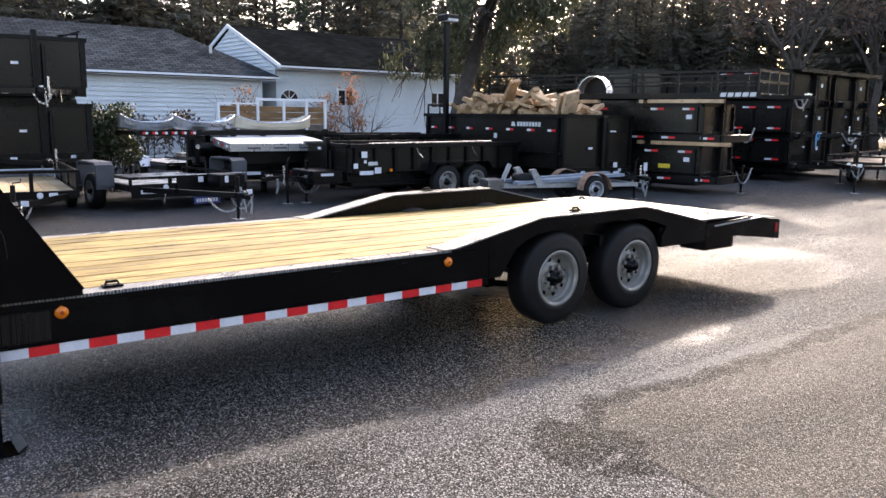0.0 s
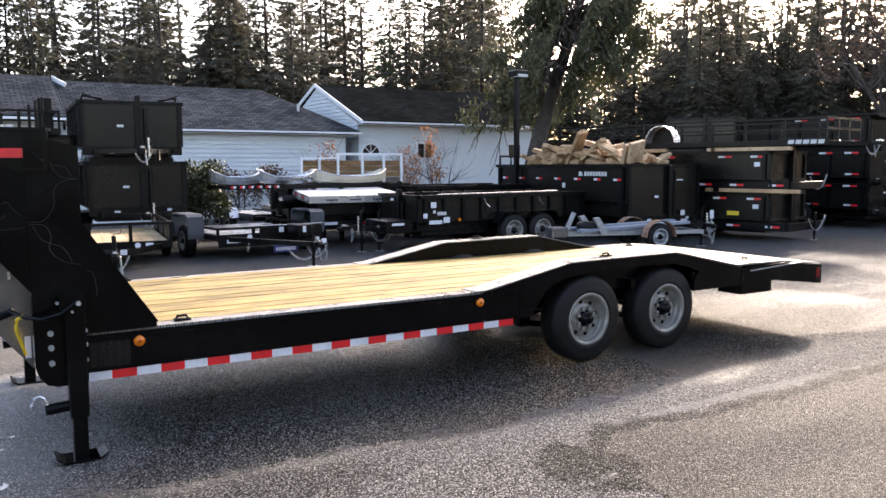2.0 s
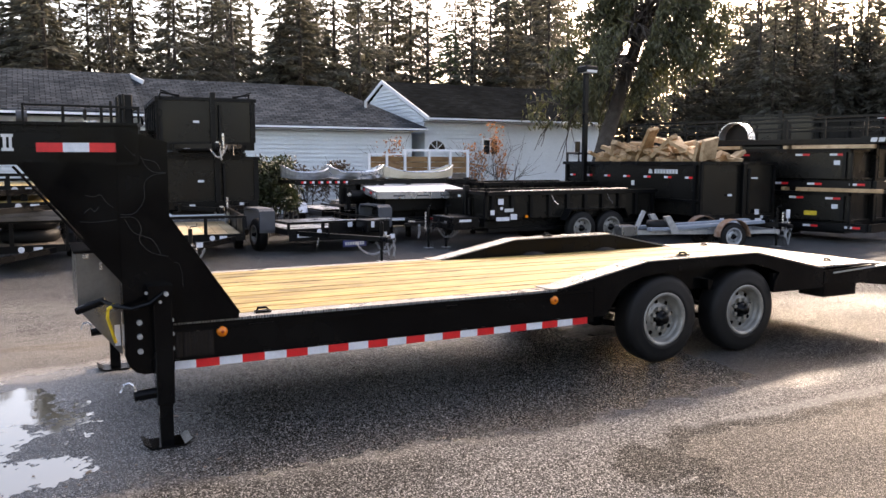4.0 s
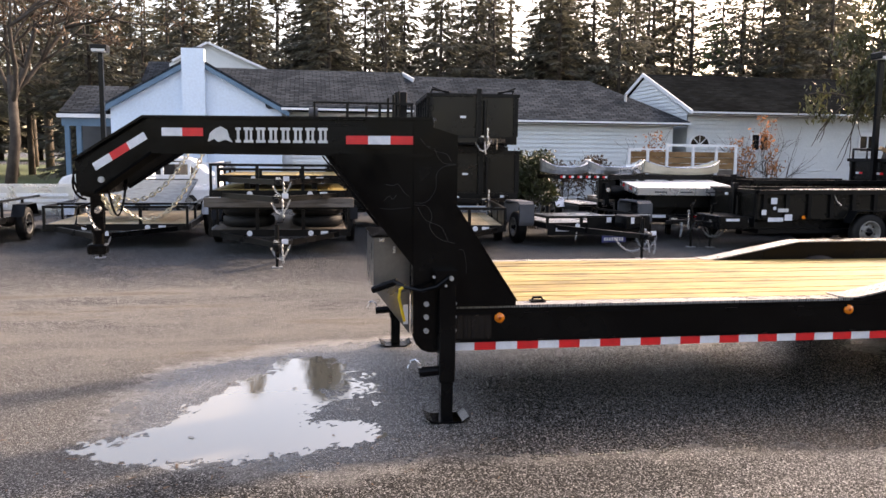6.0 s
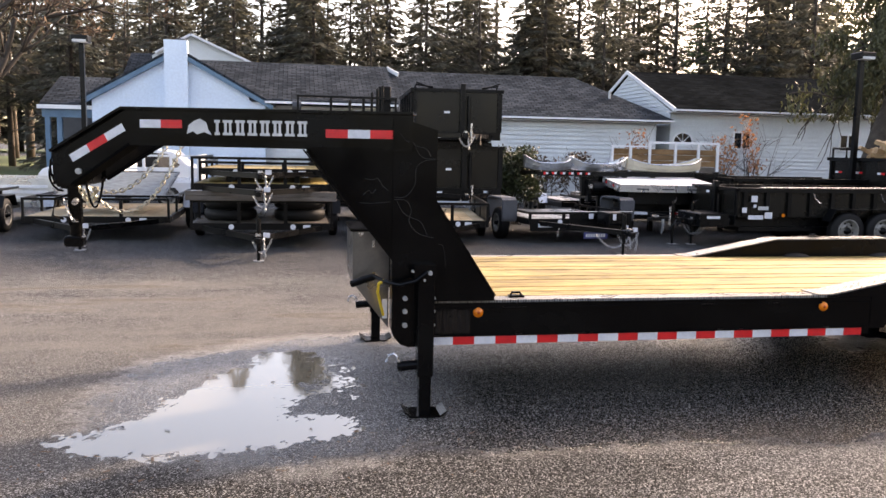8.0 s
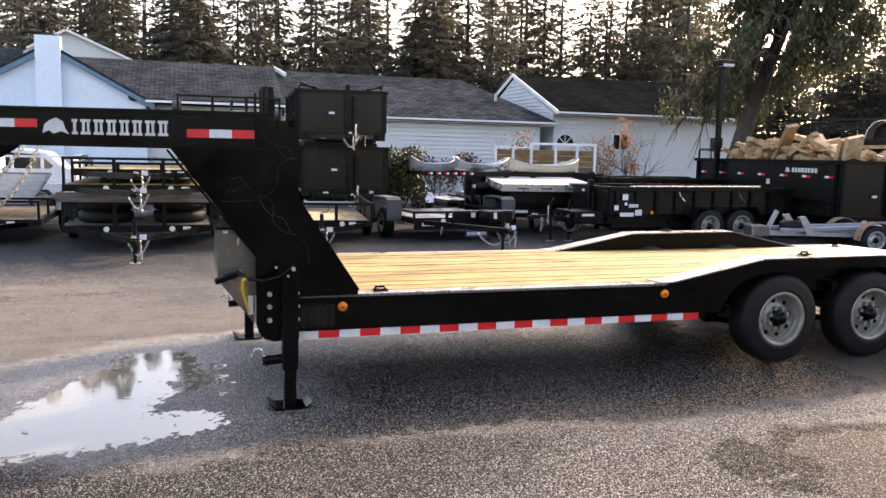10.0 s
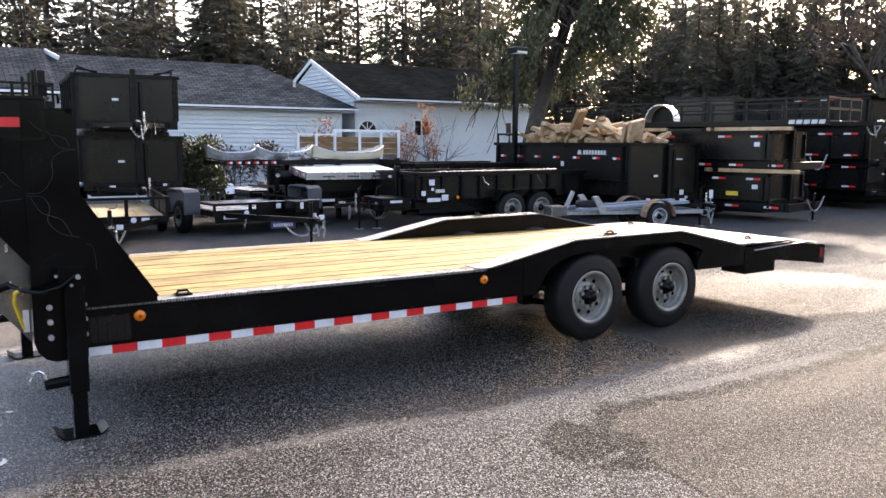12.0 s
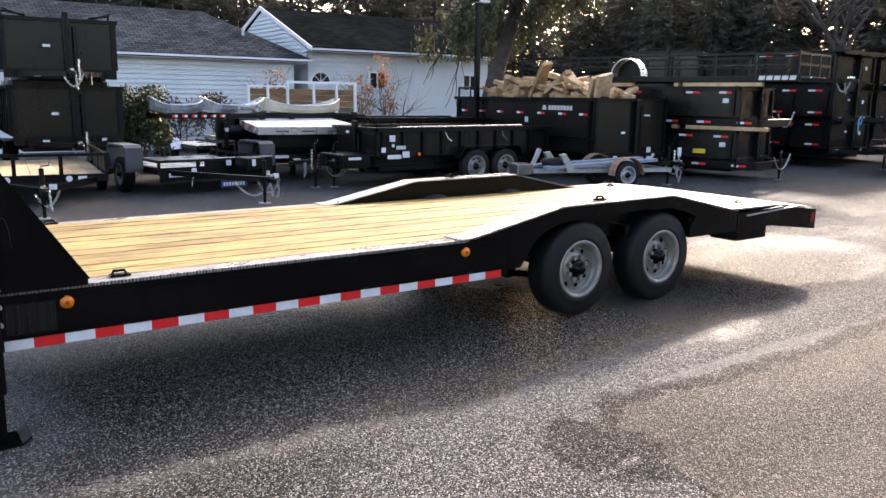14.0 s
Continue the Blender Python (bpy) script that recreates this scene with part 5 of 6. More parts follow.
# ---- the other trailers in the yard ----
def jack_stand(parent, x, y, z_top, z_foot=0.0, crank=1):
    j = part("jack", cyl(B(), (x, y, z_foot + 0.16), (x, y, z_top), 0.034, 12), BLACK_FAR, parent, "black tongue jack")
    part("jack_tube", cyl(B(), (x, y, z_foot + 0.01), (x, y, z_foot + 0.3), 0.026, 10), BLACK_FAR, j)
    part("jack_foot", box(B(), x - 0.08, x + 0.08, y - 0.08, y + 0.08, z_foot, z_foot + 0.012), GALV, j)
    part("crank", tube(B(), [(x, y, z_top), (x, y, z_top + 0.03), (x + 0.10 * crank, y, z_top + 0.04), (x + 0.11 * crank, y, z_top + 0.09)], 0.009, 6), BLACK_FAR, j)


def tongue(parent, w, length, z, box_front=False):
    """A-frame drawbar towards -y with coupler and chains."""
    for s in (-1, 1):
        part("drawbar", beam(B(), (s * w * 0.42, 0.02, z), (s * 0.05, -length + 0.12, z), 0.06, 0.09), BLACK_FAR, parent)
    c = part("coupler", box(box(B(), -0.06, 0.06, -length - 0.10, -length + 0.16, z - 0.03, z + 0.05, None, 0.01), -0.045, 0.045, -length - 0.20, -length - 0.08, z - 0.05, z + 0.03, None, 0.012), BLACK_FAR, parent)
    part("coupler_latch", box(B(), -0.035, 0.035, -length - 0.12, -length + 0.02, z + 0.05, z + 0.085), CHROME, c)
    part("safety_chain", chain(B(), sag((-0.10, -length + 0.20, z - 0.04), (0.20, -length + 0.02, z - 0.02), 0.20, 12), 0.007, 0.055), GALV, parent, "galvanised safety chain")
    part("safety_chain", chain(B(), [(0.08, -length + 0.10, z - 0.03), (0.10, -length + 0.06, z - 0.30)], 0.007, 0.055), GALV, parent, "galvanised safety chain")


def small_wheels(parent, w, ys, R, z=None, fenders=True, fender_mat=None, tw=0.19, rim_mat=None):
    for s in (-1, 1):
        for y in ys:
            wheel_parts(parent, s * (w / 2 + 0.13), y, R if z is None else z, R, tw, R * 0.60, s, 5, 6, axis="x", rim_mat=rim_mat, n=22)
        if fenders:
            y0, y1 = min(ys) - R - 0.10, max(ys) + R + 0.10
            top = (R if z is None else z) + R + 0.06
            out = [(y0, top - 0.24), (y0 + 0.14, top), (y1 - 0.14, top), (y1, top - 0.24), (y1 - 0.012, top - 0.24), (y1 - 0.148, top - 0.012), (y0 + 0.148, top - 0.012), (y0 + 0.012, top - 0.24)]
            a, b = s * (w / 2 + 0.02), s * (w / 2 + 0.27)
            part("fender", prism(B(), out, "x", min(a, b), max(a, b)), fender_mat or BLACK_FAR, parent, "steel fender")


def marks(parent, xs, y, z, along="x", size=0.15, out=-1):
    """Red and white tape bits on a face across y (along x) or across x (along y)."""
    for x in xs:
        for k, mat in enumerate((RED, WHITE)):
            a = x + (k - 1) * size
            d0, d1 = (y - 0.004, y - 0.001) if out < 0 else (y + 0.001, y + 0.004)
            bm = box(B(), a, a + size, d0, d1, z - 0.025, z + 0.025) if along == "x" else box(B(), d0, d1, a, a + size, z - 0.025, z + 0.025)
            part("tape_bit", bm, mat, parent, "red reflective tape" if k == 0 else "white reflective tape")


def stickers(parent, spots):
    for x, y, z, w, h, ax in spots:
        bm = box(B(), x - w / 2, x + w / 2, y - 0.004, y - 0.001, z - h / 2, z + h / 2) if ax == "y" else box(B(), x - 0.004, x - 0.001, y - w / 2, y + w / 2, z - h / 2, z + h / 2)
        part("sticker", bm, WHITE, parent, "small white sticker")


def dump_trailer(m, L, w, z0, z1, label, wheels=True, post=True, tongue_len=1.35, ribs=7, R=0.36, axle=0.56, jack=True, z_foot=0.0, zt=None, group="dump trailers"):
    """A high-sided dump trailer: front wall at y 0, tongue to -y."""
    d = thing("dump_trailer", label, "trailer", m, group)
    t = 0.04
    for s in (-1, 1):
        sp = part("side_panel", box(B(), s * w / 2 - (t if s > 0 else 0), s * w / 2 + (0 if s > 0 else t), 0, L, z0, z1), PANEL, d, "black steel side")
        for k in range(ribs):
            y = 0.08 + (L - 0.24) * k / (ribs - 1)
            a, b = s * w / 2, s * (w / 2 + 0.055)
            part("rib", box(B(), min(a, b), max(a, b), y, y + 0.075, z0 + 0.02, z1 - 0.05), BLACK_FAR, sp)
        a, b = s * (w / 2 - 0.05), s * (w / 2 + 0.07)
        part("top_rail", box(B(), min(a, b), max(a, b), -0.02, L + 0.02, z1 - 0.05, z1 + 0.03), BLACK_FAR, sp)
        part("frame_rail", box(B(), s * w * 0.36 - 0.04, s * w * 0.36 + 0.04, -0.2, L, z0 - 0.20, z0 - 0.03), BLACK_FAR, d)
    fp = part("front_panel", box(B(), -w / 2 + t, w / 2 - t, 0, t, z0, z1), PANEL, d, "glossy black front wall")
    part("end_gate", box(B(), -w / 2 + t, w / 2 - t, L - t, L, z0, z1), PANEL, d)
    part("bed_floor", box(B(), -w / 2 + t, w / 2 - t, t, L - t, z0, z0 + 0.04), BLACK_FAR, d)
    for x in (-w / 2, w / 2 - 0.07):
        part("front_post", box(B(), x, x + 0.07, -0.045, 0.0, z0 - 0.05, z1), BLACK_FAR, fp)
    part("hoist_post", box(B(), w * 0.03, w * 0.03 + 0.11, -0.11, 0.0, z0 - 0.05, z1 + (0.14 if post else 0.0), None, 0.008), BLACK_FAR, fp)
    part("hoist_ram", cyl(B(), (w * 0.03 + 0.20, -0.06, z0), (w * 0.03 + 0.20, -0.06, z1 - 0.12), 0.035, 10), BLACK_FAR, fp)
    part("front_rail", box(B(), -w / 2, w / 2, -0.045, 0.03, z1 - 0.04, z1 + 0.03), BLACK_FAR, fp)
    part("front_sill", box(B(), -w / 2, w / 2, -0.06, 0.0, z0 - 0.16, z0 + 0.02), BLACK_FAR, fp)
    part("subframe", box(B(), -w * 0.42, w * 0.42, 0.12, L - 0.1, max(z0 - 0.29, 0.20), z0 - 0.205), BLACK_FAR, d)
    part("hoist", box(B(), -w * 0.28, w * 0.28, 0.2, L * 0.8, max(z0 - 0.28, 0.24) + 0.08, z0 - 0.01), BLACK_FAR, d)
    tz = (z0 - 0.12) if zt is None else zt
    if tongue_len:
        tongue(d, w, tongue_len, tz)
        stickers(d, [(-w * 0.3, -0.046, z0 - 0.06, 0.20, 0.06, "y"), (w * 0.34, -0.061, z0 - 0.06, 0.18, 0.06, "y"), (-w * 0.12, -0.046, z0 + 0.45, 0.13, 0.05, "y"), (-w * 0.22, -0.061, z0 - 0.09, 0.12, 0.07, "y")])
        part("latch_rod", cyl(B(), (0.16, -tongue_len + 0.20, tz - 0.12), (0.16, -tongue_len + 0.20, tz + 0.26), 0.022, 8), CHROME, d, "bright jack rod")
        part("coiled_lead", tube(B(), [(0.22, -tongue_len + 0.5, tz + 0.1), (0.30, -tongue_len + 0.3, tz - 0.10), (0.36, -tongue_len + 0.25, tz + 0.02), (0.34, -tongue_len + 0.1, tz - 0.2)], 0.014, 6), BLACK_FAR, d)
        if jack:
            jack_stand(d, 0.10, -tongue_len + 0.30, tz + 0.35, z_foot)
    if wheels:
        small_wheels(d, w - 0.36 if w > 1.9 else w, (L * axle - R - 0.03, L * axle + R + 0.03), R)
    return d


def plank_deck(parent, w, y0, y1, z, mat, n=9):
    bw_ = w / n
    for k in range(n):
        part("plank", box(B(), -w / 2 + k * bw_ + 0.004, -w / 2 + (k + 1) * bw_ - 0.004, y0, y1, z - 0.035, z), mat, parent)


def utility_trailer(m, L, w, zd, rail_h, label, mat=None, metal=None, wheels=(0.55,), R=0.33, tongue_len=1.35, solid_sides=False, gate=True, jack=True, z_foot=0.0, posts=4, fender_mat=None, name="utility_trailer", deck=True, mid_rail=False):
    """An open railed trailer with a plank deck: front rail at y 0, tongue to -y."""
    metal = metal or BLACK_FAR
    u = thing(name, label, "trailer", m, "utility trailers")
    for s in (-1, 1):
        part("side_beam", box(B(), s * w / 2 - 0.03, s * w / 2 + 0.03, 0, L, zd - 0.12, zd - 0.005), metal, u)
        part("top_rail", box(B(), s * w / 2 - 0.025, s * w / 2 + 0.025, 0.0, L, zd + rail_h - 0.045, zd + rail_h), metal, u)
        if mid_rail:
            part("mid_rail", box(B(), s * w / 2 - 0.02, s * w / 2 + 0.02, 0.03, L, zd + rail_h * 0.45, zd + rail_h * 0.45 + 0.04), metal, u)
        if solid_sides:
            part("side_panel", box(B(), s * w / 2 - 0.008, s * w / 2 + 0.008, 0.03, L, zd, zd + rail_h - 0.05), metal, u)
        for k in range(posts):
            y = 0.0 + (L - 0.05) * k / (posts - 1)
            part("post", box(B(), s * w / 2 - 0.022, s * w / 2 + 0.022, y, y + 0.045, zd - 0.005, zd + rail_h - 0.046), metal, u)
    part("front_beam", box(B(), -w / 2 + 0.031, w / 2 - 0.031, 0, 0.06, zd - 0.12, zd - 0.002), metal, u)
    part("rear_beam", box(B(), -w / 2 + 0.031, w / 2 - 0.031, L - 0.06, L, zd - 0.12, zd - 0.002), metal, u)
    part("front_rail", box(B(), -w / 2 + 0.026, w / 2 - 0.026, 0.0, 0.05, zd + rail_h - 0.045, zd + rail_h), metal, u)
    if mid_rail:
        part("front_rail", box(B(), -w / 2 + 0.026, w / 2 - 0.026, 0.0, 0.045, zd + rail_h * 0.45, zd + rail_h * 0.45 + 0.05), metal, u)
    for x in (-w / 6, w / 6):
        part("post", box(B(), x - 0.03, x + 0.03, 0.004, 0.046, zd - 0.002, zd + rail_h - 0.046), metal, u)
    if deck:
        plank_deck(u, w - 0.08, 0.07, L - 0.07, zd, mat or DECK)
    if tongue_len:
        tongue(u, w, tongue_len, zd - 0.09)
        stickers(u, [(w * 0.32, 0.0, zd - 0.06, 0.13, 0.06, "y"), (0.13, -tongue_len, zd - 0.03, 0.10, 0.08, "y")])
        for s in (-1, 1):
            part("reflector", cyl(B(), (s * w * 0.22, -0.06, zd - 0.06), (s * w * 0.22, -0.075, zd - 0.06), 0.048, 12), WHITE, u, "round white reflector")
        if jack:
            jack_stand(u, 0.0, -tongue_len + 0.16, zd + 0.22, z_foot)
    if wheels:
        small_wheels(u, w, [L * f for f in wheels], R, None, True, fender_mat, 0.17)
    return u


def put(x, y, z, turn):
    return pose(x, y, z, 0, 0, turn)


# pine-decked trailer standing before the stacked dump trailers
utility_trailer(put(1.62, 9.25, 0, -6.7), 3.3, 1.98, 0.50, 0.33, "black utility trailer with a pale pine deck and tongue jack", PALE_PINE, None, (0.66,), 0.32, 1.50, True)
# two dump trailers stacked, fronts to the yard
dump_trailer(put(2.76, 12.7, 0, -3), 3.4, 1.98, 0.92, 1.88, "black dump trailer at the bottom of a stack", tongue_len=1.2, jack=False)
top_dump = dump_trailer(put(2.66, 12.5, 0, -3), 3.4, 1.98, 2.20, 3.14, "black dump trailer stacked on top of another", wheels=False, tongue_len=1.25, jack=False, zt=2.12)
for s in (-1, 1):
    part("skid", box(B(), s * 0.70 - 0.06, s * 0.70 + 0.06, 0.1, 3.2, 1.911, 2.0), BLACK_FAR, top_dump)
    part("hoop", tube(B(), [(s * 0.95, 0.4, 3.16), (s * 0.93, 0.1, 3.26), (s * 0.55, 0.0, 3.20)], 0.022, 8), BLACK_FAR, top_dump)
    part("tailgate_arm", beam(B(), (s * 0.55, 0.05, 3.16), (s * 0.95, -0.02, 3.30), 0.03, 0.03), BLACK_FAR, top_dump)
# the next stack, mostly behind the neck
dump_trailer(put(0.52, 13.4, 0, 0), 3.2, 2.1, 0.72, 1.50, "black dump trailer at the foot of the next stack", tongue_len=0)
low = dump_trailer(put(0.52, 13.2, 0, 0), 3.2, 2.15, 1.72, 2.44, "black dump trailer in the middle of a stack", wheels=False, tongue_len=0)
railed = utility_trailer(put(0.20, 12.6, 2.06, 0), 3.6, 2.15, 0.52, 0.36, "black railed trailer stacked on top of dump trailers", wheels=None, tongue_len=1.0, jack=True, z_foot=0.42, mat=OLD_WOOD)
part("rolled_mat", cyl(B(), (-1.20, 0.25, 0.64), (-1.0, 0.25, 0.64), 0.12, 18), GREY_PLASTIC, railed, "rolled silver sheet")
for k in range(3):
    part("stake", cyl(B(), (0.55 + 0.12 * k, 0.1, 0.50), (0.55 + 0.12 * k, 0.1, 0.98 + 0.08 * k), 0.03, 8), BLACK_FAR, railed)
part("winch_box", box(B(), 0.72, 1.0, 0.3, 0.8, 0.52, 1.15, None, 0.02), BLACK_FAR, railed)

# two trailers stacked nose to the yard with a timber between them
utility_trailer(put(-1.50, 8.95, 0, 0), 3.4, 2.40, 0.46, 0.40, "black utility trailer loaded with tyres under another trailer", OLD_WOOD, None, (0.70,), 0.33, 1.68)
for k, (tx, tz) in enumerate(((-2.1, 0.47), (-2.1, 0.68), (-0.85, 0.47), (-0.85, 0.68))):
    m = pose(tx, 9.75, tz + 0.10)
    tyre = solid("loose_tyre", lathe(B(), [(0.24, -0.10), (0.40, -0.105), (0.46, -0.07), (0.47, 0.0), (0.46, 0.07), (0.40, 0.105), (0.24, 0.10), (0.24, -0.10)], m, 24), RUBBER, "worn black tyre lying flat in the trailer", "tyre", "", True)
    tyre["group"] = "loose tyres"
for k, ty in enumerate((8.85, 11.6)):
    for j in range(2):
        tb = solid("timber", box(B(), -2.78, -0.22, ty - 0.06, ty + 0.06, 0.862 + 0.082 * j, 0.942 + 0.082 * j, None, 0.004), OLD_WOOD, "weathered grey timber lying across the trailer rails", "timber")
        tb["group"] = "timbers"
up = utility_trailer(put(-1.50, 9.0, 1.025, 0), 3.4, 2.36, 0.125, 0.46, "black utility trailer with a pine deck stacked on timbers", None, None, None, 0.33, 1.35, False, jack=False)
nest = utility_trailer(put(-1.50, 9.35, 1.15, 0), 3.0, 2.16, 0.255, 0.12, "pine-decked trailer nested inside another", None, None, None, 0.33, 1.1, False, jack=False)
for s in (-1, 1):
    part("skid", box(B(), s * 0.6 - 0.05, s * 0.6 + 0.05, 0.1, 2.8, 0.001, 0.135), BLACK_FAR, nest)

# pine-fronted trailer and the pale aluminium ones beyond
utility_trailer(put(-4.53, 10.2, 0, 1), 3.6, 2.52, 0.46, 0.34, "black utility trailer with a pale pine deck", PALE_PINE, None, (0.70,), 0.33, 1.48, False, fender_mat=GALV)
gate = thing("ramp_gate", "grey mesh ramp gate folded into the trailer", "gate", pose(-4.38, 10.5, 0.815, 9, 0, 1))
part("frame", box(box(box(box(B(), -1.26, 1.26, 0, 0.05, -0.02, 0.02), -1.0, 1.0, 2.4, 2.45, -0.02, 0.02), -1.0, -0.95, 0.05, 2.4, -0.02, 0.02), 0.95, 1.0, 0.05, 2.4, -0.02, 0.02), BLACK_FAR, gate)
part("mesh_panel", box(B(), -0.95, 0.95, 0.05, 2.4, -0.006, 0.006), worn("dull_grey_mesh", (0.115, 0.140, 0.150), (0.085, 0.105, 0.115), 0.6, 0.3, 6, 60), gate, "grey steel mesh")
alu = utility_trailer(put(-4.0, 13.6, 0, 3), 3.2, 1.75, 0.95, 0.62, "pale aluminium trailer with white side rails", ALU, TRIM, (0.6,), 0.30, 0, True, mid_rail=True)
silver = utility_trailer(put(-6.1, 14.0, 0, 90), 3.8, 1.6, 0.52, 0.50, "silver aluminium trailer with slatted sides", ALU, ALU, (0.52,), 0.34, 0, True, mid_rail=True, fender_mat=ALU)
for z in (0.57, 0.69, 0.81):
    for k in range(3):
        part("slat", box(B(), -0.845, -0.823, 0.10 + 1.25 * k, 1.15 + 1.25 * k, z, z + 0.065, None, 0.004), TRIM, silver, "white side slat")
utility_trailer(put(-7.75, 9.9, 0, 0), 3.4, 1.9, 0.52, 0.33, "black trailer parked before the silver one", OLD_WOOD, None, (0.573,), 0.34, 1.2)


# white car parked beside the gable house, nose towards the road
def hatchback(m, label):
    c = thing("car", label, "car", m)
    side = [(0.0, 0.45), (0.0, 0.92), (0.12, 1.07), (0.60, 1.24), (1.20, 1.40), (2.0, 1.66), (2.9, 1.70), (3.6, 1.62), (4.0, 1.25), (4.25, 1.15), (4.28, 0.50), (4.0, 0.32), (0.2, 0.32)]
    body = part("body", prism(B(), side, "y", -0.80, 0.80), TRIM, c, "white painted car body")
    be = body.modifiers.new("soft_edges", "BEVEL")
    be.width, be.segments = 0.05, 2
    for s in (-1, 1):
        g = [(1.35, 1.16), (2.05, 1.56), (2.45, 1.60), (2.45, 1.16)]
        h = [(2.52, 1.16), (2.52, 1.60), (3.45, 1.54), (3.78, 1.24), (3.7, 1.16)]
        for o in (g, h):
            part("side_window", prism(B(), o, "y", min(s * 0.79, s * 0.806), max(s * 0.79, s * 0.806)), GLASS, body, "dark side window")
        for x in (0.85, 3.45):
            wheel_parts(c, x, s * 0.78, 0.32, 0.32, 0.20, 0.21, s, 5, 5, n=22)
        part("headlight", box(B(), 0.06, 0.34, s * 0.55 - 0.15, s * 0.55 + 0.15, 0.90, 1.04, None, 0.02), WHITE, body, "pale headlight")
        part("door_seam", box(B(), 2.48, 2.49, min(s * 0.798, s * 0.803), max(s * 0.798, s * 0.803), 0.45, 1.15), GREY_PLASTIC, body)
    return c


hatchback(put(-7.95, 19.2, 0, 0), "white car parked beside the gable house")


# low wide trailer with tall grey fenders, a black front board and a blue plate
fl = utility_trailer(put(4.67, 9.75, 0, 5), 2.6, 2.15, 0.50, 0.13, "low wide black trailer with a steel deck and grey fenders", ALU, None, None, 0.32, 1.95, False)
for s in (-1, 1):
    wheel_parts(fl, s * 1.32, 1.05, 0.33, 0.33, 0.20, 0.19, s, 5, 6, axis="x", n=24)
    part("fender", prism(B(), [(0.55, 0.40), (0.55, 0.82), (0.63, 0.88), (1.42, 0.88), (1.50, 0.82), (1.50, 0.40), (1.47, 0.40), (1.47, 0.80), (1.40, 0.85), (0.65, 0.85), (0.58, 0.80), (0.58, 0.40)], "x", min(s * 1.16, s * 1.47), max(s * 1.16, s * 1.47)), GREY_PLASTIC, fl, "dark grey plastic fender")
    part("fender_face", box(B(), min(s * 1.16, s * 1.47), max(s * 1.16, s * 1.47), 0.52, 0.549, 0.45, 0.83), GREY_PLASTIC, fl)
part("front_board", box(B(), -0.25, 1.10, -0.05, -0.004, 0.30, 0.60), BLACK_FAR, fl, "black front board")
part("front_skirt", box(B(), -1.10, 1.10, -0.056, -0.051, 0.26, 0.40), BLACK_FAR, fl)
part("rail_cap", box(B(), -0.55, 1.12, -0.06, 0.02, 0.632, 0.645), GALV, fl, "bright edge of the front rail")
part("tongue_locker", box(B(), 0.30, 0.62, -0.62, -0.10, 0.42, 0.66, None, 0.01), BLACK_FAR, fl, "black locker on the tongue")
stickers(fl, [(0.42, -0.62, 0.58, 0.07, 0.12, "y"), (0.20, -0.051, 0.55, 0.10, 0.10, "y"), (-0.72, -0.057, 0.37, 0.42, 0.07, "y"), (0.95, -0.057, 0.33, 0.16, 0.07, "y")])
part("name_plate", box(B(), -0.50, -0.02, -1.215, -1.205, 0.235, 0.355), BLUE_SIGN, fl, "dark blue name plate")
for k in range(8):
    part("mark_bar", box(B(), -0.46 + 0.05 * k, -0.425 + 0.05 * k, -1.219, -1.216, 0.265, 0.325), LETTER, fl, "pale bar of the maker's name")
part("plate_chain", chain(B(), sag((-0.25, -1.25, 0.30), (0.35, -1.45, 0.34), 0.24, 18), 0.008, 0.06), GALV, fl, "galvanised safety chain")
part("loose_chain", chain(B(), [(0.40, -1.45, 0.36), (0.43, -1.5, 0.20), (0.41, -1.5, 0.06)], 0.008, 0.06), GALV, fl, "galvanised safety chain")
part("pull_rod", cyl(B(), (-0.62, -0.30, 0.18), (-0.60, -0.32, 0.36), 0.012, 6), CHROME, fl)

tan = utility_trailer(put(6.3, 13.9, 0, 4), 3.0, 1.2, 0.55, 0.05, "low black tandem trailer with bright fenders", ALU, None, (0.45, 0.68), 0.33, 0, False, fender_mat=ALU)

# pale aluminium tilt-deck trailer over a dark frame
snow = thing("deck_trailer", "aluminium deck trailer with a pale flat deck", "trailer", put(7.0, 10.62, 0, -7))
T = pose(0, 0, 1.12, 4.0, 0, 0)
part("deck_sheet", box(B(), -1.10, 1.10, 0.0, 2.2, 0.0, 0.027, T), WHITE_DECK, snow, "pale aluminium deck")
for y in (-0.022, 2.202):
    part("deck_edge", box(B(), -1.12, 1.12, y, y + 0.02, -0.125, 0.03, T), ALU, snow)
for x in (-1.122, 1.102):
    part("deck_edge", box(B(), x, x + 0.02, 0.0, 2.2, -0.125, 0.03, T), ALU, snow)
for k in range(7):
    part("tape_bit", box(B(), -1.126, -1.123, 0.12 + 0.30 * k, 0.24 + 0.30 * k, -0.06, -0.01, T), RED if k % 2 else WHITE, snow, "red reflective tape" if k % 2 else "white reflective tape")
for k in range(3):
    part("slot", box(B(), -0.75 + 0.55 * k, -0.48 + 0.55 * k, -0.027, -0.023, -0.075, -0.045, T), GREY_PLASTIC, snow)
part("tilt_prop", box(B(), -0.8, 0.8, 1.45, 1.6, 0.98, 1.06), BLACK_FAR, snow)
part("bed_frame", box(B(), -0.85, 0.85, 0.25, 2.0, 0.72, 0.98), BLACK_FAR, snow)
# added black box standing for the dark space under the deck
part("under_fill", box(B(), -0.95, 0.95, 0.6, 1.7, 0.36, 0.719, None, 0.02), BLACK_FAR, snow)
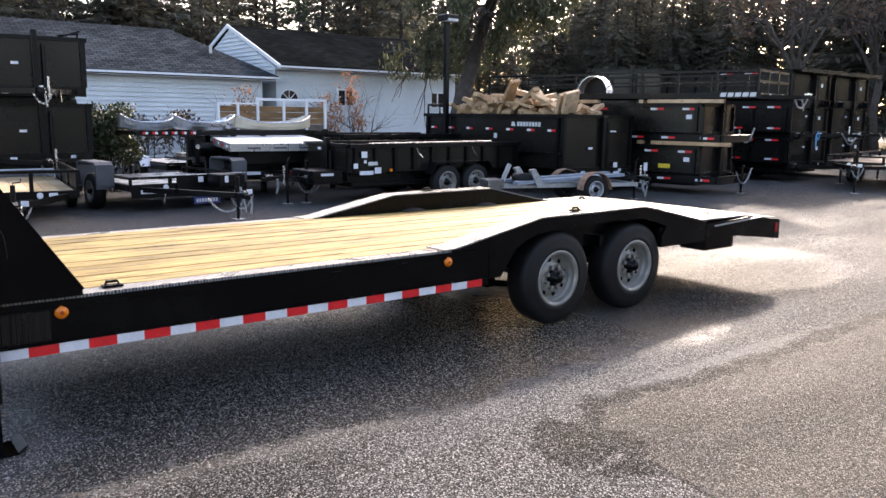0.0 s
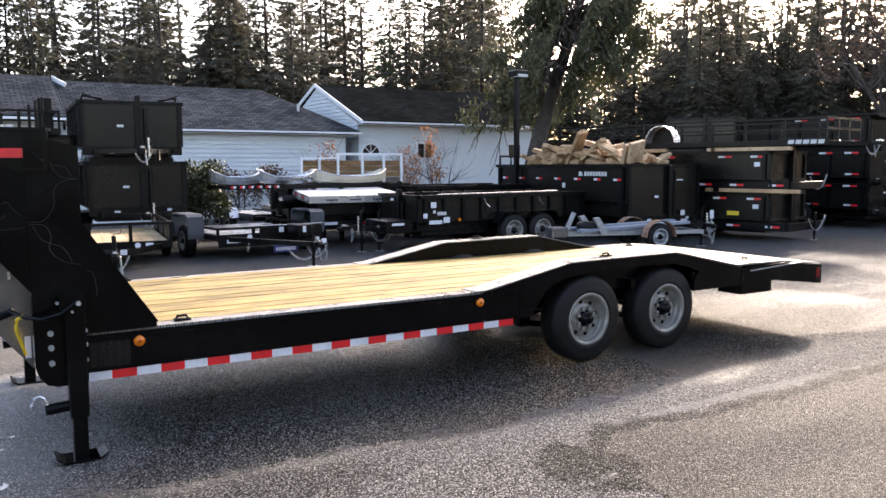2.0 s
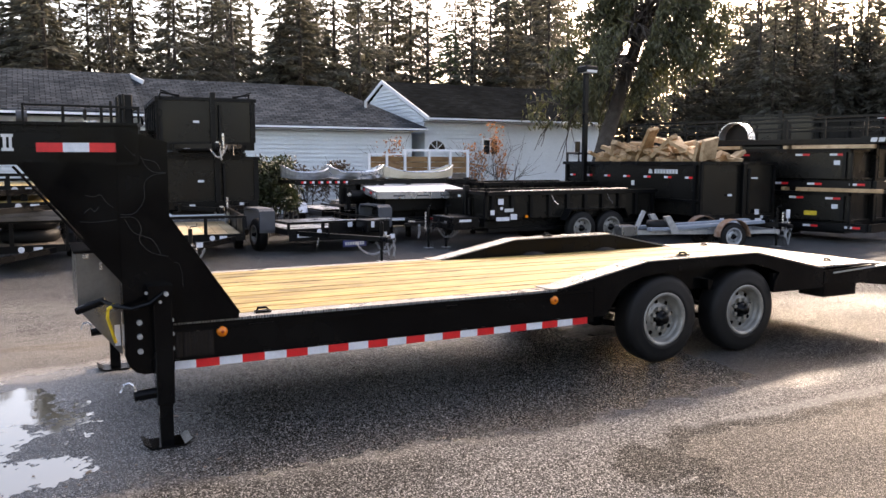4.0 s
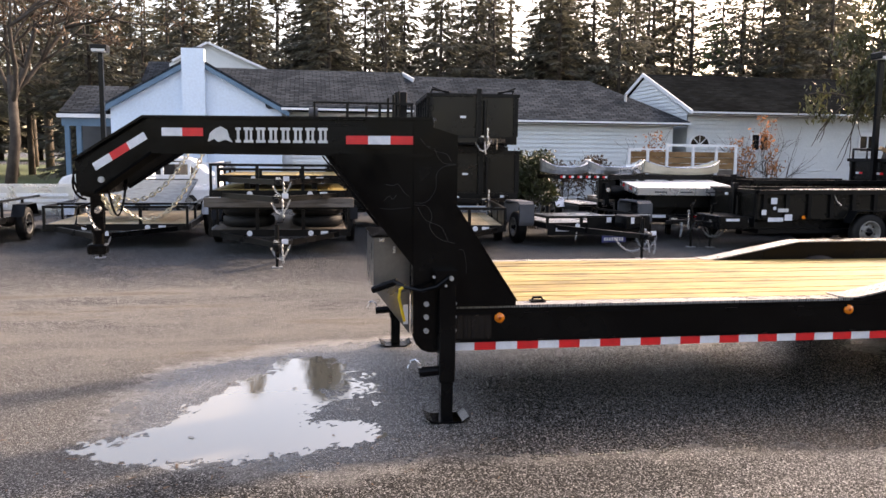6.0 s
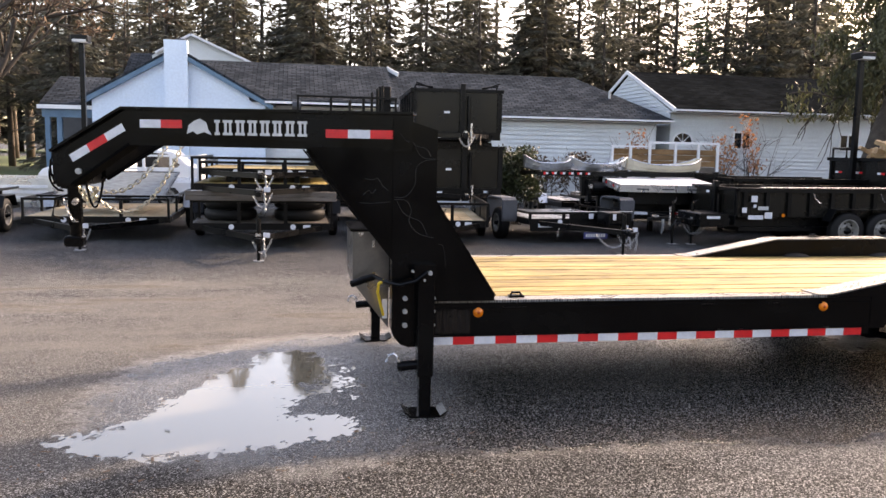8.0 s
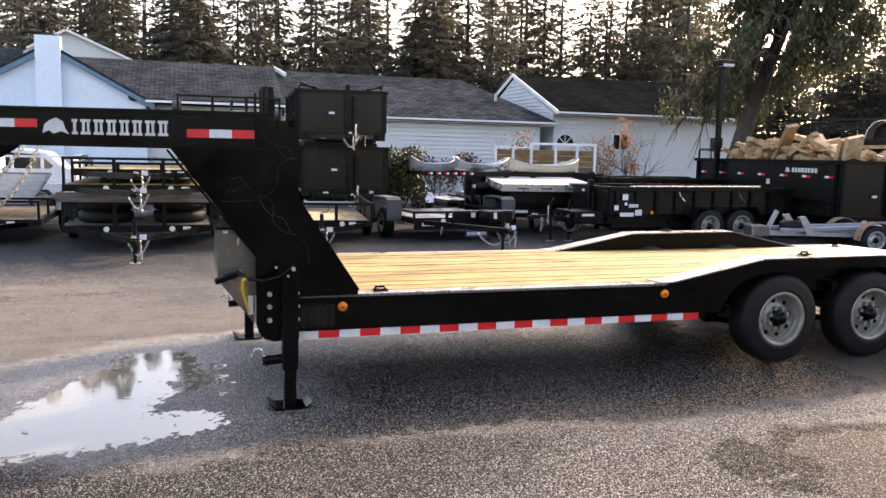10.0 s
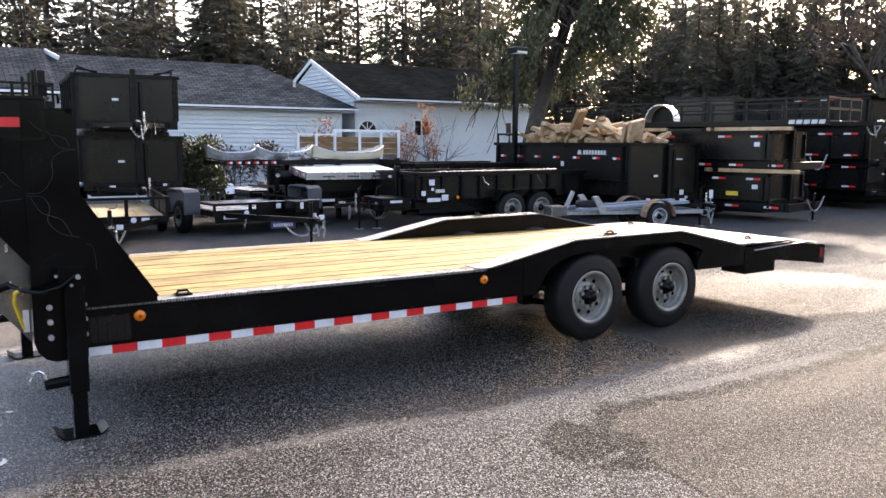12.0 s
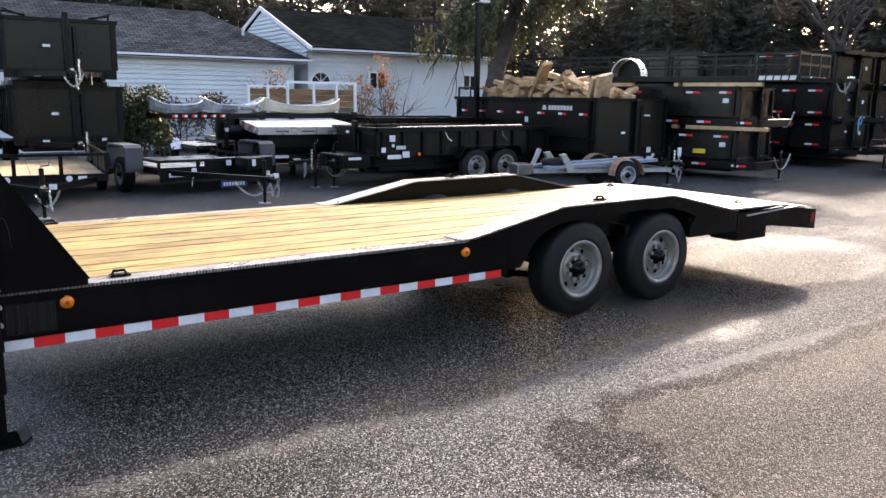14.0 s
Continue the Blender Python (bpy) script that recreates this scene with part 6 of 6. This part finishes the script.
for s in (-1, 1):
    part("stand", box(B(), s * 0.7 - 0.05, s * 0.7 + 0.05, 0.5, 0.6, 0.0, 0.72), BLACK_FAR, snow)
    wheel_parts(snow, s * 1.02, 1.3, 0.32, 0.32, 0.18, 0.19, s, 5, 6, axis="x", n=22)
    part("drawbar", beam(B(), (s * 0.5, 0.3, 0.52), (s * 0.05, -1.25, 0.48), 0.07, 0.10), BLACK_FAR, snow)
part("coupler", box(B(), -0.07, 0.07, -1.50, -1.20, 0.45, 0.55, None, 0.01), BLACK_FAR, snow)
part("coupler_latch", box(B(), -0.04, 0.04, -1.42, -1.26, 0.551, 0.59), CHROME, snow)
part("cross_tube", box(B(), -0.95, 0.85, 0.05, 0.13, 0.50, 0.58), BLACK_FAR, snow)
stickers(snow, [(-0.62, 0.05, 0.54, 0.30, 0.06, "y"), (0.30, 0.05, 0.54, 0.26, 0.05, "y"), (0.05, -1.20, 0.50, 0.08, 0.06, "y")])
part("lamp_bar", box(B(), 0.05, 0.22, 0.04, 0.049, 0.52, 0.56), RED_LENS, snow)
for x0, x1 in ((-0.05, 0.25), (0.02, 0.34)):
    part("safety_chain", chain(B(), sag((x0, -0.9, 0.46), (x1, -1.25, 0.46), 0.24), 0.007, 0.06), GALV, snow, "galvanised safety chain")
jack_stand(snow, 0.12, -1.0, 0.85)

# aluminium boats lying on a rack
CREAM = worn("cream_paint", (0.62, 0.55, 0.42), (0.50, 0.44, 0.33), 0.4, 0.0, 3, 60)


def small_boat(m, L, half, skin, label):
    """A shallow open hull whose sheer sweeps up to narrow ends."""
    b = thing("small_boat", label, "boat", m, "small boats")

    def station(f):
        e = abs(2 * f - 1)
        return -L / 2 + L * f, half * (1 - 0.72 * e ** 3), 0.06 * e ** 3, 0.18 + 0.17 * e ** 3.2
    rows, bm = [], B()
    for k in range(17):
        x, wd, lo, hi = station(k / 16)
        rows.append([bm.verts.new((x, y, z)) for y, z in ((-wd, hi), (-wd * 0.93, (lo + hi) / 2), (-wd * 0.80, lo + 0.02), (0, lo), (wd * 0.80, lo + 0.02), (wd * 0.93, (lo + hi) / 2), (wd, hi))])
    for p, q in zip(rows, rows[1:]):
        for j in range(6):
            bm.faces.new((p[j], p[j + 1], q[j + 1], q[j]))
    bm.faces.new(rows[0])
    bm.faces.new(rows[-1][::-1])
    hull = part("hull", bm, skin, b)
    so = hull.modifiers.new("sheet", "SOLIDIFY")
    so.thickness = 0.010
    for s in (-1, 1):
        rim = [station(k / 16) for k in range(17)]
        part("gunwale", tube(B(), [(x, s * wd, hi) for x, wd, lo, hi in rim], 0.016, 6), ALU, hull, "bright aluminium edge")
    for x in (-0.18 * L, 0.2 * L):
        part("bench", box(B(), x - 0.10, x + 0.10, -half * 0.9, half * 0.9, 0.16, 0.185), skin, hull)
    return b


small_boat(pose(4.95, 12.85, 1.372, 0, 0, -4), 1.15, 0.40, GALV, "dull aluminium boat with a bright edge on a rack")
small_boat(pose(6.12, 12.70, 1.372, 0, 0, -6), 1.35, 0.42, ALU, "bare aluminium boat with upswept ends on a rack")
small_boat(pose(7.80, 12.75, 1.372, 0, 0, 3), 1.95, 0.40, CREAM, "cream painted boat with upswept ends on a rack")
rack = thing("boat_rack", "dark steel rack under the small boats", "rack", pose(6.9, 12.75, 0))
for x in (-0.9, -0.3, 0.4, 2.2):
    part("upright", box(B(), x - 0.05, x + 0.05, -0.6, -0.5, 0, 1.30), BLACK_FAR, rack)
    part("upright", box(B(), x - 0.05, x + 0.05, 0.5, 0.6, 0, 1.30), BLACK_FAR, rack)
    part("arm", box(B(), x - 0.05, x + 0.05, -0.65, 0.65, 1.301, 1.37), BLACK_FAR, rack)
part("front_rail", box(B(), -2.45, 2.2, -0.70, -0.651, 1.28, 1.369), BLACK_FAR, rack)
part("rear_rail", box(B(), -2.45, 2.2, 0.651, 0.70, 1.28, 1.369), BLACK_FAR, rack)
part("end_arm", box(B(), -2.45, -2.36, -0.65, 0.65, 1.301, 1.37), BLACK_FAR, rack)
part("shelf", box(B(), -1.2, 2.2, -0.55, 0.55, 0.75, 0.80), OLD_WOOD, rack)
marks(rack, [-2.25, -2.05, -1.85, -1.65, -1.45, -1.25], -0.70, 1.335, "x", 0.055)
part("winch_frame", box(box(box(B(), -1.35, -0.45, -0.60, -0.50, 0.82, 1.27), -1.25, -1.15, -0.75, -0.601, 0.70, 1.20), -0.70, -0.60, -0.75, -0.601, 0.70, 1.22), BLACK_FAR, rack, "dark winch frame under the boats")
part("winch_drum", cyl(B(), (-1.14, -0.70, 1.02), (-0.71, -0.70, 1.02), 0.13, 16), BLACK_FAR, rack)
part("hub", cyl(B(), (-1.20, -0.80, 1.05), (-1.20, -0.751, 1.05), 0.05, 10), CHROME, rack)

# white-framed crate with brown boards on a low trailer
crate = thing("crate_trailer", "trailer crate with a white frame and brown board sides", "trailer", put(8.55, 14.2, 0, 0))
for x in (-1.45, -0.95, -0.42, 0.30, 0.95, 1.50):
    part("post", box(B(), x - 0.03, x + 0.03, -0.03, 0.03, 0.9, 2.08 if x > -0.6 else 1.98), TRIM, crate, "white post")
part("top_rail", box(B(), -0.45, 1.53, -0.035, 0.035, 2.081, 2.14), TRIM, crate, "white top rail")
part("top_rail", box(B(), -1.48, -0.46, -0.03, 0.03, 1.981, 2.02), TRIM, crate, "white top rail")
for k in range(3):
    part("board", box(B(), -1.45, 1.5, 0.031, 0.055, 1.50 + 0.15 * k, 1.64 + 0.15 * k), FENCE_WOOD, crate)
part("bed", box(B(), -1.6, 1.6, -0.05, 1.6, 0.72, 0.90), BLACK_FAR, crate)
part("bed_side", box(B(), -1.55, 1.55, 0.031, 0.06, 0.90, 1.49), OLD_WOOD, crate)
small_wheels(crate, 3.2, (0.8,), 0.34, None, False)
long_low = dump_trailer(put(8.9, 12.2, 0, -90), 3.4, 1.7, 0.70, 1.28, "low black dump trailer behind the tandem dump trailer", tongue_len=0, ribs=6)

# small tandem dump trailer, side on
tdump = dump_trailer(put(7.55, 9.75, 0, -90), 4.5, 1.80, 0.62, 1.16, "small black tandem dump trailer with ribbed sides", tongue_len=1.25, ribs=10, R=0.37, axle=0.595)
part("side_rod", cyl(B(), (0.97, 0.4, 1.20), (0.97, 3.6, 1.22), 0.012, 6), CHROME, tdump)
for y0 in (1.55, 3.05):
    part("tarp_hook", tube(B(), [(0.985, y0, 1.10), (0.99, y0 + 0.06, 0.98), (0.99, y0 + 0.16, 0.90)], 0.010, 6), CHROME, tdump)
for y, z, w_, h_, mt in ((0.30, 0.98, 0.13, 0.12, WHITE), (0.32, 0.84, 0.06, 0.06, WHITE), (0.62, 0.66, 0.16, 0.12, WHITE), (0.35, 0.62, 0.32, 0.08, WHITE), (0.10, 0.76, 0.10, 0.10, WHITE), (0.50, 0.80, 0.22, 0.07, LETTER)):
    part("sticker", box(B(), 0.956, 0.959, y - w_ / 2, y + w_ / 2, z - h_ / 2, z + h_ / 2), mt, tdump, "small white sticker")
part("marker_light", cyl(B(), (0.93, 0.95, 0.66), (0.95, 0.95, 0.66), 0.035, 12), ORANGE, tdump, "round amber marker light")
part("tongue_locker", box(B(), -0.1, 0.85, -0.75, -0.15, 0.42, 0.68, None, 0.01), BLACK_FAR, tdump)
part("sticker", box(B(), 0.851, 0.854, -0.62, -0.34, 0.58, 0.63), WHITE, tdump, "small white sticker")

# large dump trailer full of scrap lumber, nose to the yard
SM = put(13.4, 7.66, 0, -3)
scrap = dump_trailer(SM, 5.4, 2.2, 0.62, 1.79, "large black dump trailer heaped with scrap lumber", tongue_len=1.38, ribs=2, R=0.38, post=False, zt=0.48)
marks(scrap, [0.35, 1.05, 1.80, 2.60, 3.40, 4.20, 5.0], -1.102, 1.46, "y", 0.13)
for k in range(8):
    part("mark_bar", box(B(), -1.106, -1.102, 0.72 + 0.105 * k, 0.80 + 0.105 * k, 1.54, 1.64), LETTER, scrap, "pale bar of the maker's name")
part("maker_mark", prism(B(), [(1.60, 1.54), (1.76, 1.54), (1.72, 1.65), (1.63, 1.63)], "x", -1.106, -1.102), LETTER, scrap)
part("sticker", box(B(), -1.106, -1.102, 2.28, 2.40, 1.24, 1.36), LETTER, scrap)
part("side_rail", box(B(), -1.16, -1.10, 0.0, 5.4, 0.92, 0.97), BLACK_FAR, scrap)
part("tarp_frame", tube(tube(B(), [(-1.06, 4.8, 1.80), (-1.06, 4.8, 2.05), (-1.06, 5.35, 2.05), (-1.06, 5.35, 1.80)], 0.03, 8), [(-1.06, 5.35, 2.05), (1.06, 5.35, 2.05), (1.06, 5.35, 1.80)], 0.03, 8), BLACK_FAR, scrap)
part("hang_tag", box(B(), 0.22, 0.32, -1.22, -1.20, 0.62, 0.80), WHITE, scrap, "white hanging tag")
part("hang_chain", chain(B(), [(0.27, -1.21, 0.62), (0.22, -1.22, 0.30), (0.30, -1.22, 0.06), (0.38, -1.22, 0.42)], 0.008, 0.06), GALV, scrap)
stickers(scrap, [(0.55, -0.061, 0.68, 0.13, 0.12, "y"), (0.45, -0.046, 1.45, 0.20, 0.03, "y"), (0.60, -0.061, 0.50, 0.20, 0.07, "y")])
rng = random.Random(77)
for k in range(120):
    lx, ly = rng.uniform(-0.6, 0.6), rng.uniform(0.7, 4.7)
    hump = 0.50 * math.exp(-((ly - 2.9) / 1.5) ** 2) + 0.24
    L_, w_, h_ = rng.uniform(0.4, 0.95), rng.uniform(0.10, 0.30), rng.uniform(0.05, 0.14)
    m = SM @ pose(lx, ly, 1.60 + hump * rng.uniform(0.35, 1.0), rng.uniform(-22, 22), rng.uniform(-30, 30), rng.uniform(0, 360))
    ob = solid("board_offcut", box(B(), -L_ / 2, L_ / 2, -w_ / 2, w_ / 2, -h_ / 2, h_ / 2, m, 0.004), LUMBER, "pale lumber offcut in the scrap heap", "offcut")
    ob["group"] = "lumber offcuts"
for ly, lz, L_, tilt, w_ in ((2.55, 2.24, 1.05, 48, 0.30), (1.9, 2.18, 1.0, 28, 0.18), (3.8, 2.02, 0.62, 80, 0.26), (0.35, 2.10, 0.5, 68, 0.42), (0.55, 2.08, 0.5, 64, 0.42), (1.15, 2.12, 0.9, -24, 0.2)):
    ob = solid("board_offcut", box(B(), -L_ / 2, L_ / 2, -w_ / 2, w_ / 2, -0.05, 0.05, SM @ pose(-0.55, ly, lz, 12, 0, -90) @ pose(0, 0, 0, 0, -tilt, 0), 0.006), LUMBER, "thick pale lumber offcut on top of the heap", "offcut")
    ob["group"] = "lumber offcuts"

# galvanised watercraft trailer with rusty fenders
pwc = thing("watercraft_trailer", "galvanised watercraft trailer with rusty fenders", "trailer", put(12.1, 6.98, 0, -104))
for s in (-1, 1):
    wheel_parts(pwc, s * 0.56, 0.0, 0.29, 0.29, 0.16, 0.17, s, 5, 5, axis="x", rim_mat=GALV, n=22)
    arc = [(0.36 * math.cos(t), 0.29 + 0.36 * math.sin(t)) for t in [math.pi * k / 10 for k in range(11)]]
    part("fender", prism(B(), arc + [(p * 0.96, 0.29 + (q - 0.29) * 0.96) for p, q in arc[::-1]], "x", min(s * 0.46, s * 0.68), max(s * 0.46, s * 0.68)), RUST, pwc, "rusty round fender")
    part("bunk", beam(B(), (s * 0.26, -1.7, 0.44), (s * 0.26, 0.9, 0.56), 0.20, 0.06), worn("grey_carpet_bunk", (0.24, 0.28, 0.33), (0.16, 0.19, 0.23), 0.9) if s < 0 else bpy.data.materials["grey_carpet_bunk"], pwc, "blue-grey carpeted bunk")
    part("frame_bar", beam(B(), (s * 0.42, 1.2, 0.36), (s * 0.06, -2.2, 0.36), 0.06, 0.08), GALV, pwc)
    part("bunk_bracket", prism(B(), [(-1.25, 0.36), (-1.05, 0.36), (-1.30, 0.72), (-1.42, 0.70)], "x", s * 0.32 - 0.05, s * 0.32 + 0.05), GALV, pwc)
part("cross_bar", box(B(), -0.55, 0.55, -0.04, 0.04, 0.30, 0.38), GALV, pwc)
part("cross_bar", box(B(), -0.45, 0.45, 1.1, 1.18, 0.32, 0.40), GALV, pwc)
part("winch_post", beam(B(), (0, -1.9, 0.38), (0, -1.7, 0.80), 0.07, 0.07), GALV, pwc)
part("spare_tyre", lathe(B(), [(0.15, -0.07), (0.26, -0.08), (0.29, 0.0), (0.26, 0.08), (0.15, 0.07), (0.15, -0.07)], pose(0.05, -1.35, 0.52), 20), RUBBER, pwc, "small spare tyre", True)
part("step_box", box(B(), -0.15, 0.25, -2.3, -1.95, 0.30, 0.52, None, 0.02), bpy.data.materials["dull_plate"], pwc)

# stack of black trailers at the end of the row, noses to the yard
KM = put(16.0, 7.62, 0, 11)


def long_frame(d, z0, z1, y0, y1, w):
    """Straight frame rails that carry on into the tongue, with tape along them."""
    for s in (-1, 1):
        part("frame_side", box(B(), s * w - 0.045, s * w + 0.045, y0, y1, z0, z1), BLACK_FAR, d)
    part("tongue_nose", box(B(), -w * 0.99, w * 0.99, y0 - 0.09, y0 - 0.001, z0, z1), BLACK_FAR, d)
    marks(d, [y0 + 0.3, y0 + 1.25, y0 + 2.05], -w - 0.045, (z0 + z1) / 2, "y", 0.17)


KB = KM @ pose(0, -1.2, 0)
low_k = dump_trailer(KB, 4.6, 1.86, 0.50, 1.12, "black dump trailer at the bottom of the end stack", tongue_len=0, ribs=2, R=0.30, zt=0.42)
long_frame(low_k, 0.27, 0.45, -0.40, 4.5, 0.86)
jack_stand(low_k, 0.45, -0.50, 0.62)
marks(low_k, [0.35, 1.2], -0.932, 1.0, "y", 0.17)
stickers(low_k, [(-0.932, 0.30, 0.82, 0.14, 0.10, "x")])
part("yellow_label", box(B(), -0.936, -0.931, 0.70, 1.0, 0.60, 0.70), YELLOW, low_k)
up_k = dump_trailer(KB, 4.6, 1.86, 1.44, 2.08, "black dump trailer stacked on lumber skids", tongue_len=0, ribs=2, wheels=False)
long_frame(up_k, 1.236, 1.40, -0.45, 4.5, 0.86)
marks(up_k, [0.3, 1.1, 2.6], -0.932, 1.98, "y", 0.17)
stickers(up_k, [(-0.932, 0.30, 1.80, 0.14, 0.10, "x")])
for ly in (0.3, 3.3):
    for z in (1.151, 2.112):
        tb = solid("timber", box(B(), -1.0, 1.0, ly - 0.05, ly + 0.05, z, z + 0.083, KM, 0.004), LUMBER, "pale lumber skid between the stacked trailers", "timber")
        tb["group"] = "timbers"
for z, y0, y1 in ((1.151, -1.95, -0.05), (2.112, -1.75, 0.1), (2.112, 1.4, 3.0)):
    tb = solid("timber", box(B(), -1.08, -0.98, y0, y1, z, z + 0.083, KM, 0.004), LUMBER, "long pale lumber skid lying along the trailer rail", "timber")
    tb["group"] = "timbers"
for z in (0.62, 1.60):
    part("safety_chain", chain(B(), sag((0.1, -0.50, z - 0.1), (0.9, -0.55, z - 0.06), 0.30, 14), 0.008, 0.06), GALV, low_k if z < 1 else up_k, "galvanised safety chain")
top_k = utility_trailer(KM @ pose(0, -2.45, 2.05), 7.4, 1.86, 0.29, 0.50, "black railed trailer on top of the end stack", OLD_WOOD, None, None, 0.3, 0.7, False, jack=False, posts=9, mid_rail=True)
part("letter_panel", box(B(), -0.972, -0.962, -0.05, 1.05, 0.17, 0.33), BLACK_FAR, top_k)
for k in range(5):
    part("mark_bar", prism(B(), [(0.05 + 0.165 * k, 0.20), (0.18 + 0.165 * k, 0.20), (0.16 + 0.165 * k, 0.29), (0.03 + 0.165 * k, 0.29)], "x", -0.976, -0.971), LETTER, top_k, "pale slanted bar of the maker's name")
half = [(0.42 * math.cos(t), 0.42 * math.sin(t)) for t in [math.pi * k / 14 for k in range(15)]]
part("round_fender", prism(B(), [(3.95 + p, 0.30 + q) for p, q in half] + [(3.95 + p * 0.96, 0.30 + q * 0.96) for p, q in half[::-1]], "x", -1.25, -0.97), ALU, top_k, "bright round fender")
part("fender_back", prism(B(), [(3.95 + p * 0.95, 0.30 + q * 0.95) for p, q in half], "x", -0.975, -0.968), BLACK_FAR, top_k)
part("blue_cord", tube(B(), [(0.3, -0.9, -0.62), (0.38, -0.92, -0.55), (0.46, -0.92, -0.64), (0.38, -0.92, -0.72), (0.3, -0.9, -0.62), (0.32, -0.9, -0.88)], 0.014, 6), BLUE_CORD, top_k, "coiled blue cord")

# last stacks at the edge of the yard
def far_stack(m, count, words):
    for k in range(count):
        z0 = (0.55, 1.42, 2.34)[k]
        z1 = (1.22, 2.14, 3.08)[k]
        d = dump_trailer(m, 4.2, 2.2, z0, z1, "black dump trailer at the foot of " + words if k == 0 else "black dump trailer stacked in " + words, tongue_len=1.3 if k < 2 else 0, ribs=5, wheels=(k == 0), jack=(k == 0), zt=z0 - 0.08)
        marks(d, [0.45, 1.2, 2.0], -1.172, z1 - 0.03, "y", 0.2)
        marks(d, [0.45, 1.6], -1.102, z0 + 0.10, "y", 0.2)
        stickers(d, [(0.55, -0.046, z0 + 0.4, 0.12, 0.10, "y"), (-0.7, -0.061, z0 - 0.06, 0.2, 0.08, "y")])
        if k < 2:
            part("safety_chain", chain(B(), sag((-0.5, -1.2, z0 - 0.02), (0.9, -1.1, z0 + 0.02), 0.22, 16), 0.011, 0.08), GALV, d, "galvanised safety chain")
        if k:
            for s in (-1, 1):
                part("skid", box(B(), s * 0.75 - 0.06, s * 0.75 + 0.06, 0.2, 3.9, z0 - 0.172, z0 - 0.03), BLACK_FAR, d)
        if k == 2:
            lid = part("tarp_lid", box(B(), -1.25, 1.25, -0.30, 4.3, z1 + 0.035, z1 + 0.09, None, 0.01), BLACK_FAR, d, "flat black lid over the bed")
            part("lid_edge", box(B(), -1.26, 1.26, -0.33, -0.30, z1 - 0.02, z1 + 0.09), PANEL, lid)


far_stack(put(18.7, 9.7, 0, 8), 2, "the half-hidden stack")
far_stack(put(21.9, 7.2, 0, 2), 3, "the last stack")
far_stack(put(24.7, 7.4, 0, 0), 3, "the yard-edge stack")
cover = dump_trailer(put(20.4, 12.6, 0, -60), 4.0, 2.2, 1.9, 3.3, "tall black trailer body behind the end stack", tongue_len=0, ribs=6, wheels=False, jack=False)
for s in (-1, 1):
    for y in (0.4, 3.8):
        part("stand", box(B(), s * 0.8 - 0.06, s * 0.8 + 0.06, y, y + 0.12, 0, 1.72), BLACK_FAR, cover)

# low flat trailer at the edge of the yard, tongue towards the row
flat = utility_trailer(put(20.3, 4.7, 0, -80), 5.2, 2.0, 0.72, 0.16, "low black flat trailer with a pale stripe along its side", OLD_WOOD, None, (0.55, 0.70), 0.34, 1.25, False, jack=False, posts=6)
jack_stand(flat, 0.0, -1.05, 1.05)
part("pale_stripe", box(B(), 1.036, 1.042, 0.1, 5.1, 0.735, 0.775), LETTER, flat, "pale stripe along the rail")
for k in range(5):
    part("mark_bar", box(B(), 1.031, 1.036, 0.35 + 0.16 * k, 0.47 + 0.16 * k, 0.625, 0.70), LETTER, flat, "pale bar of the maker's name")
